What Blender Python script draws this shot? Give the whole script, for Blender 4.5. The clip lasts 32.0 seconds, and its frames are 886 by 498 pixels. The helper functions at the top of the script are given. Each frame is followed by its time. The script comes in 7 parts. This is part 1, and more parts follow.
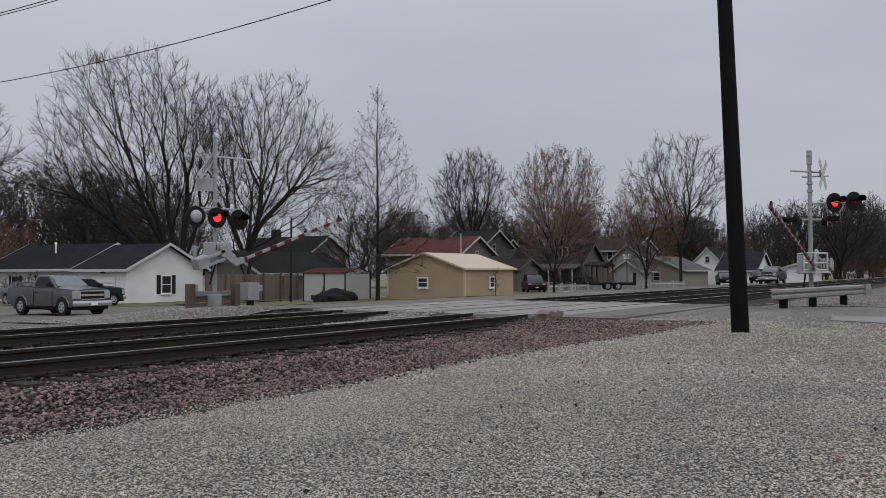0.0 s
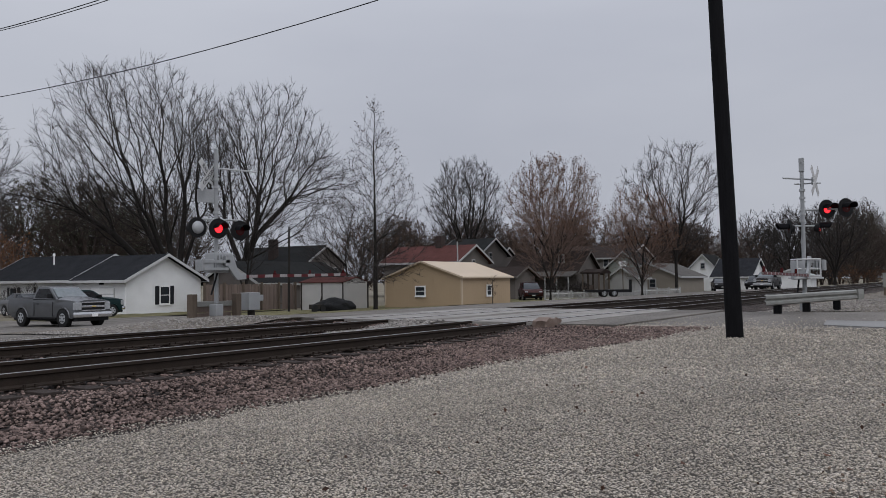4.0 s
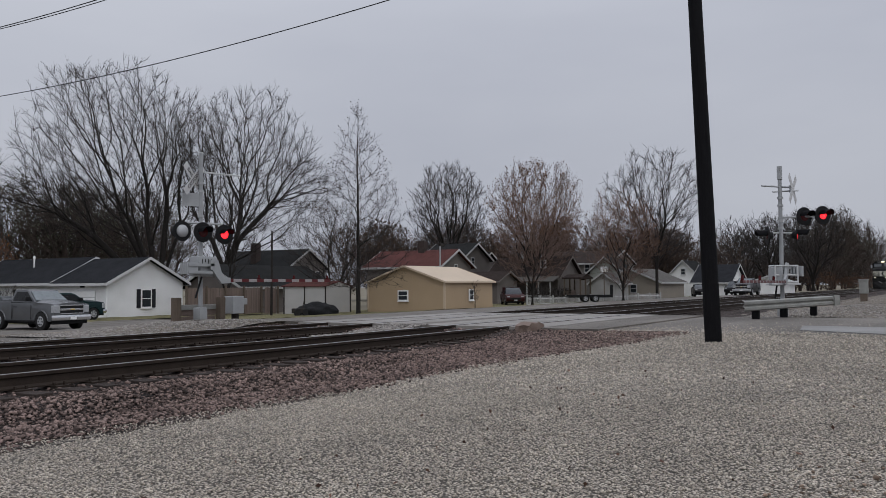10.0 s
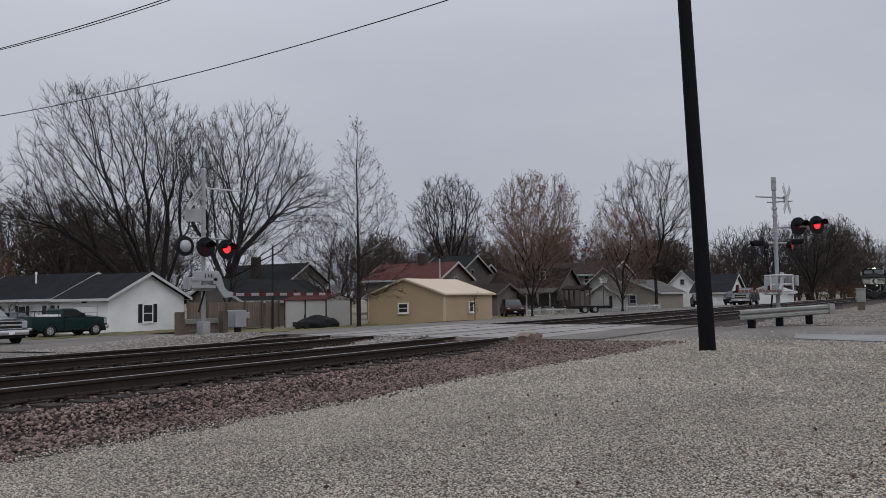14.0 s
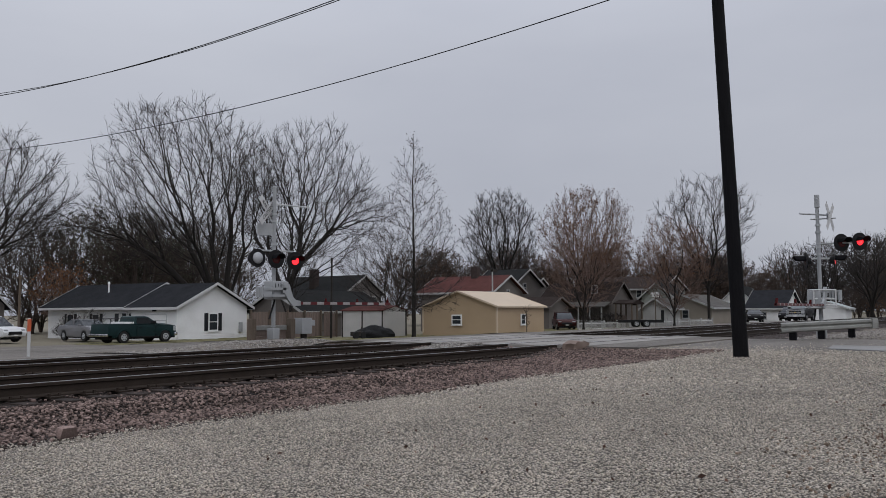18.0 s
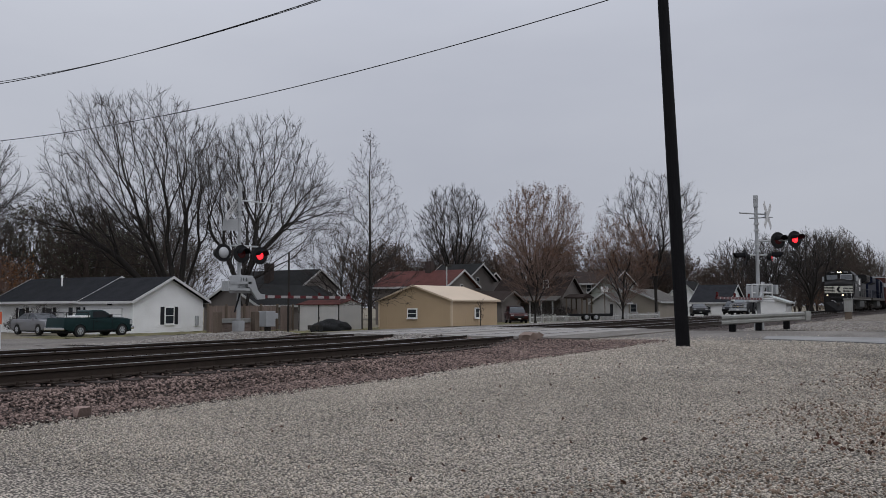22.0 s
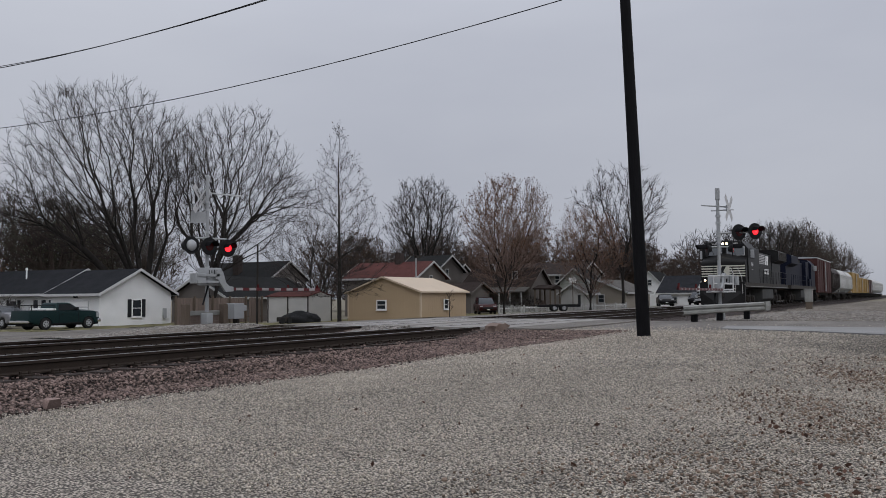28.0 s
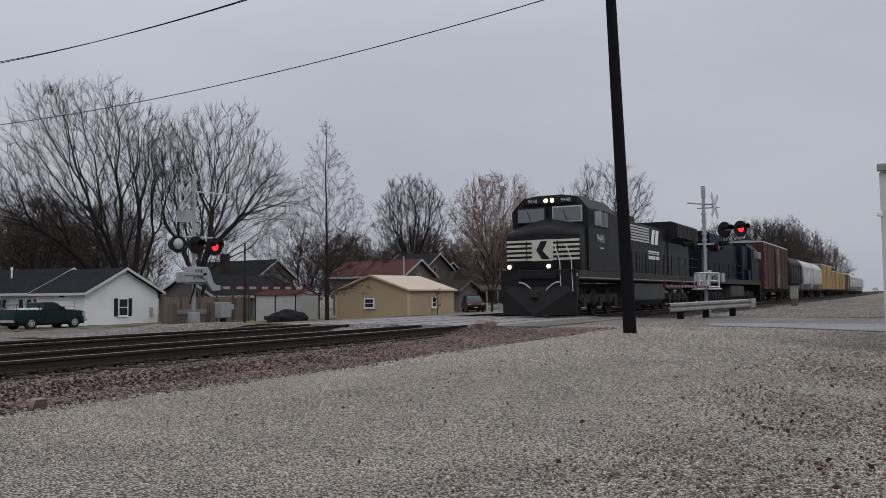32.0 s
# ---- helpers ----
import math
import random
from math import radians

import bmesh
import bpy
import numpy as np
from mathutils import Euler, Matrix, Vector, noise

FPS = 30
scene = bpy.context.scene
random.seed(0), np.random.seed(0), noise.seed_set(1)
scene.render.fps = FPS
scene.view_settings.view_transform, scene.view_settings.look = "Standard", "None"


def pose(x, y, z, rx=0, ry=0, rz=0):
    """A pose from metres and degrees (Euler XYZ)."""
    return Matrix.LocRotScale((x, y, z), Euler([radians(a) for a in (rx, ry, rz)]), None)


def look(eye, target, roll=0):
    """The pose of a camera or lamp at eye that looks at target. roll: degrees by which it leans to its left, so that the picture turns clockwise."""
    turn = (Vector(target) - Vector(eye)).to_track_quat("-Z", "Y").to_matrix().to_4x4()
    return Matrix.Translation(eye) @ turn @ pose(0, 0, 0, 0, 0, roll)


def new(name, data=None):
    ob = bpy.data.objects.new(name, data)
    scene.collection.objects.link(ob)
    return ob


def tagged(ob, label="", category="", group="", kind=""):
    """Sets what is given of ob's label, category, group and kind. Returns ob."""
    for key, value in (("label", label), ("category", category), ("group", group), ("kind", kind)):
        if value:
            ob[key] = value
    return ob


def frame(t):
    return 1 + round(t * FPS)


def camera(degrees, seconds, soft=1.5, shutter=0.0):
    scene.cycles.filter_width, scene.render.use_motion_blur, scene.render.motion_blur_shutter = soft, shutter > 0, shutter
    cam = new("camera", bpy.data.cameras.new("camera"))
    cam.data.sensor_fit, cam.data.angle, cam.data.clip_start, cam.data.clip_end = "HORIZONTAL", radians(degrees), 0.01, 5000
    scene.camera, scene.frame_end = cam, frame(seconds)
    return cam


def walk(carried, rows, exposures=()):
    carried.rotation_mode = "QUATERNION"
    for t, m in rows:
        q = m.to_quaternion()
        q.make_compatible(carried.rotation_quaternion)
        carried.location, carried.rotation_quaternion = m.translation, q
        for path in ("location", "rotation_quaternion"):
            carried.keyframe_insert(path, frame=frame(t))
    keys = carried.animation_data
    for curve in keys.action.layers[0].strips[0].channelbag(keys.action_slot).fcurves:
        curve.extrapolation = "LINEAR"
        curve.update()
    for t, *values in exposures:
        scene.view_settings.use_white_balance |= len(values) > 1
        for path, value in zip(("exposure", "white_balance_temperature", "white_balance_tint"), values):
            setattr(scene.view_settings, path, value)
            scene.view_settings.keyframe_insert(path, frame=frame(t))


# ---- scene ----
cam = camera(55.0, 32.0, soft=0.5)
PATH = [
    (0, (-17.948, 2.201, 1.636), (-16.264, 3.277, 1.693), -0.2),
    (0.5, (-17.937, 2.181, 1.647), (-16.249, 3.253, 1.704), -0.1),
    (1, (-17.96, 2.172, 1.634), (-16.269, 3.238, 1.691), -0.1),
    (1.5, (-17.924, 2.19, 1.637), (-16.228, 3.25, 1.692), -0.3),
    (2, (-17.865, 2.203, 1.608), (-16.167, 3.26, 1.662), -0.4),
    (2.5, (-17.919, 2.166, 1.637), (-16.221, 3.221, 1.692), -0.6),
    (3, (-17.909, 2.114, 1.643), (-16.214, 3.173, 1.707), -0.7),
    (3.5, (-18.091, 2.11, 1.642), (-16.4, 3.175, 1.716), -0.7),
    (5.5, (-18.469, 2.024, 1.63), (-16.78, 3.093, 1.709), -0.6),
    (6, (-18.484, 2.031, 1.619), (-16.795, 3.099, 1.699), -0.6),
    (7, (-18.482, 2.047, 1.631), (-16.788, 3.107, 1.711), -0.5),
    (8, (-18.49, 2.048, 1.617), (-16.791, 3.101, 1.701), -0.4),
    (9, (-18.471, 2.018, 1.63), (-16.766, 3.06, 1.715), -0.4),
    (10, (-18.503, 2.02, 1.64), (-16.792, 3.051, 1.727), -0.4),
    (11, (-18.502, 2.007, 1.631), (-16.787, 3.032, 1.719), -0.4),
    (12, (-18.518, 2.008, 1.624), (-16.799, 3.026, 1.713), -0.3),
    (13, (-18.566, 2.003, 1.639), (-16.846, 3.018, 1.734), -0.4),
    (13.5, (-18.649, 1.95, 1.644), (-16.928, 2.963, 1.748), -0.6),
    (14, (-18.811, 1.827, 1.632), (-17.101, 2.856, 1.748), -0.9),
    (14.5, (-18.904, 1.69, 1.627), (-17.206, 2.738, 1.762), -1.3),
    (16.5, (-19.727, 1.222, 1.568), (-18.075, 2.34, 1.72), -0.8),
    (17, (-19.958, 1.091, 1.569), (-18.314, 2.221, 1.722), -0.8),
    (17.5, (-20.071, 1.008, 1.557), (-18.432, 2.143, 1.707), -0.7),
    (18, (-20.268, 0.984, 1.52), (-18.625, 2.116, 1.669), -0.3),
    (18.5, (-20.488, 0.974, 1.528), (-18.844, 2.105, 1.67), -0.2),
    (19, (-20.73, 0.937, 1.514), (-19.089, 2.071, 1.656), -0.0),
    (19.5, (-20.837, 0.917, 1.516), (-19.197, 2.052, 1.659), -0.1),
    (20, (-21.011, 0.874, 1.531), (-19.366, 2.003, 1.671), -0.5),
    (20.5, (-21.131, 0.782, 1.536), (-19.474, 1.894, 1.675), -0.7),
    (21, (-21.231, 0.667, 1.487), (-19.554, 1.749, 1.624), -0.7),
    (21.5, (-21.349, 0.608, 1.493), (-19.655, 1.663, 1.629), -0.6),
    (22, (-21.402, 0.583, 1.488), (-19.697, 1.62, 1.623), -0.3),
    (22.5, (-21.459, 0.563, 1.49), (-19.747, 1.589, 1.623), -0.1),
    (23, (-21.517, 0.493, 1.496), (-19.8, 1.509, 1.628), -0.0),
    (24, (-21.527, 0.402, 1.512), (-19.803, 1.408, 1.639), -0.1),
    (25, (-21.579, 0.391, 1.487), (-19.851, 1.389, 1.61), -0.5),
    (25.5, (-21.541, 0.408, 1.494), (-19.809, 1.401, 1.615), -0.5),
    (27.5, (-21.61, 0.36, 1.48), (-19.871, 1.341, 1.596), -0.5),
    (28, (-21.621, 0.36, 1.499), (-19.88, 1.337, 1.613), -0.5),
    (29, (-21.69, 0.335, 1.489), (-19.944, 1.305, 1.6), -0.5),
    (30, (-21.644, 0.344, 1.491), (-19.895, 1.309, 1.6), -0.4),
    (31, (-21.662, 0.326, 1.479), (-19.909, 1.283, 1.589), -0.5),
    (32, (-21.649, 0.323, 1.504), (-19.893, 1.276, 1.613), -0.7),
]
walk(cam, [(t, look(eye, target, roll)) for t, eye, target, roll in PATH])

# ---- sky, light ----
world = bpy.data.worlds.new("overcast_sky")
scene.world = world
world.use_nodes = True
wn, wl = world.node_tree.nodes, world.node_tree.links
sky = wn.new("ShaderNodeTexSky")
sky.sky_type, sky.sun_disc = "NISHITA", False
sky.sun_elevation, sky.sun_rotation = radians(38), radians(215)
sky.air_density, sky.dust_density, sky.altitude = 1.0, 4.0, 200
hsv = wn.new("ShaderNodeHueSaturation")
hsv.inputs["Saturation"].default_value, hsv.inputs["Value"].default_value = 0.25, 0.06
wco = wn.new("ShaderNodeTexCoord")
wmap = wn.new("ShaderNodeMapping")
wmap.inputs["Scale"].default_value = (1.0, 1.0, 3.2)
cloud = wn.new("ShaderNodeTexNoise")
cloud.inputs["Scale"].default_value, cloud.inputs["Detail"].default_value = 1.7, 5.0
cramp = wn.new("ShaderNodeValToRGB")
cramp.color_ramp.elements[0].position, cramp.color_ramp.elements[0].color = 0.3, (0.455, 0.479, 0.556, 1)
cramp.color_ramp.elements[1].position, cramp.color_ramp.elements[1].color = 0.72, (0.536, 0.56, 0.631, 1)
wmix = wn.new("ShaderNodeMixRGB")
wmix.inputs["Fac"].default_value = 0.9
wl.new(wco.outputs["Generated"], wmap.inputs["Vector"])
wl.new(wmap.outputs["Vector"], cloud.inputs["Vector"])
wl.new(cloud.outputs["Fac"], cramp.inputs["Fac"])
wl.new(sky.outputs["Color"], hsv.inputs["Color"])
wl.new(hsv.outputs["Color"], wmix.inputs["Color1"])
wl.new(cramp.outputs["Color"], wmix.inputs["Color2"])
# an overcast sky is brighter overhead than at the horizon
wsep = wn.new("ShaderNodeSeparateXYZ")
wup = wn.new("ShaderNodeMapRange")
wup.inputs["From Min"].default_value, wup.inputs["From Max"].default_value = 0.3, 1.0
wup.inputs["To Min"].default_value, wup.inputs["To Max"].default_value = 0.0, 1.36
wl.new(wco.outputs["Generated"], wsep.inputs["Vector"])
wl.new(wsep.outputs["Z"], wup.inputs["Value"])
wlow = wn.new("ShaderNodeMapRange")
wlow.inputs["From Min"].default_value, wlow.inputs["From Max"].default_value = 0.0, 0.3
wlow.inputs["To Min"].default_value, wlow.inputs["To Max"].default_value = 0.86, 1.07
wsum = wn.new("ShaderNodeMath")
wl.new(wsep.outputs["Z"], wlow.inputs["Value"])
wl.new(wup.outputs["Result"], wsum.inputs[0])
wl.new(wlow.outputs["Result"], wsum.inputs[1])
wl.new(wsum.outputs[0], wn["Background"].inputs["Strength"])
wl.new(wmix.outputs["Color"], wn["Background"].inputs["Color"])

sun = new("sun", bpy.data.lights.new("sun", "SUN"))
sun.data.energy, sun.data.angle, sun.data.color = 0.5, radians(40), (1.0, 0.97, 0.93)
sun.matrix_world = look((0, 0, 30), (15, 18, 0))
scene.view_settings.exposure = 0.0


# ---- materials ----
def mat(name, col, rough=0.8, metal=0.0, var=0.25, scale=6.0, fine=60.0, bump=0.2, dist=0.01, tint=None, rnd=0.0, spec=0.22, stretch=(1, 1, 1)):
    """A surface with stains at one scale and grain at a finer one, and with relief."""
    m = bpy.data.materials.new(name)
    m.use_nodes = True
    n, l = m.node_tree.nodes, m.node_tree.links
    b = n["Principled BSDF"]
    b.inputs["Roughness"].default_value, b.inputs["Metallic"].default_value = rough, metal
    b.inputs["Specular IOR Level"].default_value = spec
    co = n.new("ShaderNodeTexCoord")
    mp = n.new("ShaderNodeMapping")
    mp.inputs["Scale"].default_value = stretch
    l.new(co.outputs["Object"], mp.inputs["Vector"])
    big = n.new("ShaderNodeTexNoise")
    big.inputs["Scale"].default_value, big.inputs["Detail"].default_value = scale, 4.0
    small = n.new("ShaderNodeTexNoise")
    small.inputs["Scale"].default_value, small.inputs["Detail"].default_value = fine, 3.0
    l.new(mp.outputs["Vector"], big.inputs["Vector"])
    l.new(mp.outputs["Vector"], small.inputs["Vector"])
    add = n.new("ShaderNodeMath")
    add.operation = "ADD"
    l.new(big.outputs["Fac"], add.inputs[0])
    l.new(small.outputs["Fac"], add.inputs[1])
    last = add
    if rnd:
        oi = n.new("ShaderNodeObjectInfo")
        r = n.new("ShaderNodeMath")
        r.operation = "MULTIPLY_ADD"
        r.inputs[1].default_value = rnd
        l.new(oi.outputs["Random"], r.inputs[0])
        l.new(add.outputs[0], r.inputs[2])
        last = r
    rm = n.new("ShaderNodeMapRange")
    rm.inputs["From Min"].default_value, rm.inputs["From Max"].default_value = 0.6, 1.4 + rnd
    l.new(last.outputs[0], rm.inputs["Value"])
    ramp = n.new("ShaderNodeValToRGB")
    t = tint or col
    ramp.color_ramp.elements[0].color = tuple(c * (1 - var) for c in col) + (1,)
    ramp.color_ramp.elements[1].color = tuple(min(1, c * (1 + var)) for c in t) + (1,)
    l.new(rm.outputs["Result"], ramp.inputs["Fac"])
    l.new(ramp.outputs["Color"], b.inputs["Base Color"])
    if bump:
        bp = n.new("ShaderNodeBump")
        bp.inputs["Strength"].default_value, bp.inputs["Distance"].default_value = bump, dist
        l.new(small.outputs["Fac"], bp.inputs["Height"])
        l.new(bp.outputs["Normal"], b.inputs["Normal"])
    return m


def glow(name, col, power):
    m = bpy.data.materials.new(name)
    m.use_nodes = True
    b = m.node_tree.nodes["Principled BSDF"]
    b.inputs["Base Color"].default_value = (*col, 1)
    b.inputs["Emission Color"].default_value = (*col, 1)
    b.inputs["Emission Strength"].default_value = power
    return m


def island(m, amount):
    """Let every loose piece of a mesh differ in brightness."""
    n, l = m.node_tree.nodes, m.node_tree.links
    b = n["Principled BSDF"]
    src = b.inputs["Base Color"].links[0].from_socket
    geo = n.new("ShaderNodeNewGeometry")
    h = n.new("ShaderNodeHueSaturation")
    mr = n.new("ShaderNodeMapRange")
    mr.inputs["To Min"].default_value, mr.inputs["To Max"].default_value = 1 - amount, 1 + amount
    l.new(geo.outputs["Random Per Island"], mr.inputs["Value"])
    l.new(mr.outputs["Result"], h.inputs["Value"])
    l.new(src, h.inputs["Color"])
    l.new(h.outputs["Color"], b.inputs["Base Color"])
    return m


def pebbles(name, lo, hi, scale, patch=0.25, deep=0.3, relief=0.02):
    """Small packed stones: every grain its own tone, slow patches of damp, and the shade in the chinks put into the
    colour.
    """
    m = bpy.data.materials.new(name)
    m.use_nodes = True
    n, l = m.node_tree.nodes, m.node_tree.links
    b = n["Principled BSDF"]
    b.inputs["Roughness"].default_value, b.inputs["Specular IOR Level"].default_value = 0.9, 0.25
    co = n.new("ShaderNodeTexCoord")
    wob = n.new("ShaderNodeTexNoise")
    wob.inputs["Scale"].default_value = scale * 0.8
    wmx = n.new("ShaderNodeMixRGB")
    wmx.blend_type, wmx.inputs["Fac"].default_value = "ADD", 0.35 / scale
    l.new(co.outputs["Object"], wob.inputs["Vector"])
    l.new(co.outputs["Object"], wmx.inputs["Color1"])
    l.new(wob.outputs["Color"], wmx.inputs["Color2"])
    cell = n.new("ShaderNodeTexVoronoi")
    cell.inputs["Scale"].default_value = scale
    l.new(wmx.outputs["Color"], cell.inputs["Vector"])
    tone = n.new("ShaderNodeMixRGB")
    tone.inputs["Color1"].default_value, tone.inputs["Color2"].default_value = (*lo, 1), (*hi, 1)
    sep = n.new("ShaderNodeSeparateColor")
    l.new(cell.outputs["Color"], sep.inputs["Color"])
    l.new(sep.outputs["Red"], tone.inputs["Fac"])
    # shade between grains, painted: base colour falls to deep away from each cell's middle
    chink_shade = n.new("ShaderNodeMapRange")
    chink_shade.inputs["From Min"].default_value, chink_shade.inputs["From Max"].default_value = 0.28, 0.62
    chink_shade.inputs["To Min"].default_value, chink_shade.inputs["To Max"].default_value = 1.0, deep
    l.new(cell.outputs["Distance"], chink_shade.inputs["Value"])
    slow = n.new("ShaderNodeTexNoise")
    slow.inputs["Scale"].default_value, slow.inputs["Detail"].default_value = 0.55, 6.0
    l.new(co.outputs["Object"], slow.inputs["Vector"])
    sm = n.new("ShaderNodeMapRange")
    sm.inputs["From Min"].default_value, sm.inputs["From Max"].default_value = 0.3, 0.7
    sm.inputs["To Min"].default_value, sm.inputs["To Max"].default_value = 1 - patch, 1 + patch
    l.new(slow.outputs["Fac"], sm.inputs["Value"])
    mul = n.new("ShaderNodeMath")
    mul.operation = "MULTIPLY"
    l.new(chink_shade.outputs["Result"], mul.inputs[0])
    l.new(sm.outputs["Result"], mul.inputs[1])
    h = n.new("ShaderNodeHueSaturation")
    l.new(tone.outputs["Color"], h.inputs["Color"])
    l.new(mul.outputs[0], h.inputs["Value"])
    l.new(h.outputs["Color"], b.inputs["Base Color"])
    bp = n.new("ShaderNodeBump")
    bp.invert = True
    bp.inputs["Strength"].default_value, bp.inputs["Distance"].default_value = 0.9, relief
    l.new(cell.outputs["Distance"], bp.inputs["Height"])
    l.new(bp.outputs["Normal"], b.inputs["Normal"])
    return m


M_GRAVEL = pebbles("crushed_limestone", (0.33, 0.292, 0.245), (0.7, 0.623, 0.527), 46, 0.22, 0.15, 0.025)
M_GSTONE = island(mat("limestone_chip", (0.46, 0.41, 0.346), 0.9, var=0.2, scale=1.1, fine=80, bump=0.3, spec=0.2), 0.36)
M_BALLAST = pebbles("ballast_bed", (0.03, 0.022, 0.019), (0.14, 0.104, 0.09), 24, 0.3, 0.2, 0.05)
M_BSTONE = island(mat("ballast_stone", (0.125, 0.088, 0.077), 0.85, var=0.28, scale=1.3, fine=60, bump=0.4, tint=(0.175, 0.128, 0.112), spec=0.2), 0.85)
M_DAMPSTONE = island(mat("damp_brown_gravel", (0.2, 0.15, 0.115), 0.85, var=0.25, scale=1.5, fine=60, bump=0.4), 0.55)
M_PALESTONE = island(mat("pale_ballast", (0.24, 0.222, 0.203), 0.85, var=0.25, scale=4, fine=60, bump=0.4), 0.4)
M_ASPHALT = mat("worn_asphalt", (0.14, 0.127, 0.112), 0.75, var=0.7, scale=0.6, fine=45, bump=0.7, dist=0.015, spec=0.2, stretch=(0.28, 1.3, 1))
M_CONC = mat("concrete", (0.23, 0.216, 0.198), 0.7, var=0.45, scale=0.9, fine=50, bump=0.2)
M_GRASS = mat("winter_grass", (0.11, 0.115, 0.05), 0.95, var=0.45, scale=1.2, fine=40, bump=1.0, dist=0.05, tint=(0.17, 0.15, 0.08))
M_FIELD = mat("far_field", (0.17, 0.15, 0.11), 0.95, var=0.3, scale=0.05, fine=3, bump=0.4, dist=0.05)
M_DIRT = pebbles("damp_gravel_dirt", (0.14, 0.12, 0.097), (0.36, 0.315, 0.262), 26, 0.35, 0.4, 0.03)
M_RUST = mat("rusty_rail_steel", (0.03, 0.022, 0.017), 0.85, 0.0, var=0.3, scale=5, fine=70, bump=0.2)
M_SHINY = mat("polished_rail_head", (0.55, 0.55, 0.56), 0.3, 0.9, var=0.1, scale=6, fine=90, bump=0.05)
M_TIE = mat("creosoted_tie", (0.04, 0.031, 0.027), 0.9, var=0.4, scale=8, fine=50, bump=0.6, stretch=(6, 1, 1), rnd=0.5)
M_BLACKWOOD = mat("black_creosoted_pole", (0.009, 0.009, 0.01), 0.9, spec=0.1, var=0.4, scale=5, fine=40, bump=0.5, stretch=(5, 5, 0.5))
M_WOOD = mat("weathered_wood", (0.165, 0.128, 0.11), 0.9, var=0.3, scale=4, fine=40, bump=0.4, stretch=(6, 6, 0.6), rnd=0.5)
M_POST = mat("treated_post", (0.115, 0.09, 0.07), 0.9, var=0.3, scale=5, fine=40, bump=0.4, stretch=(6, 6, 0.6), rnd=0.3)
M_SILVER = mat("galvanised_steel", (0.4, 0.41, 0.42), 0.55, 0.35, var=0.15, scale=4, fine=40, bump=0.08)
M_ALU = mat("aluminium_paint", (0.33, 0.34, 0.345), 0.55, 0.2, var=0.12, scale=3, fine=40, bump=0.06)
M_GUARD = mat("weathered_guardrail", (0.28, 0.28, 0.262), 0.6, 0.4, var=0.3, scale=2, fine=40, bump=0.1)
M_WHITE = mat("white_paint", (0.78, 0.78, 0.77), 0.6, var=0.08, scale=3, fine=50, bump=0.08)
M_SIDING = mat("white_vinyl_siding", (0.72, 0.72, 0.71), 0.55, var=0.12, scale=0.7, fine=40, bump=0.05, tint=(0.76, 0.765, 0.76))
M_TAN = mat("tan_sheet_metal", (0.395, 0.295, 0.19), 0.6, var=0.08, scale=0.6, fine=30, bump=0.03)
M_TANROOF = mat("cream_metal_roof", (0.52, 0.42, 0.31), 0.5, var=0.08, scale=0.7, fine=30, bump=0.03)
M_SHINGLE = mat("dark_shingles", (0.02, 0.021, 0.024), 0.9, var=0.35, scale=1.2, fine=25, bump=0.5, dist=0.02, spec=0.06)
M_REDROOF = mat("red_brown_shingles", (0.085, 0.036, 0.032), 0.9, var=0.3, scale=1.0, fine=20, bump=0.5, dist=0.02, spec=0.06)
M_GREYROOF = mat("grey_shingles", (0.021, 0.0215, 0.0215), 0.9, var=0.3, scale=1.0, fine=20, bump=0.5, dist=0.02, spec=0.06)
M_BROWNROOF = mat("dark_brown_shingles", (0.035, 0.027, 0.024), 0.9, var=0.3, scale=1.0, fine=20, bump=0.5, dist=0.02, spec=0.06)
M_PALEROOF = mat("worn_grey_shingles", (0.10, 0.094, 0.087), 0.9, var=0.3, scale=1.0, fine=20, bump=0.5, dist=0.02, spec=0.06)
M_BROWNSIDE = mat("brown_grey_siding", (0.14, 0.125, 0.115), 0.8, var=0.15, scale=0.7, fine=30, bump=0.1)
M_BEIGE = mat("beige_siding", (0.27, 0.24, 0.2), 0.75, var=0.12, scale=0.7, fine=30, bump=0.1)
M_GLASS = mat("dark_window_glass", (0.03, 0.035, 0.04), 0.1, var=0.2, scale=1, fine=5, bump=0.0, spec=0.35)
M_SHUTTER = mat("black_shutter", (0.02, 0.021, 0.024), 0.6, var=0.15, scale=3, fine=30, bump=0.1)
M_BARK = mat("grey_bark", (0.024, 0.021, 0.019), 0.95, var=0.35, scale=3, fine=30, bump=0.7, dist=0.03, stretch=(3, 3, 0.6))
M_TWIG = mat("bare_twigs", (0.036, 0.031, 0.029), 0.95, var=0.25, scale=2, fine=20, bump=0.0)
M_TWIGBROWN = mat("brown_brush", (0.07, 0.055, 0.048), 0.95, var=0.25, scale=2, fine=20, bump=0.0, spec=0.05)
M_TWIGRED = mat("reddish_twigs", (0.15, 0.1, 0.08), 0.95, var=0.25, scale=2, fine=20, bump=0.0)
M_BEIGEGREY = mat("grey_beige_siding", (0.19, 0.178, 0.165), 0.75, var=0.12, scale=0.7, fine=30, bump=0.1)
M_SIDEGLASS = mat("dark_side_glass", (0.012, 0.013, 0.014), 0.25, var=0.2, scale=2, fine=8, bump=0.0, spec=0.12)
# pale base colour carries part of the sky's reflection in the windscreen
M_SCREEN = mat("sky_pale_windscreen", (0.13, 0.15, 0.158), 0.12, var=0.2, scale=2, fine=8, bump=0.0, spec=0.5)
M_LAMPGLASS = mat("clear_lamp_glass", (0.33, 0.34, 0.35), 0.2, var=0.2, scale=8, fine=40, bump=0.1, spec=0.5)
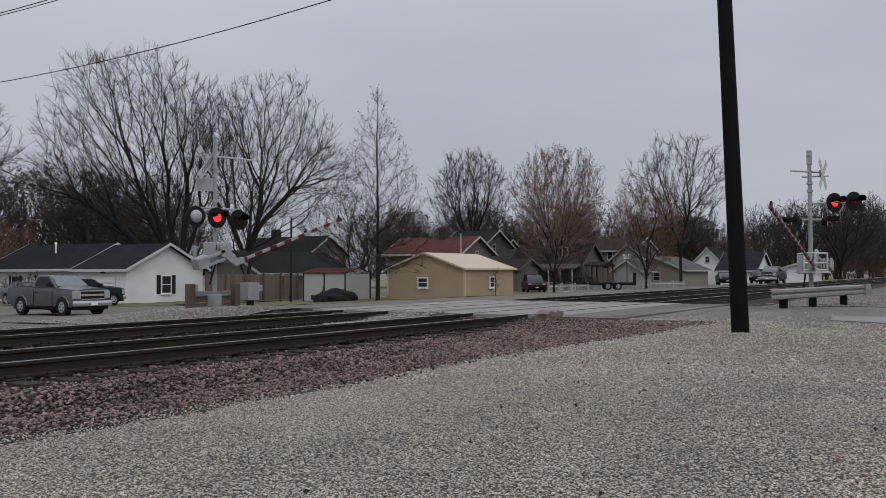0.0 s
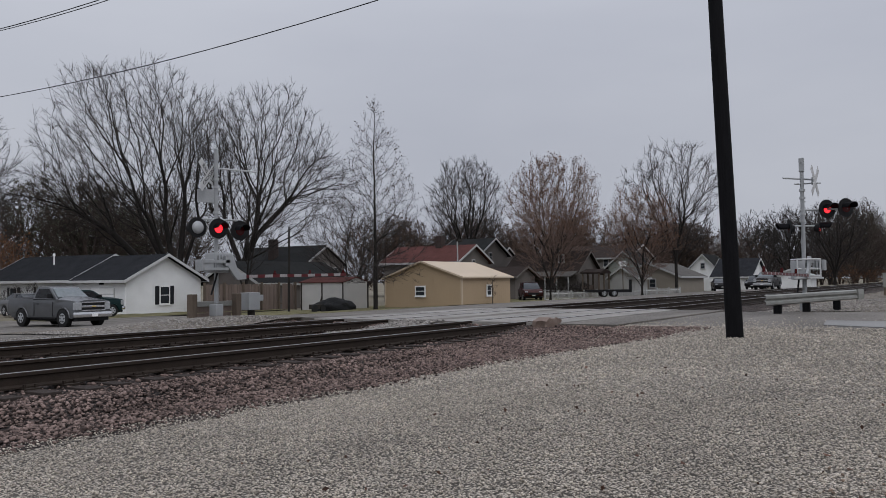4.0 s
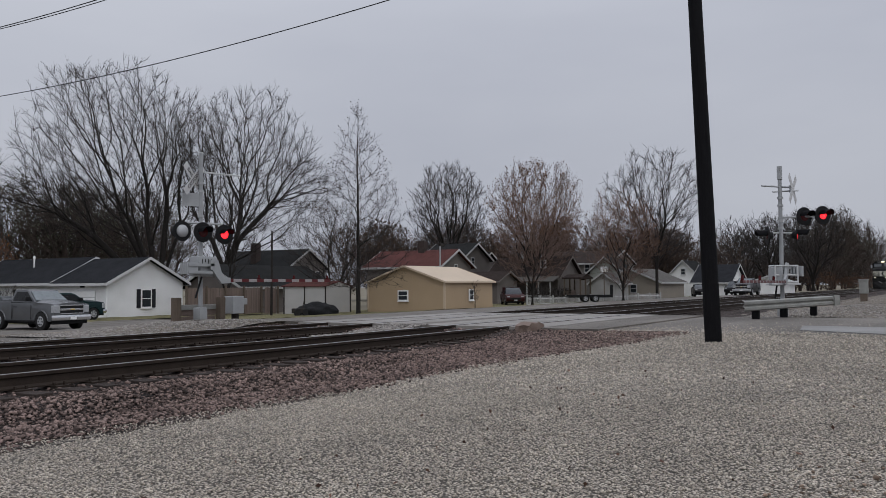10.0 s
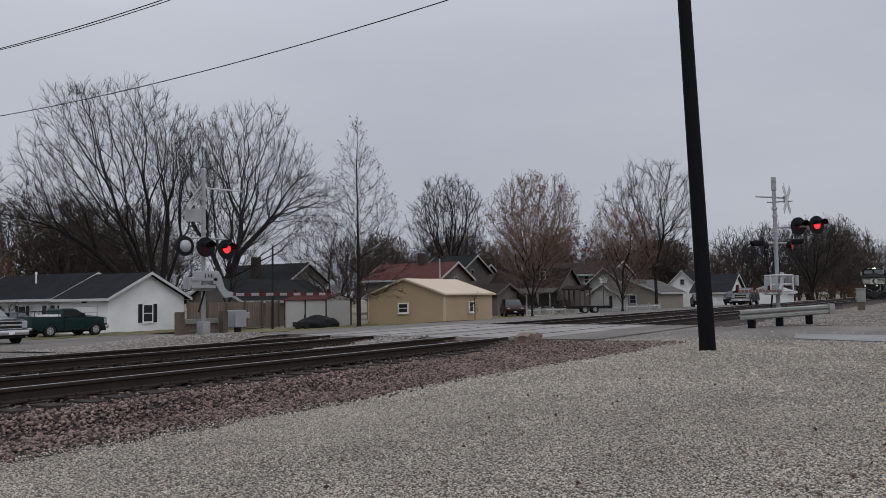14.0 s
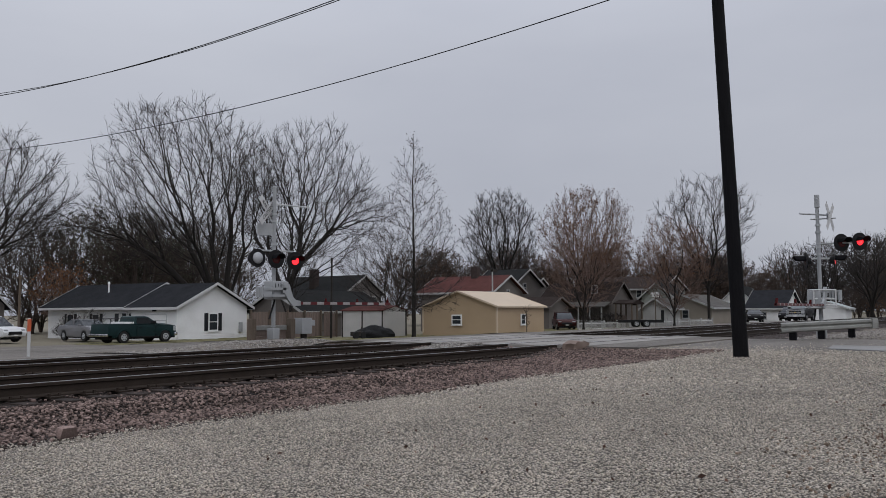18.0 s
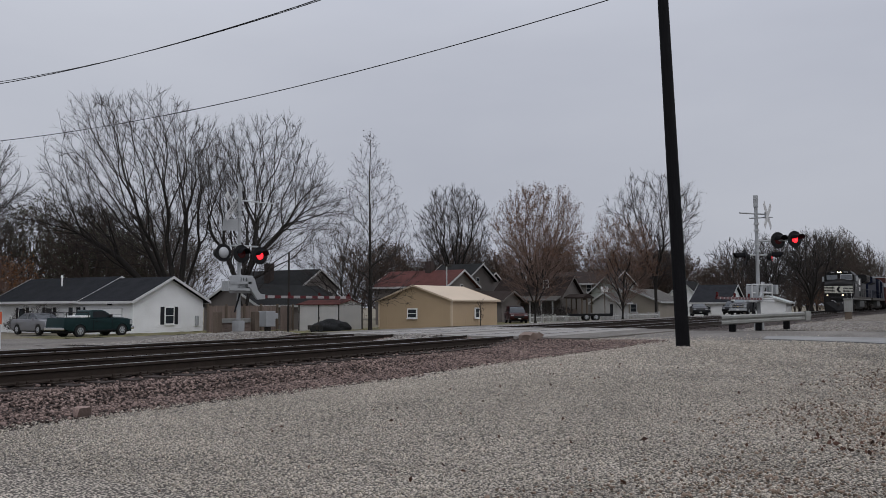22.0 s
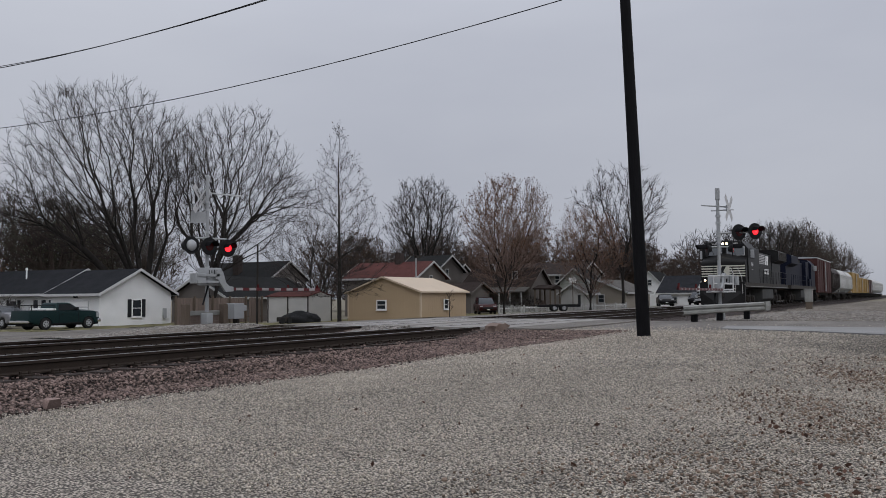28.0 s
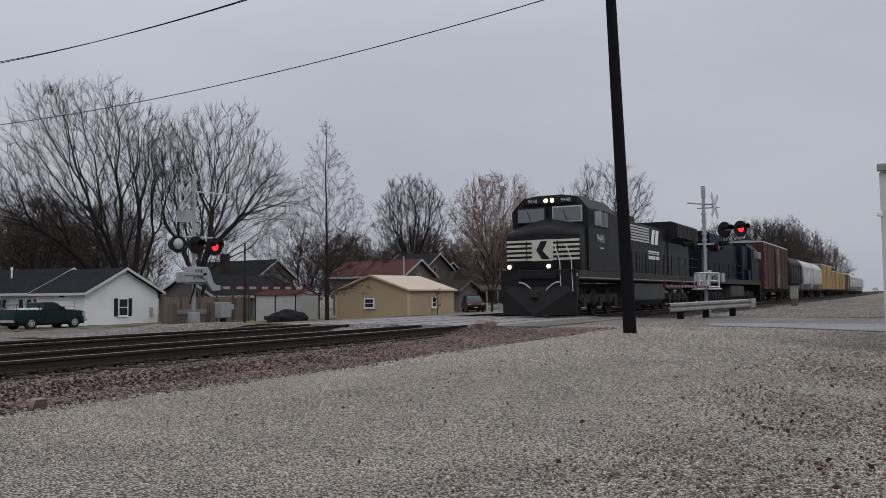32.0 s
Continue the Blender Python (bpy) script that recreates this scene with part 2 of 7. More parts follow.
M_LEAF = island(mat("dead_leaves", (0.16, 0.075, 0.035), 0.9, var=0.3, scale=2, fine=20, bump=0.0), 0.4)
M_LEAFDARK = island(mat("dark_dead_leaves", (0.07, 0.045, 0.03), 0.9, var=0.3, scale=2, fine=20, bump=0.0), 0.4)
M_LITTER = island(mat("leaf_litter", (0.10, 0.055, 0.04), 0.9, var=0.3, scale=2, fine=20, bump=0.0), 0.6)
M_BRUSH = island(mat("brown_brush_sprays", (0.085, 0.06, 0.047), 0.95, var=0.3, scale=1, fine=10, bump=0.0, spec=0.05), 0.5)
M_EVERGREEN = island(mat("thin_evergreen", (0.085, 0.085, 0.06), 0.95, var=0.35, scale=1, fine=10, bump=0.0), 0.4)
M_NEEDLE = island(mat("dark_evergreen", (0.055, 0.052, 0.04), 0.95, var=0.35, scale=1, fine=10, bump=0.0), 0.4)
M_STRIPE = mat("cream_reflective_stripe", (0.5, 0.49, 0.42), 0.6, var=0.2, scale=3, fine=30, bump=0.02)
M_DUSTY = mat("dusty_black_frame", (0.045, 0.04, 0.035), 0.8, var=0.4, scale=2.5, fine=30, bump=0.1)
M_BLACK = mat("black_locomotive_paint", (0.008, 0.008, 0.009), 0.5, spec=0.17, var=0.4, tint=(0.013, 0.0125, 0.012), scale=1.2, fine=25, bump=0.05)
M_GRIME = mat("grimy_running_gear", (0.032, 0.028, 0.024), 0.85, var=0.4, scale=3, fine=30, bump=0.3)
M_BLUE = mat("dark_blue_paint", (0.004, 0.006, 0.017), 0.6, spec=0.15, var=0.25, scale=1.2, fine=25, bump=0.05)
M_BOXRED = mat("oxide_red_boxcar", (0.042, 0.013, 0.012), 0.75, var=0.4, scale=1.0, fine=20, bump=0.1, tint=(0.062, 0.024, 0.021))
M_YELLOW = mat("faded_yellow_car", (0.3, 0.195, 0.065), 0.7, var=0.3, scale=0.8, fine=20, bump=0.1)
M_TRIMGREY = mat("dulled_white_trim", (0.42, 0.42, 0.41), 0.6, var=0.12, scale=2, fine=40, bump=0.05)
M_HOPPER = mat("grey_white_hopper", (0.46, 0.46, 0.45), 0.65, var=0.25, scale=0.8, fine=20, bump=0.1)
M_DARKCAR = mat("dark_grey_car", (0.035, 0.028, 0.026), 0.7, var=0.3, scale=0.8, fine=20, bump=0.1)
M_BROWNCAR = mat("brown_car", (0.075, 0.045, 0.04), 0.75, var=0.3, scale=0.8, fine=20, bump=0.1)
M_SIGNBLACK = mat("flat_black", (0.012, 0.012, 0.013), 0.7, var=0.15, scale=6, fine=50, bump=0.05)
M_REDSTRIPE = mat("red_reflective", (0.085, 0.012, 0.014), 0.5, var=0.15, scale=6, fine=50, bump=0.0)
M_LENSOFF = mat("unlit_red_lens", (0.06, 0.006, 0.006), 0.25, var=0.2, scale=20, fine=90, bump=0.05)
M_LENSON = glow("lit_red_lens", (1.0, 0.02, 0.03), 2.2)
M_HOODBLACK = mat("matt_black_hood", (0.008, 0.008, 0.009), 0.9, var=0.15, scale=6, fine=50, bump=0.05, spec=0.1)
M_SIGNGREY = mat("dulled_white_sign", (0.5, 0.5, 0.5), 0.6, var=0.12, scale=5, fine=50, bump=0.05)
M_ARM = mat("dirty_white_arm", (0.31, 0.29, 0.285), 0.6, var=0.15, scale=5, fine=50, bump=0.05)
M_HEAD = glow("headlight", (1.0, 0.82, 0.55), 6.0)
M_DITCH = glow("ditch_light", (1.0, 0.76, 0.5), 3.0)
M_TYRE = mat("tyre_rubber", (0.018, 0.018, 0.018), 0.9, var=0.2, scale=6, fine=60, bump=0.2)
M_CHROME = mat("chrome", (0.7, 0.7, 0.71), 0.15, 0.95, var=0.08, scale=5, fine=40, bump=0.0)
M_TRUCKGREY = mat("grey_metallic_paint", (0.1, 0.104, 0.11), 0.22, 0.35, var=0.1, scale=2, fine=40, bump=0.0, spec=0.5)
M_TRUCKGREEN = mat("dark_green_paint", (0.006, 0.022, 0.023), 0.35, 0.1, var=0.15, scale=2, fine=40, bump=0.0)
M_CARWHITE = mat("white_car_paint", (0.7, 0.71, 0.72), 0.3, var=0.06, scale=2, fine=40, bump=0.0)
M_CARRED = mat("dark_red_paint", (0.045, 0.012, 0.012), 0.35, 0.1, var=0.15, scale=2, fine=40, bump=0.0)
M_CARDARK = mat("dark_car_paint", (0.012, 0.012, 0.014), 0.35, 0.1, var=0.15, scale=2, fine=40, bump=0.0)
M_TARP = mat("black_tarp", (0.009, 0.0095, 0.01), 0.85, var=0.4, scale=2, fine=10, bump=0.8, dist=0.05)
M_ORANGE = mat("orange_reflector", (0.5, 0.11, 0.05), 0.6, var=0.1, scale=6, fine=40, bump=0.0)
M_CABLE = mat("black_cable", (0.012, 0.012, 0.013), 0.6, var=0.1, scale=3, fine=30, bump=0.0)
M_LAMPWHITE = mat("frosted_lamp", (0.7, 0.7, 0.68), 0.3, var=0.05, scale=5, fine=40, bump=0.0)


# ---- mesh helpers ----
def box(bm, x0, x1, y0, y1, z0, z1, bevel=0.0):
    r = bmesh.ops.create_cube(bm, size=1.0)
    m = Matrix.Translation(((x0 + x1) / 2, (y0 + y1) / 2, (z0 + z1) / 2)) @ Matrix.Diagonal((x1 - x0, y1 - y0, z1 - z0, 1))
    bmesh.ops.transform(bm, matrix=m, verts=r["verts"])
    if bevel:
        es = list({e for v in r["verts"] for e in v.link_edges})
        bmesh.ops.bevel(bm, geom=es, offset=bevel, segments=2, affect="EDGES", profile=0.6)
    return bm


def tube(bm, a, b, r0, r1=None, n=12, caps=True):
    a, b = Vector(a), Vector(b)
    d = b - a
    r = bmesh.ops.create_cone(bm, cap_ends=caps, segments=n, radius1=r0, radius2=r0 if r1 is None else r1, depth=d.length)
    bmesh.ops.transform(bm, matrix=Matrix.Translation((a + b) / 2) @ d.to_track_quat("Z", "Y").to_matrix().to_4x4(), verts=r["verts"])
    return bm


def prism(bm, pts, a, b, axis="y"):
    """An outline in the plane across the axis, drawn out from a to b. Outline: (x, z) for y, (y, z) for x, (x, y) for z."""
    def at(p, s):
        return {"y": (p[0], s, p[1]), "x": (s, p[0], p[1]), "z": (p[0], p[1], s)}[axis]
    va = [bm.verts.new(at(p, a)) for p in pts]
    vb = [bm.verts.new(at(p, b)) for p in pts]
    n = len(pts)
    fs = [bm.faces.new(va), bm.faces.new(vb[::-1])]
    fs += [bm.faces.new((va[i], vb[i], vb[(i + 1) % n], va[(i + 1) % n])) for i in range(n)]
    bmesh.ops.recalc_face_normals(bm, faces=fs)
    return bm


def soften(bm, offset=0.02, segments=2, angle=30):
    es = [e for e in bm.edges if len(e.link_faces) == 2 and e.calc_face_angle(0) > radians(angle)]
    bmesh.ops.bevel(bm, geom=es, offset=offset, segments=segments, affect="EDGES", profile=0.6, clamp_overlap=True)
    return bm


def part(name, bm, material, parent=None, label="", loc=None, smooth=False):
    me = bpy.data.meshes.new(name)
    bm.to_mesh(me)
    bm.free()
    me.materials.append(material)
    if smooth:
        me.set_sharp_from_angle(angle=radians(38))
        me.polygons.foreach_set("use_smooth", [True] * len(me.polygons))
    ob = new(name, me)
    if parent:
        ob.parent = parent
    if loc is not None:
        ob.matrix_basis = loc if isinstance(loc, Matrix) else Matrix.Translation(loc)
    if label:
        ob["label"] = label
    return ob


def B():
    return bmesh.new()


def thing(name, label, category, m=None, group="", kind=""):
    ob = new(name)
    if m is not None:
        ob.matrix_basis = m
    return tagged(ob, label, category, group, kind)


def fast_mesh(name, verts, tris, material):
    """A mesh from arrays of corners and triangles."""
    me = bpy.data.meshes.new(name)
    me.vertices.add(len(verts))
    me.vertices.foreach_set("co", np.asarray(verts, np.float32).ravel())
    k = len(tris)
    me.loops.add(3 * k)
    me.loops.foreach_set("vertex_index", np.asarray(tris, np.int32).ravel())
    me.polygons.add(k)
    me.polygons.foreach_set("loop_start", np.arange(0, 3 * k, 3, dtype=np.int32))
    me.polygons.foreach_set("loop_total", np.full(k, 3, np.int32))
    me.update(calc_edges=True)
    me.materials.append(material)
    return me


RNG = np.random.default_rng(7)
CUBE = np.array([(x, y, z) for x in (-1, 1) for y in (-1, 1) for z in (-1, 1)], float)
CUBE_T = np.array([(0, 1, 3), (0, 3, 2), (4, 6, 7), (4, 7, 5), (0, 4, 5), (0, 5, 1), (2, 3, 7), (2, 7, 6), (0, 2, 6), (0, 6, 4), (1, 5, 7), (1, 7, 3)])
OCTA = np.array([(1, 0, 0), (-1, 0, 0), (0, 1, 0), (0, -1, 0), (0, 0, 1), (0, 0, -1)], float)
OCTA_T = np.array([(0, 2, 4), (2, 1, 4), (1, 3, 4), (3, 0, 4), (2, 0, 5), (1, 2, 5), (3, 1, 5), (0, 3, 5)])


def turns(n):
    q = RNG.normal(size=(n, 4))
    q /= np.linalg.norm(q, axis=1)[:, None]
    w, x, y, z = q.T
    return np.stack([np.stack([1 - 2 * (y * y + z * z), 2 * (x * y - z * w), 2 * (x * z + y * w)], -1),
                     np.stack([2 * (x * y + z * w), 1 - 2 * (x * x + z * z), 2 * (y * z - x * w)], -1),
                     np.stack([2 * (x * z - y * w), 2 * (y * z + x * w), 1 - 2 * (x * x + y * y)], -1)], 1)


def stones(name, places, sizes, material, label, category, blocky=False):
    """Loose stones as one heap: each an uneven, turned lump."""
    n = len(places)
    base, tri = (CUBE * 0.62, CUBE_T) if blocky else (OCTA, OCTA_T)
    k = len(base)
    v = base[None] * (1 + RNG.uniform(-0.32, 0.32, (n, k, 3)))
    v = np.einsum("nij,nkj->nki", turns(n), v * RNG.uniform(0.6, 1.15, (n, 1, 3)))
    v[:, :, 2] *= 0.75
    v = v * np.asarray(sizes)[:, None, None] + np.asarray(places)[:, None]
    t = tri[None] + (np.arange(n) * k)[:, None, None]
    return tagged(new(name, fast_mesh(name, v.reshape(-1, 3), t.reshape(-1, 3), material)), label, category, kind="stuff")


# ---- lie of the land ----
RAIL_Z = 0.65
NEAR_Y, FAR_Y = 12.25, 16.35


def smooth01(a, b, x):
    t = np.clip((x - a) / (b - a), 0, 1)
    return t * t * (3 - 2 * t)


def lie(x, y):
    """The height of the ground."""
    x, y = np.asarray(x, float), np.asarray(y, float)
    lot = np.interp(x, [-60, -22, -15, -13.5, -10, -3, 0, 60], [0.1, 0.14, 0.22, 0.29, 0.42, 0.6, 0.6, 0.6])
    foot = np.interp(x, [-60, -14, -9, -2, 0.2, 9.2, 12, 40], [0.2, 0.25, 0.24, 0.4, 0.58, 0.58, 0.4, 0.35])
    k = smooth01(5.5, 9.0, y)
    z = lot * (1 - k) + foot * k
    bed = np.interp(y, [9.0, 10.55, 10.85, 11.15, 11.35, 13.2, 13.5, 14.2, 15.0, 15.3, 17.3, 18.0, 19.4], [0.0, 0.37, 0.39, 0.42, 0.43, 0.43, 0.4, 0.46, 0.4, 0.42, 0.42, 0.38, 0.4])
    z = np.where(y > 9.0, np.maximum(z, bed), z)
    far = np.interp(y, [19.4, 24, 30, 36, 45, 60, 300], [0.4, 0.34, 0.1, -0.17, -0.25, -0.27, -0.3])
    z = np.where(y > 19.4, far, z)
    bank = 0.22 * smooth01(19.6, 21.0, y) * (1 - smooth01(22.2, 24.5, y)) * smooth01(-4.2, -1.2, x) * (1 - smooth01(1.0, 3.0, x))
    road = smooth01(-0.6, 0.3, x) * (1 - smooth01(9.2, 10.2, x)) * smooth01(9.0, 10.5, y) * (1 - smooth01(18.3, 20, y))
    return z + bank + road * np.maximum(0, 0.585 - z)


def sheet(name, xs, ys, material, dz=0.0, rough=0.0, zfun=None, label="", category="ground"):
    xs, ys = np.asarray(xs, float), np.asarray(ys, float)
    gx, gy = np.meshgrid(xs, ys)
    gz = (zfun or lie)(gx, gy) + dz
    if rough:
        gz = gz + RNG.normal(0, rough, gz.shape)
    w, h = len(xs), len(ys)
    v = np.stack([gx, gy, gz], -1).reshape(-1, 3)
    i = (np.arange(h - 1)[:, None] * w + np.arange(w - 1)[None]).ravel()
    t = np.concatenate([np.stack([i, i + 1, i + w + 1], -1), np.stack([i, i + w + 1, i + w], -1)])
    me = fast_mesh(name, v, t, material)
    me.polygons.foreach_set("use_smooth", [True] * len(me.polygons))
    return tagged(new(name, me), label, category, kind="structure")


def span(*stops):
    """Grid lines: (from, to, step) runs joined."""
    out = []
    for a, b, s in stops:
        out += list(np.arange(a, b, s))
    return np.array(out + [stops[-1][1]])


ground = sheet("ground", span((-1500, -100, 200), (-100, -30, 8), (-30, 20, 0.5), (20, 120, 5), (120, 1600, 200)),
               span((-600, -40, 80), (-40, 0, 4), (0, 26, 0.4), (26, 70, 3), (70, 1500, 120)), M_FIELD, -0.06,
               label="brown winter field and lots reaching the horizon")
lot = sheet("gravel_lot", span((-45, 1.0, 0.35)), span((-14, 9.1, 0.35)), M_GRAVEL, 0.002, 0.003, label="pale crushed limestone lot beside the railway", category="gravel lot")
verge = sheet("gravel_verge", span((9.6, 90, 0.9)), span((-20, 9.6, 0.5)), M_DIRT, 0.012, 0.008, label="damp brown gravel verge beside the road", category="verge")
ballast = sheet("ballast_bed", span((-60, 0.0, 0.5)), span((8.9, 19.6, 0.15)), M_BALLAST, 0.0, 0.008, label="dark ballast bed under the two tracks", category="ballast")
sheet("ballast_bed_east", span((9.4, 60, 1.0), (60, 420, 20)), span((8.9, 19.6, 0.4)), M_BALLAST, 0.014, 0.012, label="dark ballast bed leading into the distance", category="ballast")
road = sheet("road", span((0.0, 9.4, 0.47)), span((-60, 0, 2), (0, 10.6, 0.5)), M_ASPHALT, 0.012, label="worn grey asphalt road up to the crossing", category="road")
apron = sheet("paved_apron", span((1.0, 90, 1.0)), span((18.6, 31.0, 0.6)), M_ASPHALT, 0.02, label="wet grey paved apron beyond the tracks", category="pavement")
street = sheet("street", span((-60, -4, 1.0), (-4, 16, 1.0)), span((19.5, 26, 0.5), (26, 47, 1.0)), M_ASPHALT, 0.018, label="worn grey street beside the white house", category="street")
lawn = sheet("lawn", span((8.5, 27.5, 0.7)), span((43.5, 49, 0.5)), M_GRASS, 0.035, 0.015, label="patchy brown-green winter lawn", category="lawn")
sheet("lawn_by_the_shed", span((16, 120, 1.5)), span((31.0, 42, 0.8)), M_GRASS, 0.03, 0.015, label="dull winter grass round the shed and trees", category="lawn")
bank = sheet("gravel_bank", span((-5.2, 2.4, 0.4)), span((19.3, 25.5, 0.35)), M_DIRT, 0.045, 0.008, label="low bank of pale gravel round the signal mast", category="gravel bank")
slab = part("concrete_apron", prism(B(), [(3.4, 5.2), (1.3, 4.95), (0.0, 2.5), (-1.4, 0.8), (-1.5, -6), (2.9, -6), (2.9, 0.9)], 0.5, 0.638, "z"), mat("pale_concrete", (0.2, 0.197, 0.19), 0.65, var=0.4, scale=0.8, fine=25, bump=0.2), None)
tagged(slab, "pale smooth concrete strip across the road edge", "pavement", kind="structure")


# ---- railway ----
RAIL = [(-0.07, 0), (0.07, 0), (0.07, 0.018), (0.014, 0.04), (0.01, 0.125), (0.036, 0.14), (0.036, 0.172), (0.028, 0.18), (-0.028, 0.18), (-0.036, 0.172), (-0.036, 0.14), (-0.01, 0.125), (-0.014, 0.04), (-0.07, 0.018)]
tie_me, plate_me = None, None


def track(name, yc, x0, x1, x2, label):
    """Two rails on ties. Ties are pieces of their own from x0 to x1; further out they are one heap."""
    global tie_me, plate_me
    t = thing(name, label, "railway track", pose(0, yc, 0), "railway tracks")
    for side in (-0.75, 0.75):
        r = part("rail", prism(B(), [(side + p, RAIL_Z - 0.18 + q) for p, q in RAIL], -130, 1500, "x"), M_RUST, t)
        part("running_surface", box(B(), -130, 1500, side - 0.024, side + 0.024, RAIL_Z, RAIL_Z + 0.003), M_SHINY, r, "polished steel running surface")
    if tie_me is None:
        tie_me = bpy.data.meshes.new("tie")
        b = box(B(), -0.11, 0.11, -1.3, 1.3, -0.18, 0.0, 0.012)
        b.to_mesh(tie_me)
        tie_me.materials.append(M_TIE)
        plate_me = bpy.data.meshes.new("tie_plate")
        b = box(B(), -0.1, 0.1, -0.18, 0.18, 0.0, 0.02)
        for u in (-0.07, 0.07):
            box(b, u - 0.012, u + 0.012, -0.12, -0.085, 0.02, 0.06)
            box(b, u - 0.012, u + 0.012, 0.085, 0.12, 0.02, 0.06)
        b.to_mesh(plate_me)
        plate_me.materials.append(M_RUST)
    rng = random.Random(3)
    for i in range(int((x1 - x0) / 0.5)):
        x = x0 + 0.5 * i
        o = new("tie", tie_me)
        o.parent = t
        o.matrix_basis = pose(x + rng.uniform(-0.03, 0.03), rng.uniform(-0.06, 0.06), RAIL_Z - 0.2 + rng.uniform(-0.012, 0.004), 0, 0, rng.uniform(-1.2, 1.2))
        for side in (-0.75, 0.75):
            p = new("tie_plate", plate_me)
            p.parent = t
            p.matrix_basis = pose(x, side, RAIL_Z - 0.2)
    b = B()
    for i in range(int((x2 - 10) / 0.6)):
        x = 10 + 0.6 * i
        box(b, x - 0.11, x + 0.11, -1.3, 1.3, RAIL_Z - 0.36, RAIL_Z - 0.2)
    o = part("far_ties", b, M_TIE, t)
    o["kind"] = "stuff"
    return t


track("railway_track", NEAR_Y, -26, 0.0, 70, "near railway track with polished rails on dark ties")
track("railway_track", FAR_Y, -20, 0.5, 70, "far railway track with polished rails on dark ties")

# ---- level crossing panels ----
crossing = thing("crossing_panels", "wet concrete and timber panels between the rails", "level crossing", pose(0, 0, 0), kind="structure")
for yc in (NEAR_Y, FAR_Y):
    for lo, hi in ((-0.66, 0.66), (-1.75, -0.85), (0.85, 1.75)):
        for k in range(4):
            x = 0.15 + 2.3 * k
            part("panel", box(B(), x + 0.01, x + 2.29, yc + lo, yc + hi, 0.3, RAIL_Z - 0.004, 0.012), M_CONC, crossing)
part("infill", box(B(), 0.1, 9.4, NEAR_Y + 1.77, FAR_Y - 1.77, 0.3, RAIL_Z - 0.012), M_ASPHALT, crossing, "dark asphalt infill")
part("infill", box(B(), 0.0, 9.4, NEAR_Y - 3.2, NEAR_Y - 1.77, 0.3, RAIL_Z - 0.02), M_ASPHALT, crossing)
part("infill", box(B(), 1.0, 9.4, FAR_Y + 1.77, FAR_Y + 3.4, 0.2, RAIL_Z - 0.03), M_ASPHALT, crossing)
b = box(B(), -0.3, 0.28, -0.2, 0.2, -0.2, 0.2)
bmesh.ops.subdivide_edges(b, edges=b.edges[:], cuts=3, use_grid_fill=True)
rr = random.Random(5)
for v in b.verts:
    v.co += Vector((rr.uniform(-0.05, 0.05), rr.uniform(-0.05, 0.05), rr.uniform(-0.05, 0.03)))
    v.co.z -= 0.35 * max(0, abs(v.co.x) - 0.2)
tagged(part("crossing_kerb_stone", b, mat("pinkish_concrete", (0.2, 0.15, 0.125), 0.85, var=0.25, scale=3, fine=40, bump=0.5), None, loc=(-0.1, 10.72, 0.57), smooth=True),
       "broken pinkish concrete block at the corner of the crossing", "concrete block")

# ---- utility pole and wires ----
pole = thing("utility_pole", "black creosoted wooden utility pole leaning slightly", "utility pole", pose(-2.78, 5.8, 0.4))
b = B()
tube(b, (0, 0, 0), (-0.17, 0.26, 9.0), 0.15, 0.112, 20)
tube(b, (-0.17, 0.26, 9.0), (-0.26, 0.4, 13.6), 0.112, 0.1, 20)
part("pole", b, M_BLACKWOOD, pole, smooth=True)
b = box(B(), -0.08, 0.08, -1.0, 1.0, 10.68, 10.8, 0.01)
part("crossarm", b, M_BLACKWOOD, pole, loc=pose(-0.3, 0.4, 0, 0, 0, 3))


def wire(name, a, b, sag, r, label):
    a, b = Vector(a), Vector(b)
    c = bpy.data.curves.new(name, "CURVE")
    c.dimensions, c.bevel_depth, c.bevel_resolution = "3D", r, 1
    sp = c.splines.new("POLY")
    sp.points.add(40)
    for i in range(41):
        t = i / 40
        p = a.lerp(b, t)
        sp.points[i].co = (p.x, p.y, p.z - sag * 4 * t * (1 - t), 1)
    c.materials.append(M_CABLE)
    return tagged(new(name, c), label, "overhead wire")


# ---- crossing signals ----
FLASH0, FLASH_RIGHT, FLASH_LEFT = 0.38, 0.72, 0.629
shutters = []


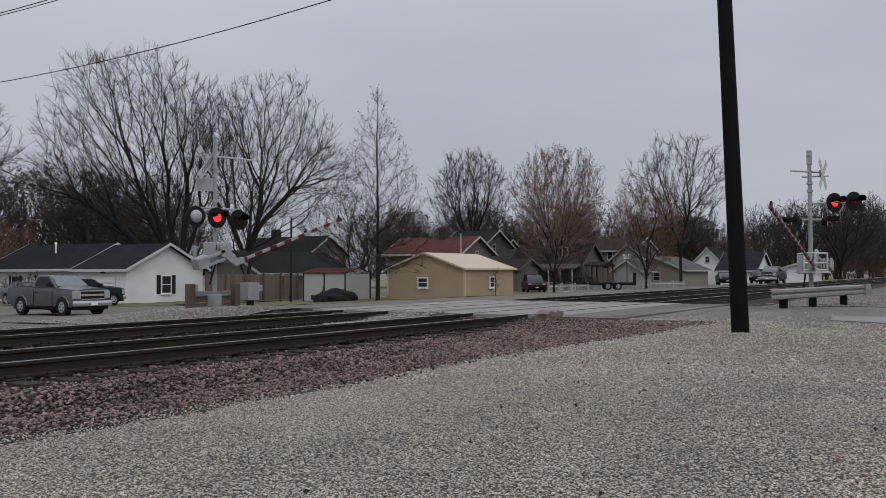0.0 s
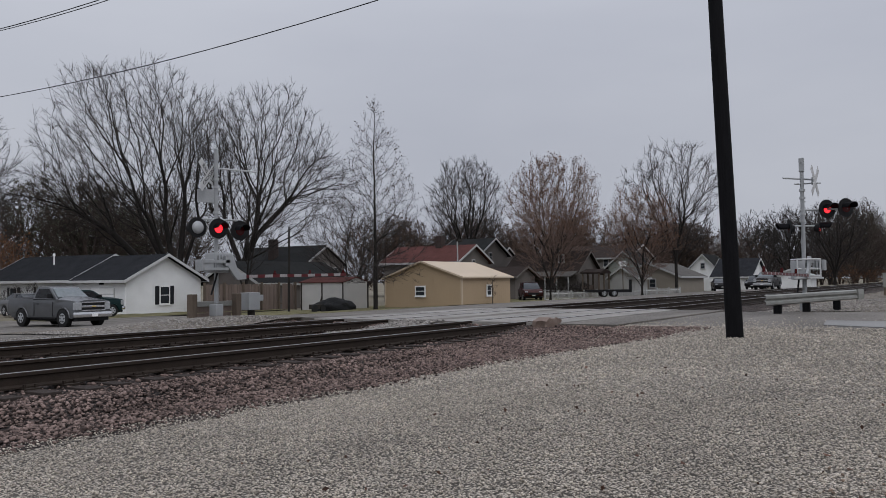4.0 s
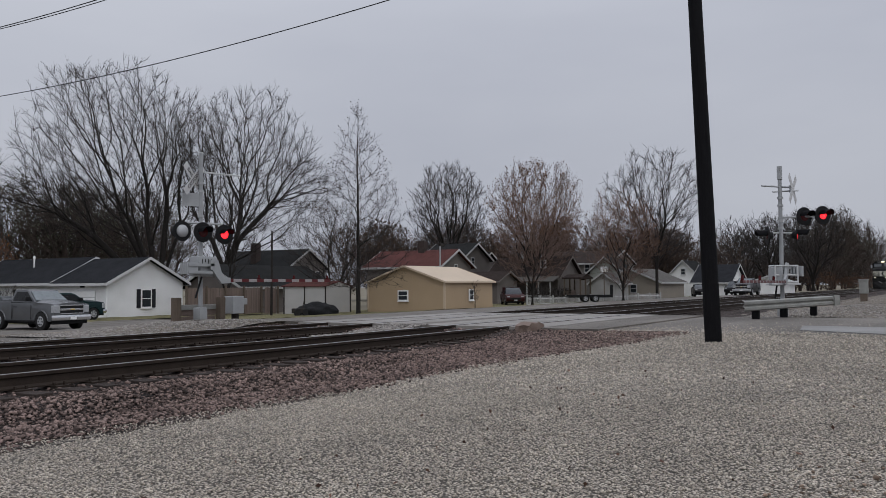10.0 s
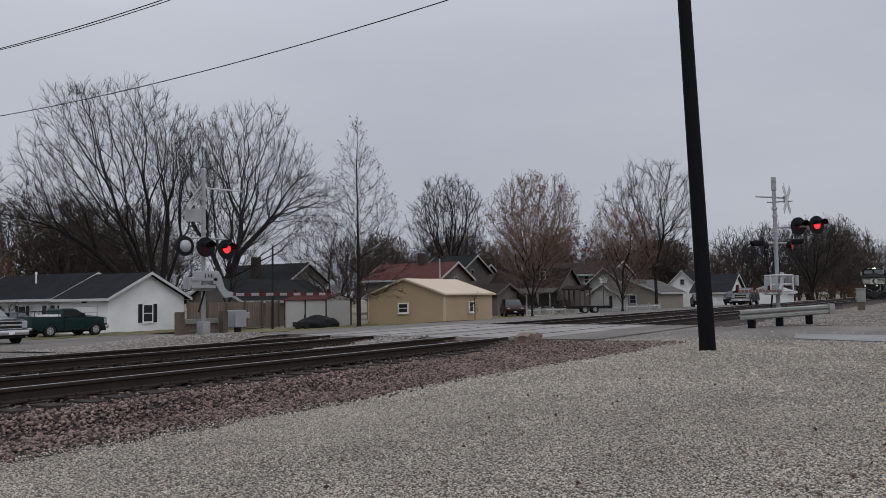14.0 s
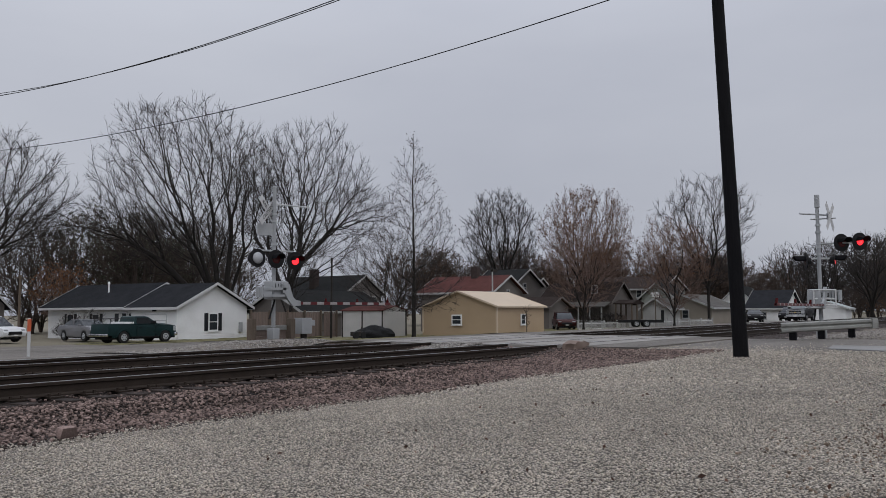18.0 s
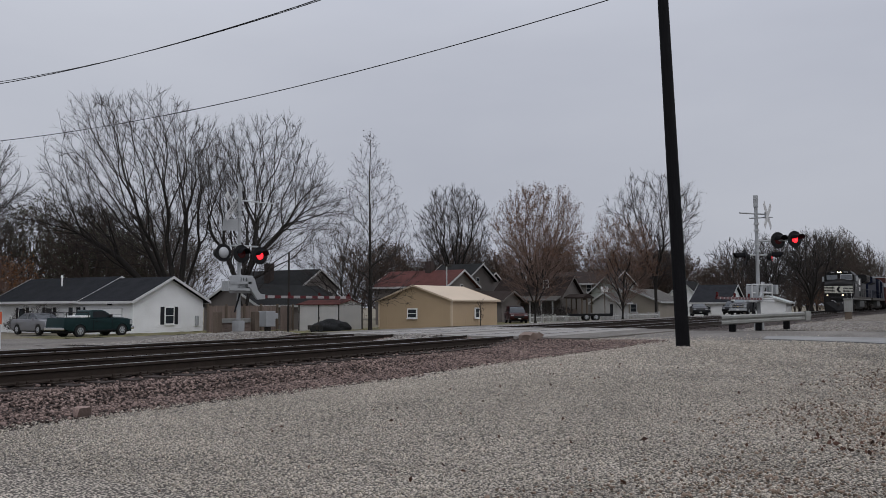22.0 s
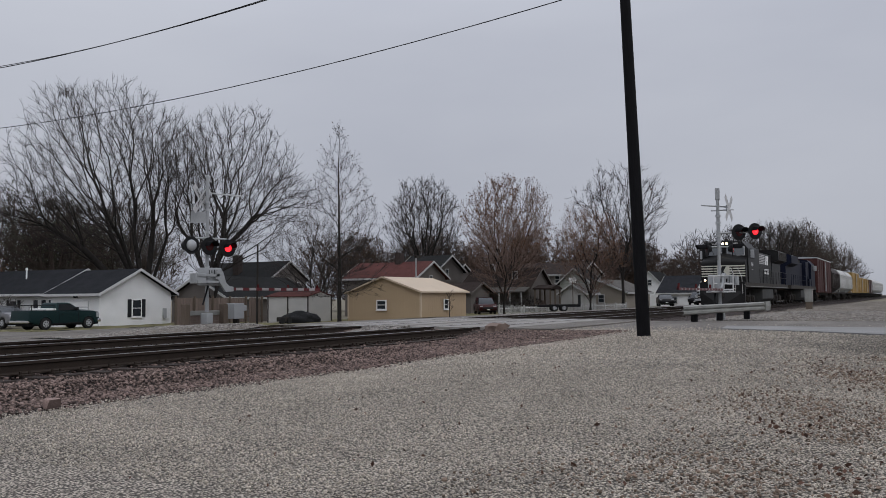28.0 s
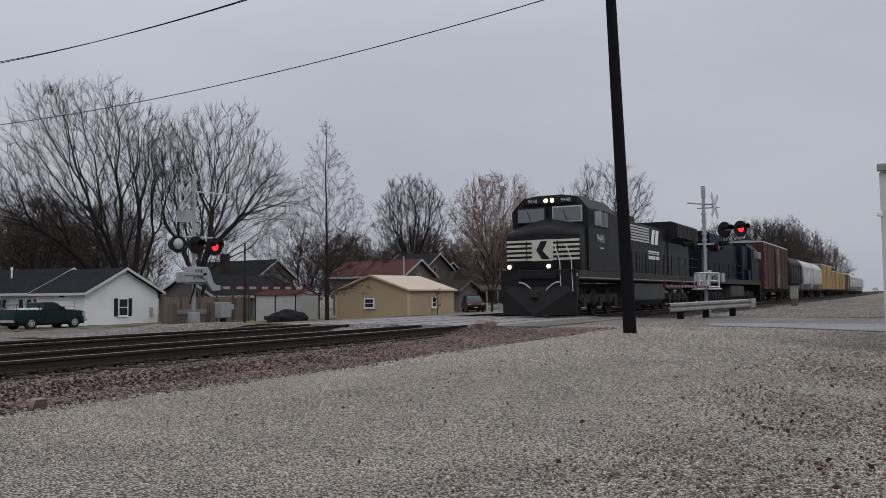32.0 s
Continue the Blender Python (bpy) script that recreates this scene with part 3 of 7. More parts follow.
def flasher(mast, at, yaw, phase, lit=True):
    """A round black background with a hooded red lamp; an added flap hides the always glowing lens to blink it."""
    head = part("flasher_light", tube(B(), (0, -0.012, 0), (0, 0.012, 0), 0.305, None, 32), M_SIGNBLACK, mast, "black disc with hooded red lamp", pose(*at, 0, 0, yaw), smooth=True)
    b = B()
    tube(b, (0, 0.012, 0), (0, 0.16, 0), 0.16, 0.11, 24)
    part("housing", b, M_SIGNBLACK, head, smooth=True)
    part("lens", tube(B(), (0, -0.016, 0), (0, -0.02, 0), 0.13, None, 28), M_LENSON if lit else M_LENSOFF, head, "red glass lens")
    b = B()
    n = 18
    rows = []
    for i in range(n + 1):
        a = radians(2 + 176 * i / n)
        c, s = math.cos(a), math.sin(a)
        reach = -0.3 - 0.1 * max(0, s) ** 0.7
        rows.append([b.verts.new((r * c, y, r * s)) for r, y in ((0.172, -0.012), (0.172, reach), (0.163, reach), (0.163, -0.012))])
    for p, q in zip(rows, rows[1:]):
        for j in range(4):
            b.faces.new((p[j], p[(j + 1) % 4], q[(j + 1) % 4], q[j]))
    bmesh.ops.recalc_face_normals(b, faces=b.faces[:])
    part("hood", b, M_HOODBLACK, head, "black visor hood", smooth=True)
    # added flap, no part of a real head: stands in for the lamp switching off
    if lit:
        b = tube(B(), (0, -0.003, -0.15), (0, 0.003, -0.15), 0.15, None, 28)
        sh = part("shutter", b, M_LENSOFF, head, "dark red flap added to blink the lamp, hinged at the top", pose(0, -0.028, 0.15))
        shutters.append((sh, phase))
    return head


def disc_back(mast, at, yaw):
    """The back of a light that faces the other way."""
    head = part("flasher_light", tube(B(), (0, -0.012, 0), (0, 0.012, 0), 0.305, None, 32), M_SIGNBLACK, mast, "light facing away, grey domed back", pose(*at, 0, 0, yaw), smooth=True)
    b = B()
    bmesh.ops.create_uvsphere(b, u_segments=20, v_segments=10, radius=0.19)
    bmesh.ops.transform(b, matrix=Matrix.Diagonal((1, 0.55, 1, 1)), verts=b.verts[:])
    part("housing", b, M_SILVER, head, "grey domed housing", pose(0, -0.02, 0), smooth=True)
    b = tube(B(), (0, 0.02, 0.0), (0, 0.34, 0.0), 0.17, 0.17, 20)
    part("hood", b, M_SIGNBLACK, head)
    return head


def lettering(body, size, parent, loc, material, name="lettering", thick=0.002):
    c = bpy.data.curves.new(name, "FONT")
    c.body, c.size, c.align_x, c.align_y, c.extrude = body, size, "CENTER", "CENTER", thick
    c.materials.append(material)
    o = new(name, c)
    o.parent = parent
    o.matrix_basis = loc
    return o


arms = []


def gate_signal(label, m, height):
    g = thing("crossing_signal", label, "crossing signal", m, "crossing signals")
    part("foundation", box(B(), -0.2, 0.2, -0.2, 0.2, -0.35, 0.06, 0.02), M_CONC, g)
    b = box(B(), -0.15, 0.15, -0.15, 0.15, 0.06, 0.42, 0.03)
    part("mast_base", b, M_ALU, g, "silver junction box base", smooth=True)
    b = B()
    tube(b, (0, 0, 0.45), (0, 0, height), 0.068, 0.06, 18)
    tube(b, (0, 0, height), (0, 0, height + 0.05), 0.09, 0.05, 18)
    part("mast", b, M_ALU, g, "silver tubular mast", smooth=True)
    for z in (2.95, 3.2, height - 0.9, height - 1.15):
        part("clamp", tube(B(), (0, 0, z - 0.035), (0, 0, z + 0.035), 0.095, None, 16), M_SILVER, g)
    return g


def crossbuck(g, z, yaw, words=True, side=-1):
    c = part("crossbuck", box(B(), -0.03, 0.03, -0.02, 0.06, -0.12, 0.12), M_SILVER, g, "white X sign with black lettering", pose(0, side * 0.1, z, 0, 0, yaw))
    for ang, word in ((-45, "RAIL ROAD"), (45, "CROSSING")):
        y = -0.04 if ang < 0 else -0.048
        blade = part("blade", box(B(), -0.61, 0.61, y - 0.003, y + 0.003, -0.115, 0.115, 0.0), M_SIGNGREY, c, "", pose(0, 0, 0, 0, -ang, 0))
        if words:
            lettering(word, 0.17, blade, pose(0, y - 0.006, 0, 90, 0, 0), M_SIGNBLACK)
    return c


GL = pose(-0.12, 21.72, 0.62)
lsig = gate_signal("silver crossing signal mast with lowering striped gate", GL, 5.12)


def armed(g, pivot, direction, length, count, lift, deep=0.046):
    """The gate arm and its counterweights, turning on one pivot. It reaches along +x or -x of the mast."""
    mech = part("gate_mechanism", box(B(), -0.42, 0.3, -0.24, 0.2, -0.3, 0.3, 0.04), M_ALU, g, "grey gate machine box with dark slots", pose(pivot[0], pivot[1], pivot[2] + lift), smooth=True)
    part("cover", box(B(), -0.38, 0.26, -0.262, -0.24, -0.26, 0.02, 0.01), M_ALU, mech)
    part("conduit", tube(B(), (-0.1, 0.0, -0.3), (-0.3, 0.05, -0.95), 0.03, None, 8), M_SIGNBLACK, mech, "black cable loop")
    for k in range(4):
        part("slot", box(B(), -0.32 + 0.12 * k, -0.29 + 0.12 * k, -0.247, -0.243, 0.06 + 0.06 * (k % 2), 0.22), M_SIGNBLACK, mech)
    arm = part("gate_arm", box(B(), 0.5, length, -0.03, 0.03, -deep, deep, 0.008), M_ARM, g, "white gate arm with red stripes", pose(pivot[0], pivot[1] - 0.33, pivot[2]))
    n = count
    for k in range(n):
        u = 0.7 + (length - 0.86) * k / (n - 1)
        part("stripe", box(B(), u - 0.16, u + 0.16, -0.034, 0.034, -deep - 0.004, deep + 0.004), M_REDSTRIPE, arm, "red reflective stripe")
    for k, u in enumerate((length * 0.36, length * 0.66, length - 0.12)):
        b = box(B(), u - 0.04, u + 0.04, -0.035, 0.035, deep, 0.09)
        tube(b, (u, 0, 0.09), (u, 0, 0.17), 0.042, 0.034, 10)
        part("arm_lamp", b, M_LENSOFF, arm, "small red lamp on the arm", smooth=True)
    b = B()
    prism(b, [(-0.1, 0.52), (0.2, 0.52), (0.36, 0.12), (0.5, 0.0), (0.72, -0.02), (0.72, -0.18), (0.36, -0.2), (0.14, 0.02), (-0.02, 0.22), (-0.1, 0.22)], -0.05, 0.03, "y")
    part("arm_bracket", b, M_ALU, arm, "grey bent bracket", pose(0, 0, 0.1))
    b = box(B(), -0.95, 0.05, -0.05, 0.02, 0.42, 0.5)
    box(b, -0.95, 0.0, -0.05, 0.02, 0.2, 0.28)
    part("support_arm", b, M_ALU, arm)
    for k in range(4):
        part("counterweight", box(B(), -1.0 + 0.02 * k, -0.56 + 0.02 * k, -0.02 + 0.1 * k, 0.05 + 0.1 * k, 0.18, 0.52, 0.012), M_ALU, arm)
    arms.append((arm, direction, 1.0 if direction > 0 else 0.74))
    return arm


armed(lsig, (0.0, -0.16, 1.24), 1, 5.6, 8, 0.42)
crossbuck(lsig, 4.1, 20.0).matrix_basis = pose(-0.2, 0.13, 4.32, 0, 0, 10)
part("number_sign", box(B(), -0.36, 0.2, -0.012, 0.012, -0.2, 0.2), M_ALU, lsig, "plain grey sign panel", pose(-0.18, 0.1, 3.7, 0, 0, -33))
b = B()
tube(b, (0.05, 0, 4.56), (1.05, -0.62, 4.5), 0.026, None, 10)
part("sign_bracket", b, M_SILVER, lsig, "grey side arm at the top")
b = B()
tube(b, (-0.55, 0.12, 2.98), (0.65, -0.25, 2.98), 0.03, None, 10)
part("crossarm", b, M_ALU, lsig)
flasher(lsig, (-0.1, -0.2, 2.7), -14.0, 0)
flasher(lsig, (0.6, -0.38, 2.66), -14.0, 1)
disc_back(lsig, (-0.68, 0.06, 2.72), -10.0)

GR = pose(11.05, 6.9, 0.5)
rsig = gate_signal("silver crossing signal mast behind a guard rail", GR, 4.85)
armed(rsig, (0.0, 0.15, 1.5), -1, 7.0, 14, -0.12, 0.034).location.z -= 0.3
cage = part("service_platform", box(B(), -0.42, 0.46, -0.4, 0.3, 1.1, 1.15, 0.01), M_SIGNGREY, rsig, "white railed service platform", pose(0, 0, 0, 0, 0, -60))
for z in (1.2, 1.42, 1.72):
    part("rail", tube(B(), (-0.34, -0.34, z), (0.38, -0.34, z), 0.026, None, 8), M_SIGNGREY, cage)
for x in (-0.34, 0.38):
    part("post", tube(B(), (x, -0.34, 1.1), (x, -0.34, 1.74), 0.028, None, 8), M_SIGNGREY, cage)
    part("side_rail", tube(B(), (x, -0.34, 1.72), (x, 0.2, 1.72), 0.024, None, 8), M_SIGNGREY, cage)
part("top_arm", tube(B(), (-0.4, 0.5, 4.35), (0.25, -0.3, 4.3), 0.03, None, 8), M_SILVER, rsig)
part("top_arm", tube(B(), (-0.15, 0.2, 4.15), (0.4, -0.5, 4.2), 0.025, None, 8), M_SILVER, rsig)
for k in range(6):
    part("step_iron", tube(B(), (0.0, 0, 2.6 + 0.2 * k), (0.2, -0.05, 2.6 + 0.2 * k), 0.018, None, 6), M_SILVER, rsig)
part("finial", box(B(), -0.075, 0.075, -0.075, 0.075, 4.55, 5.0, 0.02), M_ALU, rsig, "silver bell box on the mast top")
crossbuck(rsig, 3.75, 70.0, words=False, side=1).matrix_basis = pose(0.22, -0.32, 4.25, 0, 0, -5)
b = B()
tube(b, (-0.05, 0.05, 3.3), (0.8, -1.22, 3.36), 0.035, None, 10)
tube(b, (-0.3, 0.46, 2.8), (0.34, -0.5, 2.8), 0.03, None, 10)
part("crossarm", b, M_ALU, rsig)
flasher(rsig, (0.42, -0.66, 3.34), -41.0, 0)
flasher(rsig, (0.76, -1.18, 3.38), -41.0, 1)
flasher(rsig, (-0.24, 0.38, 2.72), 205.0, 1, lit=False)
flasher(rsig, (0.3, -0.44, 2.74), 8.0, 0)

# ---- guard rail ----
WAVE = [(0.0, -0.155), (0.07, -0.12), (0.07, -0.05), (0.01, 0.0), (0.07, 0.05), (0.07, 0.12), (0.0, 0.155)]
guard = thing("guard_rail", "weathered galvanised guard rail on dark wooden posts", "guard rail", pose(0, 0, 0))
ga, gb = Vector((6.9, 7.3, 1.0)), Vector((12.1, 5.55, 1.08))
gd = gb - ga
gl = gd.length
gm = Matrix.Translation(ga) @ gd.to_track_quat("X", "Z").to_matrix().to_4x4()
b = B()
prism(b, [(-p, q) for p, q in WAVE] + [(-p + 0.012, q) for p, q in reversed(WAVE)], 0, gl, "x")
part("rail_beam", b, M_GUARD, guard, "", gm)
b = B()
prism(b, [(-0.03, -0.17), (-0.1, -0.17), (-0.12, 0.0), (-0.1, 0.17), (-0.03, 0.17)], gl - 0.02, gl + 0.35, "x")
part("end_shoe", b, M_GUARD, guard, "flared end piece", gm)
for u in (0.95, 2.6, 4.5):
    p = ga + gd * (u / gl)
    part("post", box(B(), -0.1, 0.1, -0.1, 0.1, -0.35, p.z - float(lie(p.x, p.y)) + 0.08, 0.01), M_BLACKWOOD, guard, "", (p.x, p.y + 0.12, float(lie(p.x, p.y))))


# ---- buildings ----
def window(parent, at, w, h, axis, shutters_=False, grid=2, frame_mat=None, name="window"):
    """A framed double-hung window proud of a wall. axis 'y': the wall faces -y; 'x': it faces -x."""
    turn = 0 if axis == "y" else -90
    wd = part(name, box(B(), -w / 2 - 0.06, w / 2 + 0.06, -0.05, 0.02, -h / 2 - 0.06, h / 2 + 0.06, 0.006), frame_mat or M_WHITE, parent, "", pose(*at, 0, 0, turn))
    for k in range(grid):
        z0 = -h / 2 + h * k / grid
        part("pane", box(B(), -w / 2 + 0.03, w / 2 - 0.03, -0.056, -0.045, z0 + 0.025, z0 + h / grid - 0.025), M_GLASS, wd, "dark window pane")
    part("sill", box(B(), -w / 2 - 0.1, w / 2 + 0.1, -0.09, 0.0, -h / 2 - 0.11, -h / 2 - 0.06), frame_mat or M_WHITE, wd)
    if shutters_:
        for sx in (-1, 1):
            sh = box(B(), -0.16, 0.16, -0.035, 0.0, -h / 2 - 0.05, h / 2 + 0.05, 0.006)
            for k in range(int(h / 0.09)):
                box(sh, -0.12, 0.12, -0.045, -0.03, -h / 2 + 0.09 * k, -h / 2 + 0.09 * k + 0.05)
            part("shutter", sh, M_SHUTTER, wd, "black louvred shutter", (sx * (w / 2 + 0.24), 0, 0))
    return wd


def lap_wall(parent, name, material, u0, u1, z0, top, fixed, axis, course=0.13, thick=0.2, label=""):
    """A wall clad with overlapping boards. top: function of u giving the height. The outside faces -axis."""
    mid = (u0 + u1) / 2
    out = [(u0, z0), (u1, z0), (u1, top(u1))] + ([(mid, top(mid))] if top(mid) > top(u0) + 0.01 else []) + [(u0, top(u0))]
    wall = part(name, prism(B(), out, fixed + 0.002, fixed + thick, "y" if axis == "y" else "x"), material, parent, label)
    n = max(1, int((top(mid) - z0) / course) + 1)
    fine_u = np.linspace(u0, u1, 121)
    for k in range(n):
        za = z0 + k * course
        zb = min(za + course, top(mid))
        us = [u for u in fine_u if top(u) > za + 0.01]
        if len(us) < 2 or zb - za < 0.02:
            continue
        a, c = us[0], us[-1]
        us2 = [u for u in fine_u if top(u) >= zb - 1e-6]
        a2, c2 = (us2[0], us2[-1]) if len(us2) > 1 else ((a + c) / 2 - 0.01, (a + c) / 2 + 0.01)
        lo, hi, inn = fixed - 0.024, fixed - 0.004, fixed
        q = [(a, lo, za), (c, lo, za), (c2, hi, zb), (a2, hi, zb), (a, inn, za), (c, inn, za), (c2, inn, zb), (a2, inn, zb)]
        if axis == "x":
            q = [(p[1], p[0], p[2]) for p in q]
        b = B()
        v = [b.verts.new(p) for p in q]
        fs = [b.faces.new([v[i] for i in f]) for f in ((0, 1, 2, 3), (4, 7, 6, 5), (0, 4, 5, 1), (3, 2, 6, 7), (0, 3, 7, 4), (1, 5, 6, 2))]
        bmesh.ops.recalc_face_normals(b, faces=fs)
        part("board", b, material, wall)
    return wall


def gable_roof(parent, x0, x1, y0, y1, eave, ridge, along, material, over=0.35, thick=0.12, fascia=None, name="roof"):
    """Two slopes with fascia boards; along: the axis of the ridge."""
    roof = None
    if along == "y":
        mid, half = (x0 + x1) / 2, (x1 - x0) / 2
        s = (ridge - eave) / half
        for sgn in (-1, 1):
            e = mid + sgn * (half + over)
            ez = eave - s * over
            b = prism(B(), [(mid, ridge), (e, ez), (e, ez + thick), (mid, ridge + thick)], y0 - over, y1 + over, "y")
            p = part(name, b, material, parent)
            roof = roof or p
            if fascia:
                part("fascia", box(B(), e - 0.025 * (sgn < 0), e + 0.025 * (sgn > 0), y0 - over, y1 + over, ez - 0.04, ez + thick + 0.01), fascia, p)
                part("bargeboard", prism(B(), [(mid, ridge - 0.05), (e, ez - 0.05), (e, ez + thick + 0.02), (mid, ridge + thick + 0.02)], y0 - over - 0.03, y0 - over - 0.002, "y"), fascia, p, "white verge board")
                part("bargeboard", prism(B(), [(mid, ridge - 0.05), (e, ez - 0.05), (e, ez + thick + 0.02), (mid, ridge + thick + 0.02)], y1 + over + 0.002, y1 + over + 0.03, "y"), fascia, p)
    else:
        mid, half = (y0 + y1) / 2, (y1 - y0) / 2
        s = (ridge - eave) / half
        for sgn in (-1, 1):
            e = mid + sgn * (half + over)
            ez = eave - s * over
            b = prism(B(), [(mid, ridge), (e, ez), (e, ez + thick), (mid, ridge + thick)], x0 - over, x1 + over, "x")
            p = part(name, b, material, parent)
            roof = roof or p
            if fascia:
                part("fascia", box(B(), x0 - over, x1 + over, e - 0.025 * (sgn < 0), e + 0.025 * (sgn > 0), ez - 0.04, ez + thick + 0.01), fascia, p)
                for xa, xb in ((x0 - over - 0.03, x0 - over - 0.002), (x1 + over + 0.002, x1 + over + 0.03)):
                    part("bargeboard", prism(B(), [(mid, ridge - 0.05), (e, ez - 0.05), (e, ez + thick + 0.02), (mid, ridge + thick + 0.02)], xa, xb, "x"), fascia, p)
    return roof


def shell(parent, x0, x1, y0, y1, z0, eave, ridge, along, material, label=""):
    """Plain walls with gable ends, as one solid with thickness."""
    if along == "y":
        mid = (x0 + x1) / 2
        b = prism(B(), [(x0, z0), (x1, z0), (x1, eave), (mid, ridge), (x0, eave)], y0, y1, "y")
    else:
        mid = (y0 + y1) / 2
        b = prism(B(), [(y0, z0), (y1, z0), (y1, eave), (mid, ridge), (y0, eave)], x0, x1, "x")
    return part("wall", b, material, parent, label)


# white ranch house
HX0, HX1, HY0, HYM, HY1 = 17.1, 23.3, 48.6, 53.7, 65.0
house = thing("house", "white-sided one-storey house with dark shingle roof and black shutters", "house", pose(0, 0, 0))
EV, RG = 2.05, 3.6
hm, hs = (HX0 + HX1) / 2, (RG - EV) / ((HX1 - HX0) / 2)
lap_wall(house, "gable_wall", M_SIDING, HX0, HX1, -0.5, lambda u: RG - 0.02 - hs * abs(u - hm), HY0, "y", label="white lap-sided gable wall")
lap_wall(house, "front_wall", M_SIDING, HY0 + 0.002, HYM, -0.5, lambda u: EV, HX0, "x", label="white lap-sided front wall")
lap_wall(house, "front_wall", M_SIDING, HYM, HY1, -0.5, lambda u: EV, HX0 + 0.5, "x")
part("back_wall", box(B(), HX1 - 0.2, HX1, HY0 + 0.25, HY1, -0.5, EV), M_SIDING, house)
part("end_wall", prism(B(), [(HX0 + 0.5, -0.5), (HX1, -0.5), (HX1, EV), (hm, RG), (HX0 + 0.5, EV)], HY1 - 0.2, HY1, "y"), M_SIDING, house)
gable_roof(house, HX0, HX1, HY0, HYM, EV, RG, "y", M_SHINGLE, 0.4, 0.12, M_SIGNGREY)
gable_roof(house, HX0 + 0.25, HX1 + 0.25, HYM + 0.84, HY1, EV + 0.06, RG + 0.16, "y", M_SHINGLE, 0.4, 0.12, M_SIGNGREY)
window(house, (20.15, HY0 - 0.02, 0.95), 0.75, 1.15, "y", True)
for yy in (61.9, 58.6):
    window(house, (HX0 + 0.48, yy, 0.85), 0.8, 1.35, "x", True)
for yy in (56.0, 55.1, 54.3):
    window(house, (HX0 + 0.48, yy, 0.9), 0.55, 1.4, "x", False)
gd_ = part("garage_door", box(B(), HX0 - 0.05, HX0 + 0.02, 49.7, 52.2, -0.3, 1.5), M_SIGNGREY, house, "white sectional garage door")
for k in range(4):
    part("panel", box(B(), HX0 - 0.07, HX0 - 0.05, 49.75, 52.15, -0.28 + 0.46 * k, 0.12 + 0.45 * k, 0.01), M_WHITE, gd_)
b = B()
tube(b, (HX0 - 0.06, HY0 - 0.05, -0.2), (HX0 - 0.06, HY0 - 0.05, EV - 0.1), 0.05, None, 8)
part("downpipe", b, M_WHITE, house, "white downpipe")
part("wall_lamp", box(B(), HX0 - 0.2, HX0 - 0.02, 50.8, 51.1, 1.7, 1.9, 0.02), M_SIGNBLACK, house, "small black wall lamp")
b = B()
tube(b, (19.2, 59.5, 3.0), (19.2, 59.5, 3.85), 0.06, None, 10)
tube(b, (19.2, 59.5, 3.85), (19.2, 59.5, 4.02), 0.11, 0.07, 10)
part("roof_vent", b, M_WHITE, house, "white roof vent pipe", smooth=True)
part("meter_box", box(B(), 22.5, 22.75, HY0 - 0.2, HY0 - 0.03, 0.2, 0.9, 0.02), M_SILVER, house, "grey meter box")

# tan metal shed
SX0, SX1, SY0, SY1, SZ, SE, SR = 30.75, 37.7, 31.6, 38.0, 0.02, 1.95, 3.02
shed = thing("shed", "tan sheet-metal shed with cream metal roof", "shed", pose(0, 0, 0))
b = B()
smid = (SY0 + SY1) / 2
shell(shed, SX0 + 0.02, SX1, SY0 + 0.02, SY1, SZ - 0.2, SE, SR, "x", M_TAN, "tan ribbed wall")
ribs = B()
for yv in np.arange(SY0 + 0.2, SY1, 0.3):
    zt = SR - (SR - SE) * abs(yv - smid) / ((SY1 - SY0) / 2) - 0.03
    box(ribs, SX0 + 0.017, SX0 + 0.024, yv - 0.015, yv + 0.015, SZ, zt)
for xv in np.arange(SX0 + 0.2, SX1, 0.3):
    box(ribs, xv - 0.015, xv + 0.015, SY0 + 0.017, SY0 + 0.024, SZ, SE - 0.03)
part("wall_ribs", ribs, M_TAN, shed)
gable_roof(shed, SX0, SX1, SY0, SY1, SE, SR, "x", M_TANROOF, 0.18, 0.06, M_TANROOF)
part("corner_trim", box(B(), SX0 - 0.02, SX0 + 0.1, SY0 - 0.02, SY0 + 0.1, SZ, SE), M_TANROOF, shed, "cream corner trim")
part("corner_trim", box(B(), SX0 - 0.02, SX0 + 0.1, SY1 - 0.1, SY1 + 0.01, SZ, SE), M_TANROOF, shed)
window(shed, (SX0 - 0.01, 34.95, 1.0), 0.75, 0.62, "x")
window(shed, (34.4, SY0 - 0.01, 1.0), 0.55, 0.68, "y")


def simple_house(label, x0, x1, y0, y1, z0, eave, ridge, along, wall_m, roof_m, wins=(), over=0.4, chimney=None, trim=None):
    h = thing("house", label, "house", pose(0, 0, 0), "houses beyond the tracks")
    shell(h, x0, x1, y0, y1, z0, eave, ridge, along, wall_m)
    r = gable_roof(h, x0, x1, y0, y1, eave, ridge, along, roof_m, over, 0.14, trim or M_TRIMGREY)
    for at, w, hh, ax in wins:
        window(h, at, w * 0.78, hh * 0.82, ax, frame_mat=M_TRIMGREY)
    if chimney:
        part("chimney", box(B(), chimney[0] - 0.35, chimney[0] + 0.35, chimney[1] - 0.35, chimney[1] + 0.35, eave, chimney[2], 0.02), mat("brick_chimney", (0.055, 0.042, 0.038), 0.9, var=0.3, scale=6, fine=30, bump=0.4), h)
    return h


# ---- trees ----
def vase(u):
    return math.sin(math.pi * min(1.0, 0.13 + 0.87 * u ** 0.8)) ** 0.75


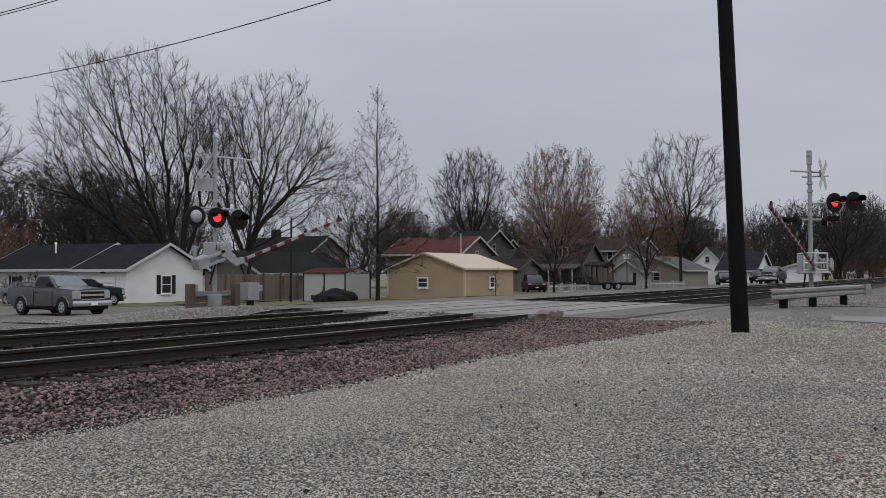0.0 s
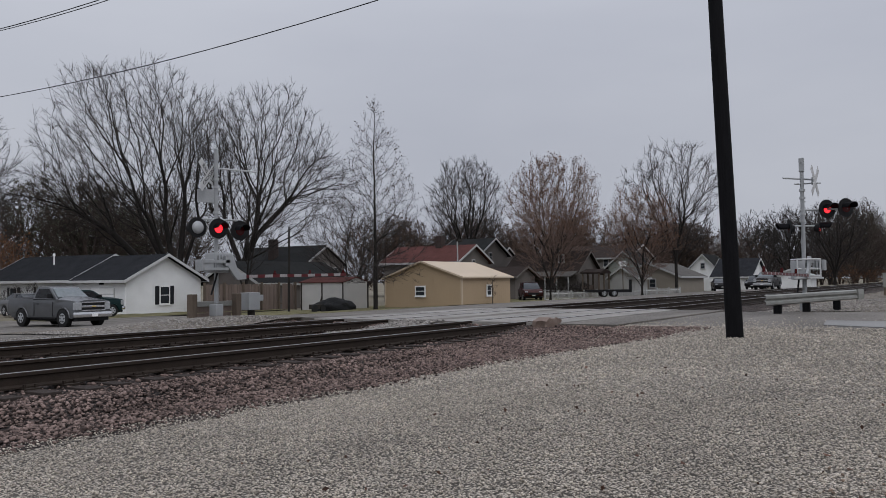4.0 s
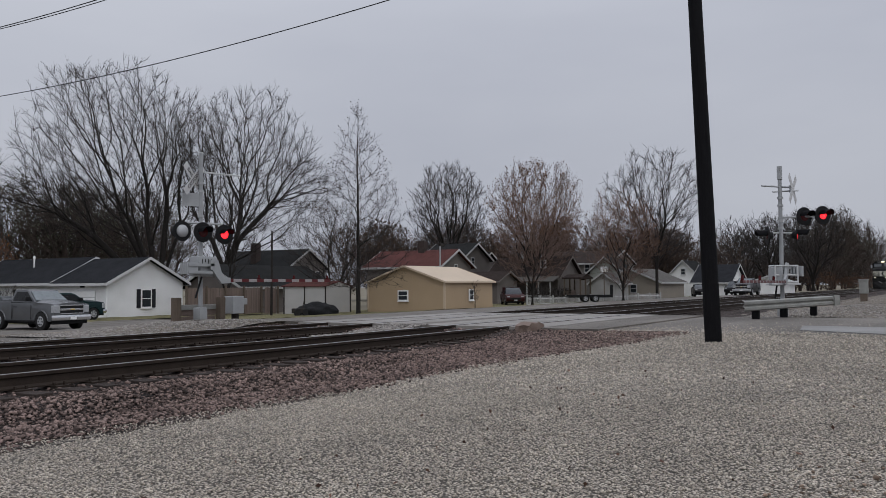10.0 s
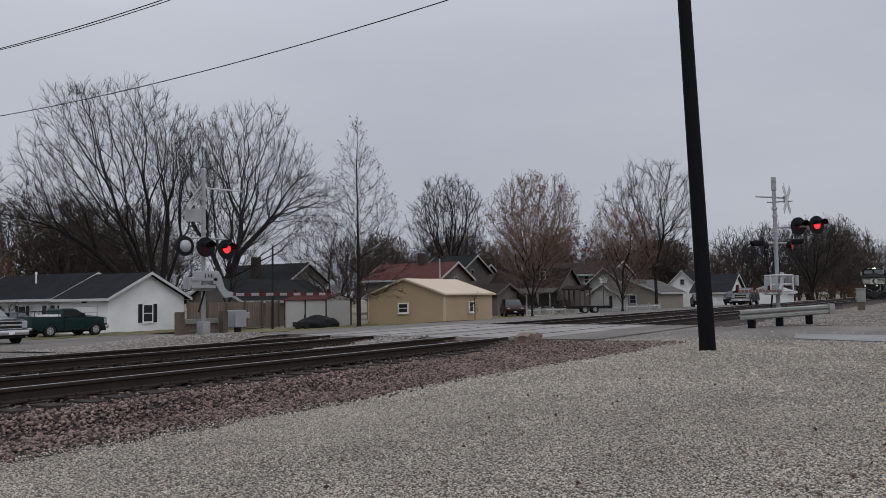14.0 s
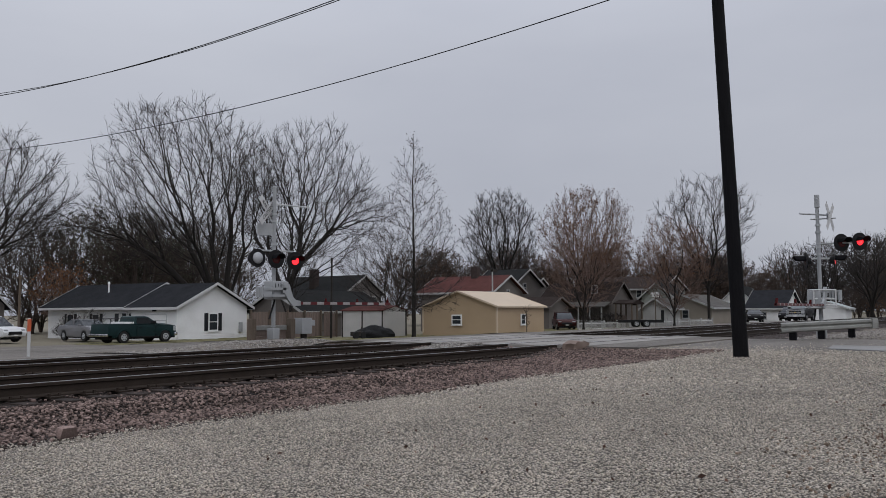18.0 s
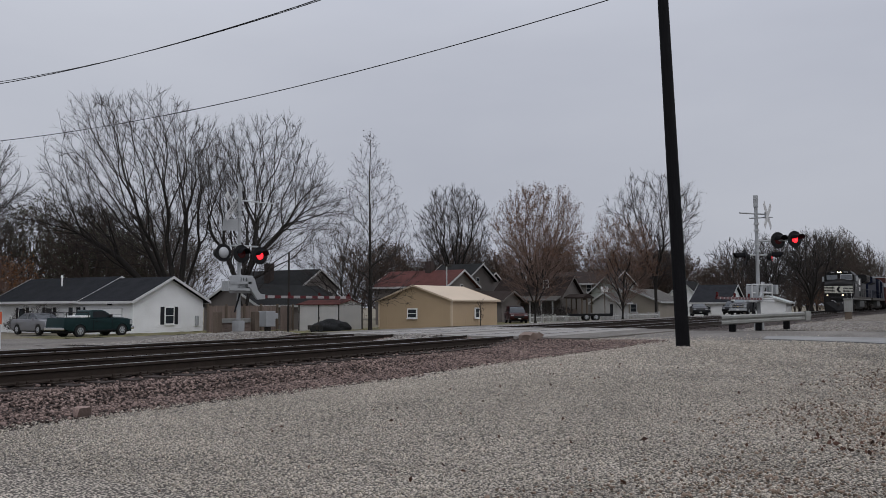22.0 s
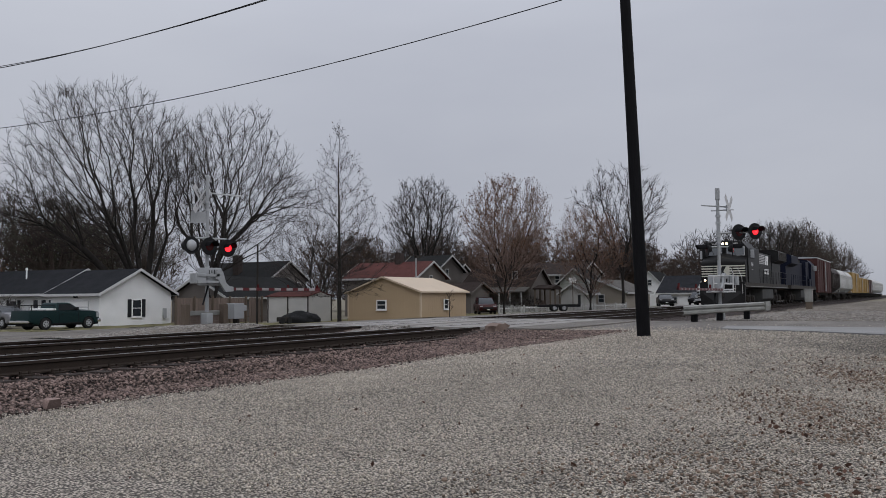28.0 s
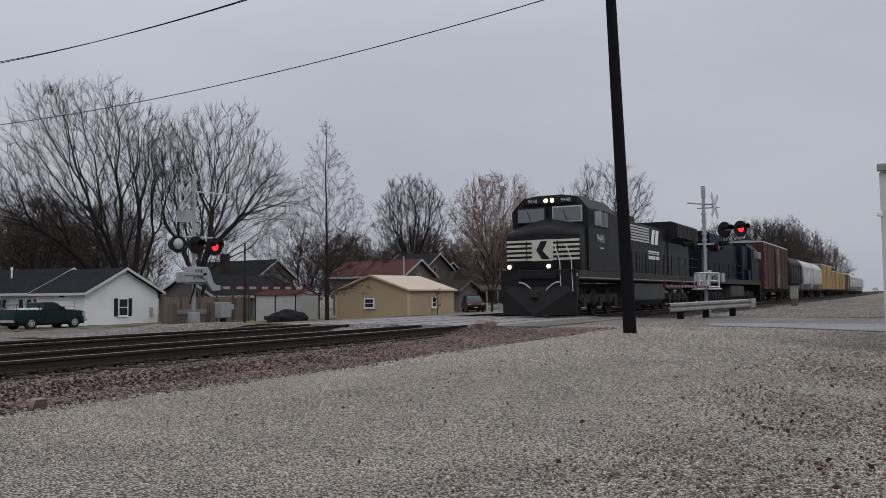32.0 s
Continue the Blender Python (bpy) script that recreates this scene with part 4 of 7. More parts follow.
def oval(u):
    return math.sin(math.pi * (0.06 + 0.94 * u)) ** 0.8


def spire(u):
    return max(0.02, min(1.0, 0.6 + 1.6 * u) * (1 - u) ** 0.8 * 1.2)


def in_blobs(rng, n, blobs):
    """Random places in a crown made of egg-shaped masses (x, y, z, half-widths), thicker towards the outside."""
    vol = np.array([b[3] * b[4] * b[5] for b in blobs]) ** 0.8
    pick = rng.choice(len(blobs), n, p=vol / vol.sum())
    d = rng.normal(size=(n, 3))
    d /= np.linalg.norm(d, axis=1)[:, None]
    bumpy = 1 + 0.1 * np.sin(5 * d[:, 0] + 3 * d[:, 2]) * np.cos(4 * d[:, 1] - 2 * d[:, 2])
    q = rng.random(n) ** 0.3 * bumpy
    b = np.array(blobs)[pick]
    return b[:, :3] + d * q[:, None] * b[:, 3:6]


def in_outline(rng, n, height, width, foot, shape):
    """Random places in a crown whose width at each share of its height is given."""
    u = rng.random(4 * n)
    w = np.array([shape(v) for v in u])
    keep = rng.random(4 * n) < w
    u, w = u[keep][:n], w[keep][:n]
    a, q = rng.uniform(0, 2 * np.pi, len(u)), rng.random(len(u)) ** 0.42 * w * width / 2
    return np.stack([q * np.cos(a), q * np.sin(a), foot + u * (height - foot)], -1)


def branch_out(seed, goals, stems, step, alpha=0.6, bend=0.3, wob=0.05):
    """Joins scattered goals to the given stems, nearest first, each by the way that is short, straight and not far from the foot."""
    rng = np.random.default_rng(seed)
    G = np.array(goals, float)
    room = 200 + 40 * sum(len(s) for s in stems) + 12 * len(G)
    P, par, D, W = np.zeros((room, 3)), np.zeros(room, int), np.zeros(room), np.zeros((room, 3))
    P[0], par[0], W[0], n = stems[0][0], -1, (0, 0, 1), 1

    def grow(last, pts):
        nonlocal n
        for p in pts:
            d = p - P[last]
            L = max(1e-6, math.sqrt(d.dot(d)))
            P[n], par[n], D[n], W[n] = p, last, D[last] + L, d / L
            last, n = n, n + 1
        return last

    for stem in stems:
        last = 0
        for a, b in zip(stem, stem[1:]):
            a, b = np.array(a, float), np.array(b, float)
            k = max(1, int(np.linalg.norm(b - a) / step))
            last = grow(last, [a + (b - a) * i / k + rng.normal(0, 0.06 * step, 3) for i in range(1, k + 1)])
    D[:n] *= 0.85
    D[0] += 60
    mid = np.array(stems[0][1], float)
    for g in G[np.argsort(np.linalg.norm(G - mid, axis=1))]:
        if n > room - 60:
            break
        v = g - P[:n]
        d = np.sqrt(np.einsum("ij,ij->i", v, v))
        fit = np.einsum("ij,ij->i", v, W[:n]) / np.maximum(d, 1e-6)
        j = int(np.argmin(d * (1 + bend * (1 - fit)) + alpha * D[:n]))
        if d[j] < 0.05:
            continue
        k = max(1, int(round(d[j] / step)))
        a, c = P[j].copy(), P[j] + (0.6 * W[j] + 0.4 * v[j] / d[j]) * d[j] * 0.4
        us = np.arange(1, k + 1)[:, None] / k
        pts = (1 - us) ** 2 * a + 2 * us * (1 - us) * c + us ** 2 * g
        pts[:-1] += rng.normal(0, wob * step, (k - 1, 3))
        grow(j, pts)
    return P[:n].copy(), par[:n].copy()


def thicken(P, par, trunk_r, least):
    """Thickness by what each shoot carries, and limbs smoothed along their length."""
    n = len(P)
    kids = np.bincount(par[1:], minlength=n)
    tips = max(3, int((kids == 0).sum()))
    e = math.log(tips) / math.log(trunk_r / least)
    load = np.where(kids == 0, 1.0, 0.0)
    for i in range(n - 1, 0, -1):
        load[par[i]] += load[i]
    rad = least * np.maximum(load, 1.0) ** (1 / e)
    for _ in range(3):
        s, c = np.zeros((n, 3)), np.zeros(n)
        np.add.at(s, par[1:], P[1:] * load[1:, None])
        np.add.at(c, par[1:], load[1:])
        sm = 0.4 * P + 0.3 * P[np.maximum(par, 0)] + 0.3 * s / np.maximum(c, 1e-6)[:, None]
        ok = (c > 0) & (par >= 0)
        P = np.where(ok[:, None], sm, P)
    return P, rad, kids


def tube_arr(A, C, R0, R1, sides):
    d = C - A
    d /= np.maximum(np.linalg.norm(d, axis=1), 1e-6)[:, None]
    ref = np.where(np.abs(d[:, 2:3]) < 0.9, np.array([[0, 0, 1.0]]), np.array([[1.0, 0, 0]]))
    u = np.cross(d, ref)
    u /= np.linalg.norm(u, axis=1)[:, None]
    w = np.cross(d, u)
    an = 2 * np.pi * np.arange(sides) / sides
    ring = u[:, None] * np.cos(an)[None, :, None] + w[:, None] * np.sin(an)[None, :, None]
    v = np.concatenate([A[:, None] + ring * R0[:, None, None], C[:, None] + ring * R1[:, None, None]], 1)
    i = np.arange(sides)
    j = (i + 1) % sides
    t = np.concatenate([np.stack([i, j, sides + j], -1), np.stack([i, sides + j, sides + i], -1)])
    tri = t[None] + (np.arange(len(A)) * 2 * sides)[:, None, None]
    return v.reshape(-1, 3), tri.reshape(-1, 3)


def skin(P, par, rad, thick, sides=9):
    """One joined bark skin over all limbs thicker than the given radius."""
    idx = np.where(rad > thick)[0]
    at = {int(i): k for k, i in enumerate(idx)}
    V, T, U, main = [], [], {}, {}
    for i in idx:
        p = int(par[i])
        if p >= 0 and (p not in main or rad[i] > rad[main[p]]):
            main[p] = int(i)
    an = 2 * np.pi * np.arange(sides) / sides

    def ring(c, d, u, r):
        u = u - d * u.dot(d)
        u /= max(1e-6, np.linalg.norm(u))
        w = np.cross(d, u)
        V.extend(c + r * (u * np.cos(a) + w * np.sin(a)) for a in an)
        return u, len(V) - sides

    start = {}
    for i in idx:
        i = int(i)
        p = int(par[i])
        d = P[i] - P[p] if p >= 0 else np.array([0, 0, 1.0])
        d = d / max(1e-6, np.linalg.norm(d))
        swell = 1.35 if p < 0 else 1.0
        U[i], start[i] = ring(P[i], d, U.get(p, np.array([1.0, 0.0, 0.0])), rad[i] * swell)
        if p < 0:
            continue
        base = start[p]
        low = list(range(base, base + sides))
        if main.get(p) != i:
            _, b2 = ring(P[p], d, U[i], min(rad[p], rad[i] * 1.2))
            low = [base] + list(range(b2 + 1, b2 + sides))
        hi = list(range(start[i], start[i] + sides))
        for k in range(sides):
            q = (k + 1) % sides
            T.extend(((low[k], low[q], hi[q]), (low[k], hi[q], hi[k])))
    return np.array(V), np.array(T)


def twigs_of(P, par, rad, kids, rng, upto, per, length, least, rise=0.2, fork=True):
    """Fine twigs along all shoots thinner than the given radius. Gives ends and thicknesses of pieces, and the tips."""
    idx = np.where((rad < upto) & (par >= 0))[0]
    idx = np.repeat(idx, rng.poisson(per, len(idx)) + 2 * (kids[idx] == 0))
    n = len(idx)
    a, c = P[par[idx]], P[idx]
    out = c - a
    out /= np.maximum(np.linalg.norm(out, axis=1), 1e-6)[:, None]
    st = a + (c - a) * rng.uniform(0.2, 1.0, (n, 1))
    d = out + rng.normal(0, 0.5, (n, 3)) + np.array([0, 0, rise])
    d /= np.linalg.norm(d, axis=1)[:, None]
    ln = length * rng.uniform(0.4, 1.25, (n, 1))
    m1 = st + d * ln * 0.5

    def tip(k, f):
        e = d + rng.normal(0, k, (n, 3)) + np.array([0, 0, rise * 0.6])
        return m1 + e / np.linalg.norm(e, axis=1)[:, None] * ln * f
    e1 = tip(0.25, 0.55)
    one = np.ones(n) * least
    A, C, R0, R1 = [st, m1], [m1, e1], [one * 1.1, one * 0.9], [one * 0.9, one * 0.45]
    tips = [e1]
    if fork:
        e2 = tip(0.55, 0.42)
        A.append(m1), C.append(e2), R0.append(one * 0.75), R1.append(one * 0.4)
        tips.append(e2)
    return [np.concatenate(q) for q in (A, C, R0, R1)], np.concatenate(tips)


def leaf_arrays(tips, count, size, scatter, seed):
    rng = np.random.default_rng(seed)
    t = np.asarray(tips)
    n = int(count)
    c = t[rng.integers(0, len(t), n)] + rng.normal(0, scatter, (n, 3))
    base = np.array([(0, -1, 0), (0.55, 0, 0.18), (0, 1, 0), (-0.55, 0, 0.18)], float)
    v = np.einsum("nij,kj->nki", turns(n), base) * (size * rng.uniform(0.6, 1.3, (n, 1, 1))) + c[:, None]
    k = np.arange(n)[:, None] * 4
    return v.reshape(-1, 3), np.concatenate([k + np.array([0, 1, 2]), k + np.array([0, 2, 3])])


def tree(label, x, y, seed, goals, stems, trunk_r, step=0.6, least=0.014, per=2.0, twig_len=0.9, upto=0.05, cut=0.045, twig=None, bark=None, leaf=None, turn=0, rise=0.2, alpha=0.6, bend=0.3):
    """A bare tree: one bark skin for trunk and limbs, a crown of branchlets and twigs, and what leaves it has kept."""
    t = thing("tree", label, "tree", pose(x, y, float(lie(x, y)) - 0.15, 0, 0, turn), "trees beyond the tracks")
    rng = np.random.default_rng(seed)
    P, par = branch_out(seed, goals(rng), stems, step, alpha, bend)
    P, rad, kids = thicken(P, par, trunk_r, least)
    me = fast_mesh("trunk", *skin(P, par, rad, cut), bark or M_BARK)
    me.polygons.foreach_set("use_smooth", [True] * len(me.polygons))
    o = new("trunk", me)
    o.parent = t
    fine = np.where((rad <= cut) & (par >= 0))[0]
    tw, tips = twigs_of(P, par, rad, kids, rng, upto, per, twig_len, least * 0.85, rise)
    r0 = np.minimum(rad[par[fine]], rad[fine] * 1.3)
    segs = [np.concatenate(q) for q in zip((P[par[fine]], P[fine], r0, rad[fine]), tw)]
    o = new("crown", fast_mesh("crown", *tube_arr(*segs, 3), twig or M_TWIG))
    o.parent = t
    o["label"] = "crown of fine bare twigs"
    if leaf:
        m, count, size, scatter = leaf
        high = tips[tips[:, 2] > np.percentile(tips[:, 2], 25)]
        o = new("foliage", fast_mesh("foliage", *leaf_arrays(high, count, size, scatter, seed), m))
        o.parent = t
        o["label"] = "sparse dead leaves"
    return t


def fan(n, spread, fork, top, seed, lean=0.0):
    """Stems that part at one fork and rise outwards."""
    r = random.Random(seed)
    out = []
    for k in range(n):
        a = 2 * math.pi * (k + r.uniform(-0.2, 0.2)) / n
        s = spread * r.uniform(0.5, 1.0)
        out.append([(0, 0, 0), (lean * 0.3, 0, fork), (lean + math.cos(a) * s, math.sin(a) * s, top * r.uniform(0.85, 1.1))])
    return out


def blobs(n, *masses):
    return lambda rng: in_blobs(rng, n, masses)


def outline(n, height, width, foot, shape):
    return lambda rng: in_outline(rng, n, height, width, foot, shape)


tree("large bare many-stemmed maple behind the white house", 28.8, 57.9, 11,
     blobs(2300, (-3.6, 0, 12.8, 6.9, 6.6, 7.9), (1.4, 1, 12.6, 3.8, 5.0, 6.0), (-10.8, 0, 9.8, 4.0, 2.6, 1.8), (-6.5, 0, 8.8, 4.6, 4.0, 2.8)),
     [[(0, 0, 0), (-0.6, 0, 3.6), (-2.6, 0.6, 7.6)], [(0, 0, 0), (-0.2, -0.3, 4.2), (-0.9, 0.4, 8.5)], [(0, 0, 0), (0.5, 0.3, 4.2), (0.9, 1.0, 8.5)],
      [(0, 0, 0), (0.9, 0, 3.8), (2.0, -0.6, 7.5)], [(0, 0, 0), (-0.8, 0.2, 2.0), (-4.6, 0.3, 6.2), (-7.4, 0.2, 8.0)], [(0, 0, 0), (-0.5, -0.5, 3.5), (-1.8, -1.8, 7.0)], [(0, 0, 0), (-0.4, 0.5, 3.5), (-1.6, 1.8, 7.0)]],
     0.6, 0.5, 0.012, 1.35, 0.9, 0.03, 0.04, turn=-38)
tree("large bare maple with a leaning trunk behind the fence", 34.3, 56.9, 23,
     blobs(1900, (2.9, 0, 12.3, 6.0, 5.8, 7.3), (7.6, 0, 11.0, 3.6, 3.2, 2.8), (-1.2, 0, 13.0, 2.8, 4.0, 5.4)),
     [[(0, 0, 0), (0.9, 0, 3.4), (1.9, 0.2, 6.2), (2.2, 0.6, 9.0)], [(0, 0, 0), (0.9, 0, 3.4), (-0.6, 0.4, 7.0)], [(0, 0, 0), (0.9, 0, 3.4), (1.9, 0, 6.2), (4.2, -0.4, 8.6)],
      [(0, 0, 0), (0.9, 0, 3.4), (1.4, 1.6, 7.5)], [(0, 0, 0), (0.9, 0, 3.4), (1.9, -1.4, 6.8)]],
     0.5, 0.5, 0.012, 1.35, 0.9, 0.03, 0.04, turn=-44)
tree("bare spreading tree beyond the white car", 12.6, 67.2, 31, blobs(950, (0, 0, 11.8, 7.5, 7.0, 5.2), (3.5, 0, 9.5, 5.0, 4.5, 2.8)), fan(5, 2.6, 2.4, 6.5, 31), 0.38, 0.55, 0.0145, 1.5, 0.95, 0.04, 0.045, turn=-60)
tree("slender cone-shaped tree with a few brown leaves", 27.1, 36.1, 5, outline(1250, 14.4, 8.0, 1.9, spire), [[(0, 0, 0), (0.05, 0, 5), (0.0, 0.05, 10), (0, 0, 14.0)]], 0.15, 0.32, 0.0065, 0.9, 0.45, 0.016, 0.028,
     leaf=(M_LEAFDARK, 1100, 0.065, 0.1), alpha=0.45, bend=0.1)
tree("low spreading bare tree beside the storage shed", 32.6, 42.6, 8, blobs(500, (0, 0, 5.4, 4.6, 4.2, 3.4)), fan(4, 1.6, 1.2, 3.4, 8), 0.14, 0.36, 0.008, 1.5, 0.6, 0.025, 0.03)
tree("tall oval bare tree behind the red roof", 74.0, 57.0, 17, blobs(1500, (0, 0, 11.2, 5.0, 5.0, 6.6)), fan(8, 1.4, 2.6, 6.5, 17), 0.38, 0.5, 0.015, 1.5, 0.8, 0.04, 0.045)
tree("small fine-twigged brown tree by the apron", 47.2, 32.8, 41, blobs(700, (0, 0, 5.7, 3.7, 3.7, 3.9)), fan(5, 1.2, 1.7, 3.6, 41), 0.15, 0.34, 0.008, 1.5, 0.6, 0.025, 0.03, M_TWIGRED)
tree("tall maple with sparse reddish leaves at its top", 67.5, 41.8, 42, blobs(1300, (0, 0, 10.6, 5.4, 5.4, 5.2), (1, 0, 7.0, 5.6, 5.0, 3.4)), fan(6, 2.0, 2.6, 6.0, 42), 0.32, 0.5, 0.014, 1.8, 0.85, 0.04, 0.045, M_TWIGRED, None, (M_LEAF, 5200, 0.085, 0.16))
tree("small rounded tree with rusty brown leaves", 58.0, 28.6, 43, blobs(900, (0, 0, 6.0, 3.5, 3.5, 4.4)), fan(5, 1.1, 1.7, 3.8, 43), 0.16, 0.36, 0.009, 1.8, 0.65, 0.03, 0.03, M_TWIGRED, None, (M_LEAF, 4200, 0.05, 0.2))
tree("tall bare tree beside the picket fence", 69.2, 28.8, 47, blobs(800, (0, 0, 11.2, 5.2, 5.2, 4.8), (0, 0, 7.0, 4.0, 4.0, 3.0)), fan(4, 1.8, 4.4, 7.5, 47), 0.27, 0.55, 0.014, 1.5, 0.9, 0.04, 0.045, leaf=(M_LEAF, 300, 0.06, 0.2))
tree("small shrubby tree with rusty brown leaves beyond the white house", 24.6, 75.0, 71, blobs(350, (0, 0, 3.9, 2.6, 2.4, 3.0)), fan(4, 1.0, 0.8, 2.4, 71), 0.12, 0.4, 0.012, 1.2, 0.6, 0.03, 0.03, M_TWIGRED, None, (M_LEAF, 1700, 0.09, 0.25))
tree("slim bare tree by the service pole", 25.5, 46.5, 53, blobs(300, (0, 0, 6.0, 2.8, 2.6, 3.2)), fan(3, 1.0, 1.6, 4.0, 53), 0.12, 0.4, 0.009, 1.2, 0.7, 0.03, 0.03)
tree("thin bare sapling in front of the tan shed", 33.9, 31.0, 54, blobs(40, (0, 0, 1.4, 0.35, 0.35, 0.8)), [[(0, 0, 0), (0, 0, 2.0)]], 0.03, 0.16, 0.006, 1.0, 0.25, 0.02, 0.012)
tree("bare grey tree with crooked limbs beside the railway", 124.0, 27.5, 57, blobs(600, (0, 0, 8.4, 5.4, 5.0, 4.6)), fan(4, 2.0, 2.2, 5.0, 57), 0.34, 0.75, 0.022, 1.4, 1.1)
tree("bare tree with spreading limbs before the dark woods", 150.0, 24.5, 59, blobs(700, (0, 0, 9.5, 7.0, 6.0, 5.4)), fan(5, 2.4, 2.4, 5.5, 59), 0.4, 0.85, 0.026, 1.5, 1.2)


def woods(name, label, spots, seed, kinds, material, leaf=None, per=1.6, least=0.02):
    """A stand of trees too thick to count, as one."""
    rng = random.Random(seed)
    models = []
    for k, (n, h, w, shape) in enumerate(kinds):
        g = np.random.default_rng(seed + 50 + k)
        P, par = branch_out(seed + k, in_outline(g, int(n * 0.55), h, w, h * 0.1, shape), fan(4, w * 0.13, h * 0.1, h * 0.35, seed + k), 1.05)
        P, rad, kids = thicken(P, par, 0.26, least)
        tw, tips = twigs_of(P, par, rad, kids, g, 0.07, per * 0.85, 1.3, least, fork=False)
        q = np.where(par >= 0)[0]
        segs = [np.concatenate(z) for z in zip((P[par[q]], P[q], np.minimum(rad[par[q]], rad[q] * 1.3), rad[q]), tw)]
        models.append((tube_arr(*segs, 3), leaf_arrays(tips, leaf[1], leaf[2], 0.14, seed + k) if leaf else None))
    VV, TT, LV, LT, nv, nl = [], [], [], [], 0, 0
    for x, y, s in spots:
        (v, t), lv = models[rng.randrange(len(models))]
        a = rng.uniform(0, 6.28)
        m = np.array([[math.cos(a), -math.sin(a), 0], [math.sin(a), math.cos(a), 0], [0, 0, 1]]) * s
        at = np.array([x, y, float(lie(x, y)) - 0.1])
        VV.append(v @ m.T + at)
        TT.append(t + nv)
        nv += len(v)
        if lv:
            LV.append(lv[0] @ m.T + at)
            LT.append(lv[1] + nl)
            nl += len(lv[0])
    o = tagged(new(name, fast_mesh(name, np.concatenate(VV), np.concatenate(TT), material)), label, "woods", kind="stuff")
    if leaf:
        p = new("foliage", fast_mesh("foliage", np.concatenate(LV), np.concatenate(LT), leaf[0]))
        p.parent = o
        p["kind"] = "stuff"
    return o


wr = random.Random(99)
woods("woods", "dark half-evergreen woods lining the railway into the distance",
      [(178 + 150 * (i / 16) ** 1.3 + wr.uniform(-5, 5), 23 + wr.uniform(0, 8 + 4 * (i > 8)), wr.uniform(1.2, 1.55)) for i in range(17)],
      3, [(420, 13.5, 11.0, oval), (420, 12.5, 10.5, vase)], M_TWIGBROWN, (M_NEEDLE, 4200, 0.07), 2.0, 0.025)
woods("woods", "thin bare grey trees beside the railway",
      [(112 + 7 * i + wr.uniform(-3, 3), 29 + 2.2 * (i % 4) + wr.uniform(-2, 2), wr.uniform(0.8, 1.15)) for i in range(11)],
      61, [(330, 13.0, 10.0, vase), (320, 12.0, 8.0, oval)], M_TWIG, None, 2.2, 0.026)
woods("woods", "bare grey woods behind the houses",
      [(62 + 58 * u + wr.uniform(-6, 6), 92 - 62 * u + wr.uniform(-8, 14), wr.uniform(0.8, 1.0) + 0.15 * u) for u in [0.28 + 0.72 * i / 10 for i in range(11)]],
      13, [(400, 13.0, 11.0, vase), (380, 11.5, 9.0, oval)], M_TWIGBROWN, (M_BRUSH, 4500, 0.1), 1.6, 0.03)
woods("woods", "dense brown bare trees behind the house roofs",
      [(66 + 48 * u + wr.uniform(-3, 3), 80 - 45 * u + wr.uniform(-4, 4), wr.uniform(0.8, 1.0)) for u in [0.2 + 0.8 * i / 17 for i in range(18)]],
      83, [(560, 11.0, 10.0, oval), (540, 10.5, 9.5, oval)], M_TWIGBROWN, (M_BRUSH, 5500, 0.1), 1.6, 0.03)
woods("woods", "low dark brush beside the railway",
      [(104 + 7.0 * i + wr.uniform(-2, 2), 31 + wr.uniform(-3, 6) - 0.2 * i, wr.uniform(0.5, 0.75)) for i in range(12)],
      131, [(330, 12.0, 12.0, oval), (330, 11.0, 11.0, oval)], M_TWIGBROWN, (M_LEAFDARK, 900, 0.09), 2.4, 0.026)
woods("woods", "dark half-evergreen woods behind the white house",
      [(22 + 24 * u + wr.uniform(-3, 3), 84 - 12 * u + wr.uniform(-4, 10), wr.uniform(0.85, 1.1)) for u in [0.2 + 0.8 * i / 11 for i in range(12)]],
      29, [(420, 13.0, 9.5, oval), (400, 11.5, 9.0, oval)], M_TWIGBROWN, (M_NEEDLE, 3400, 0.08), 1.8, 0.024)
woods("woods", "dense dark evergreen trees behind the white house",
      [(33.5 + 2.4 * i + wr.uniform(-0.8, 0.8), 83 - 0.6 * i + wr.uniform(-3, 3), wr.uniform(0.95, 1.1)) for i in range(5)],
      67, [(420, 12.5, 8.5, oval), (400, 11.5, 8.0, oval)], M_TWIGBROWN, (M_EVERGREEN, 5600, 0.1), 1.8, 0.024)
woods("woods", "distant bare trees along the horizon",
      [(-60 + 85 * u + wr.uniform(-6, 6), 100 + wr.uniform(0, 30), wr.uniform(0.8, 1.1)) for u in [i / 8 for i in range(7)]],
      37, [(330, 13.0, 11.0, vase)], M_TWIGBROWN, (M_LEAFDARK, 500, 0.12), 2.0, 0.028)

woods("woods", "low dry brown brush at the foot of the railway woods",
      [(150 + 9.0 * i + wr.uniform(-3, 3), 20.5 + wr.uniform(0, 5), wr.uniform(0.26, 0.4)) for i in range(16)],
      151, [(160, 11.0, 16.0, oval)], M_TWIGBROWN, (M_LEAF, 900, 0.16), 1.5, 0.04)
woods("woods", "hazy line of bare trees on the far horizon",
      [(520 + wr.uniform(-40, 120), -160 + 16 * i + wr.uniform(-6, 6), wr.uniform(0.22, 0.34)) for i in range(14)],
      141, [(100, 12.0, 16.0, oval)], M_TWIGBROWN, (M_LEAFDARK, 500, 0.5), 1.5, 0.06)

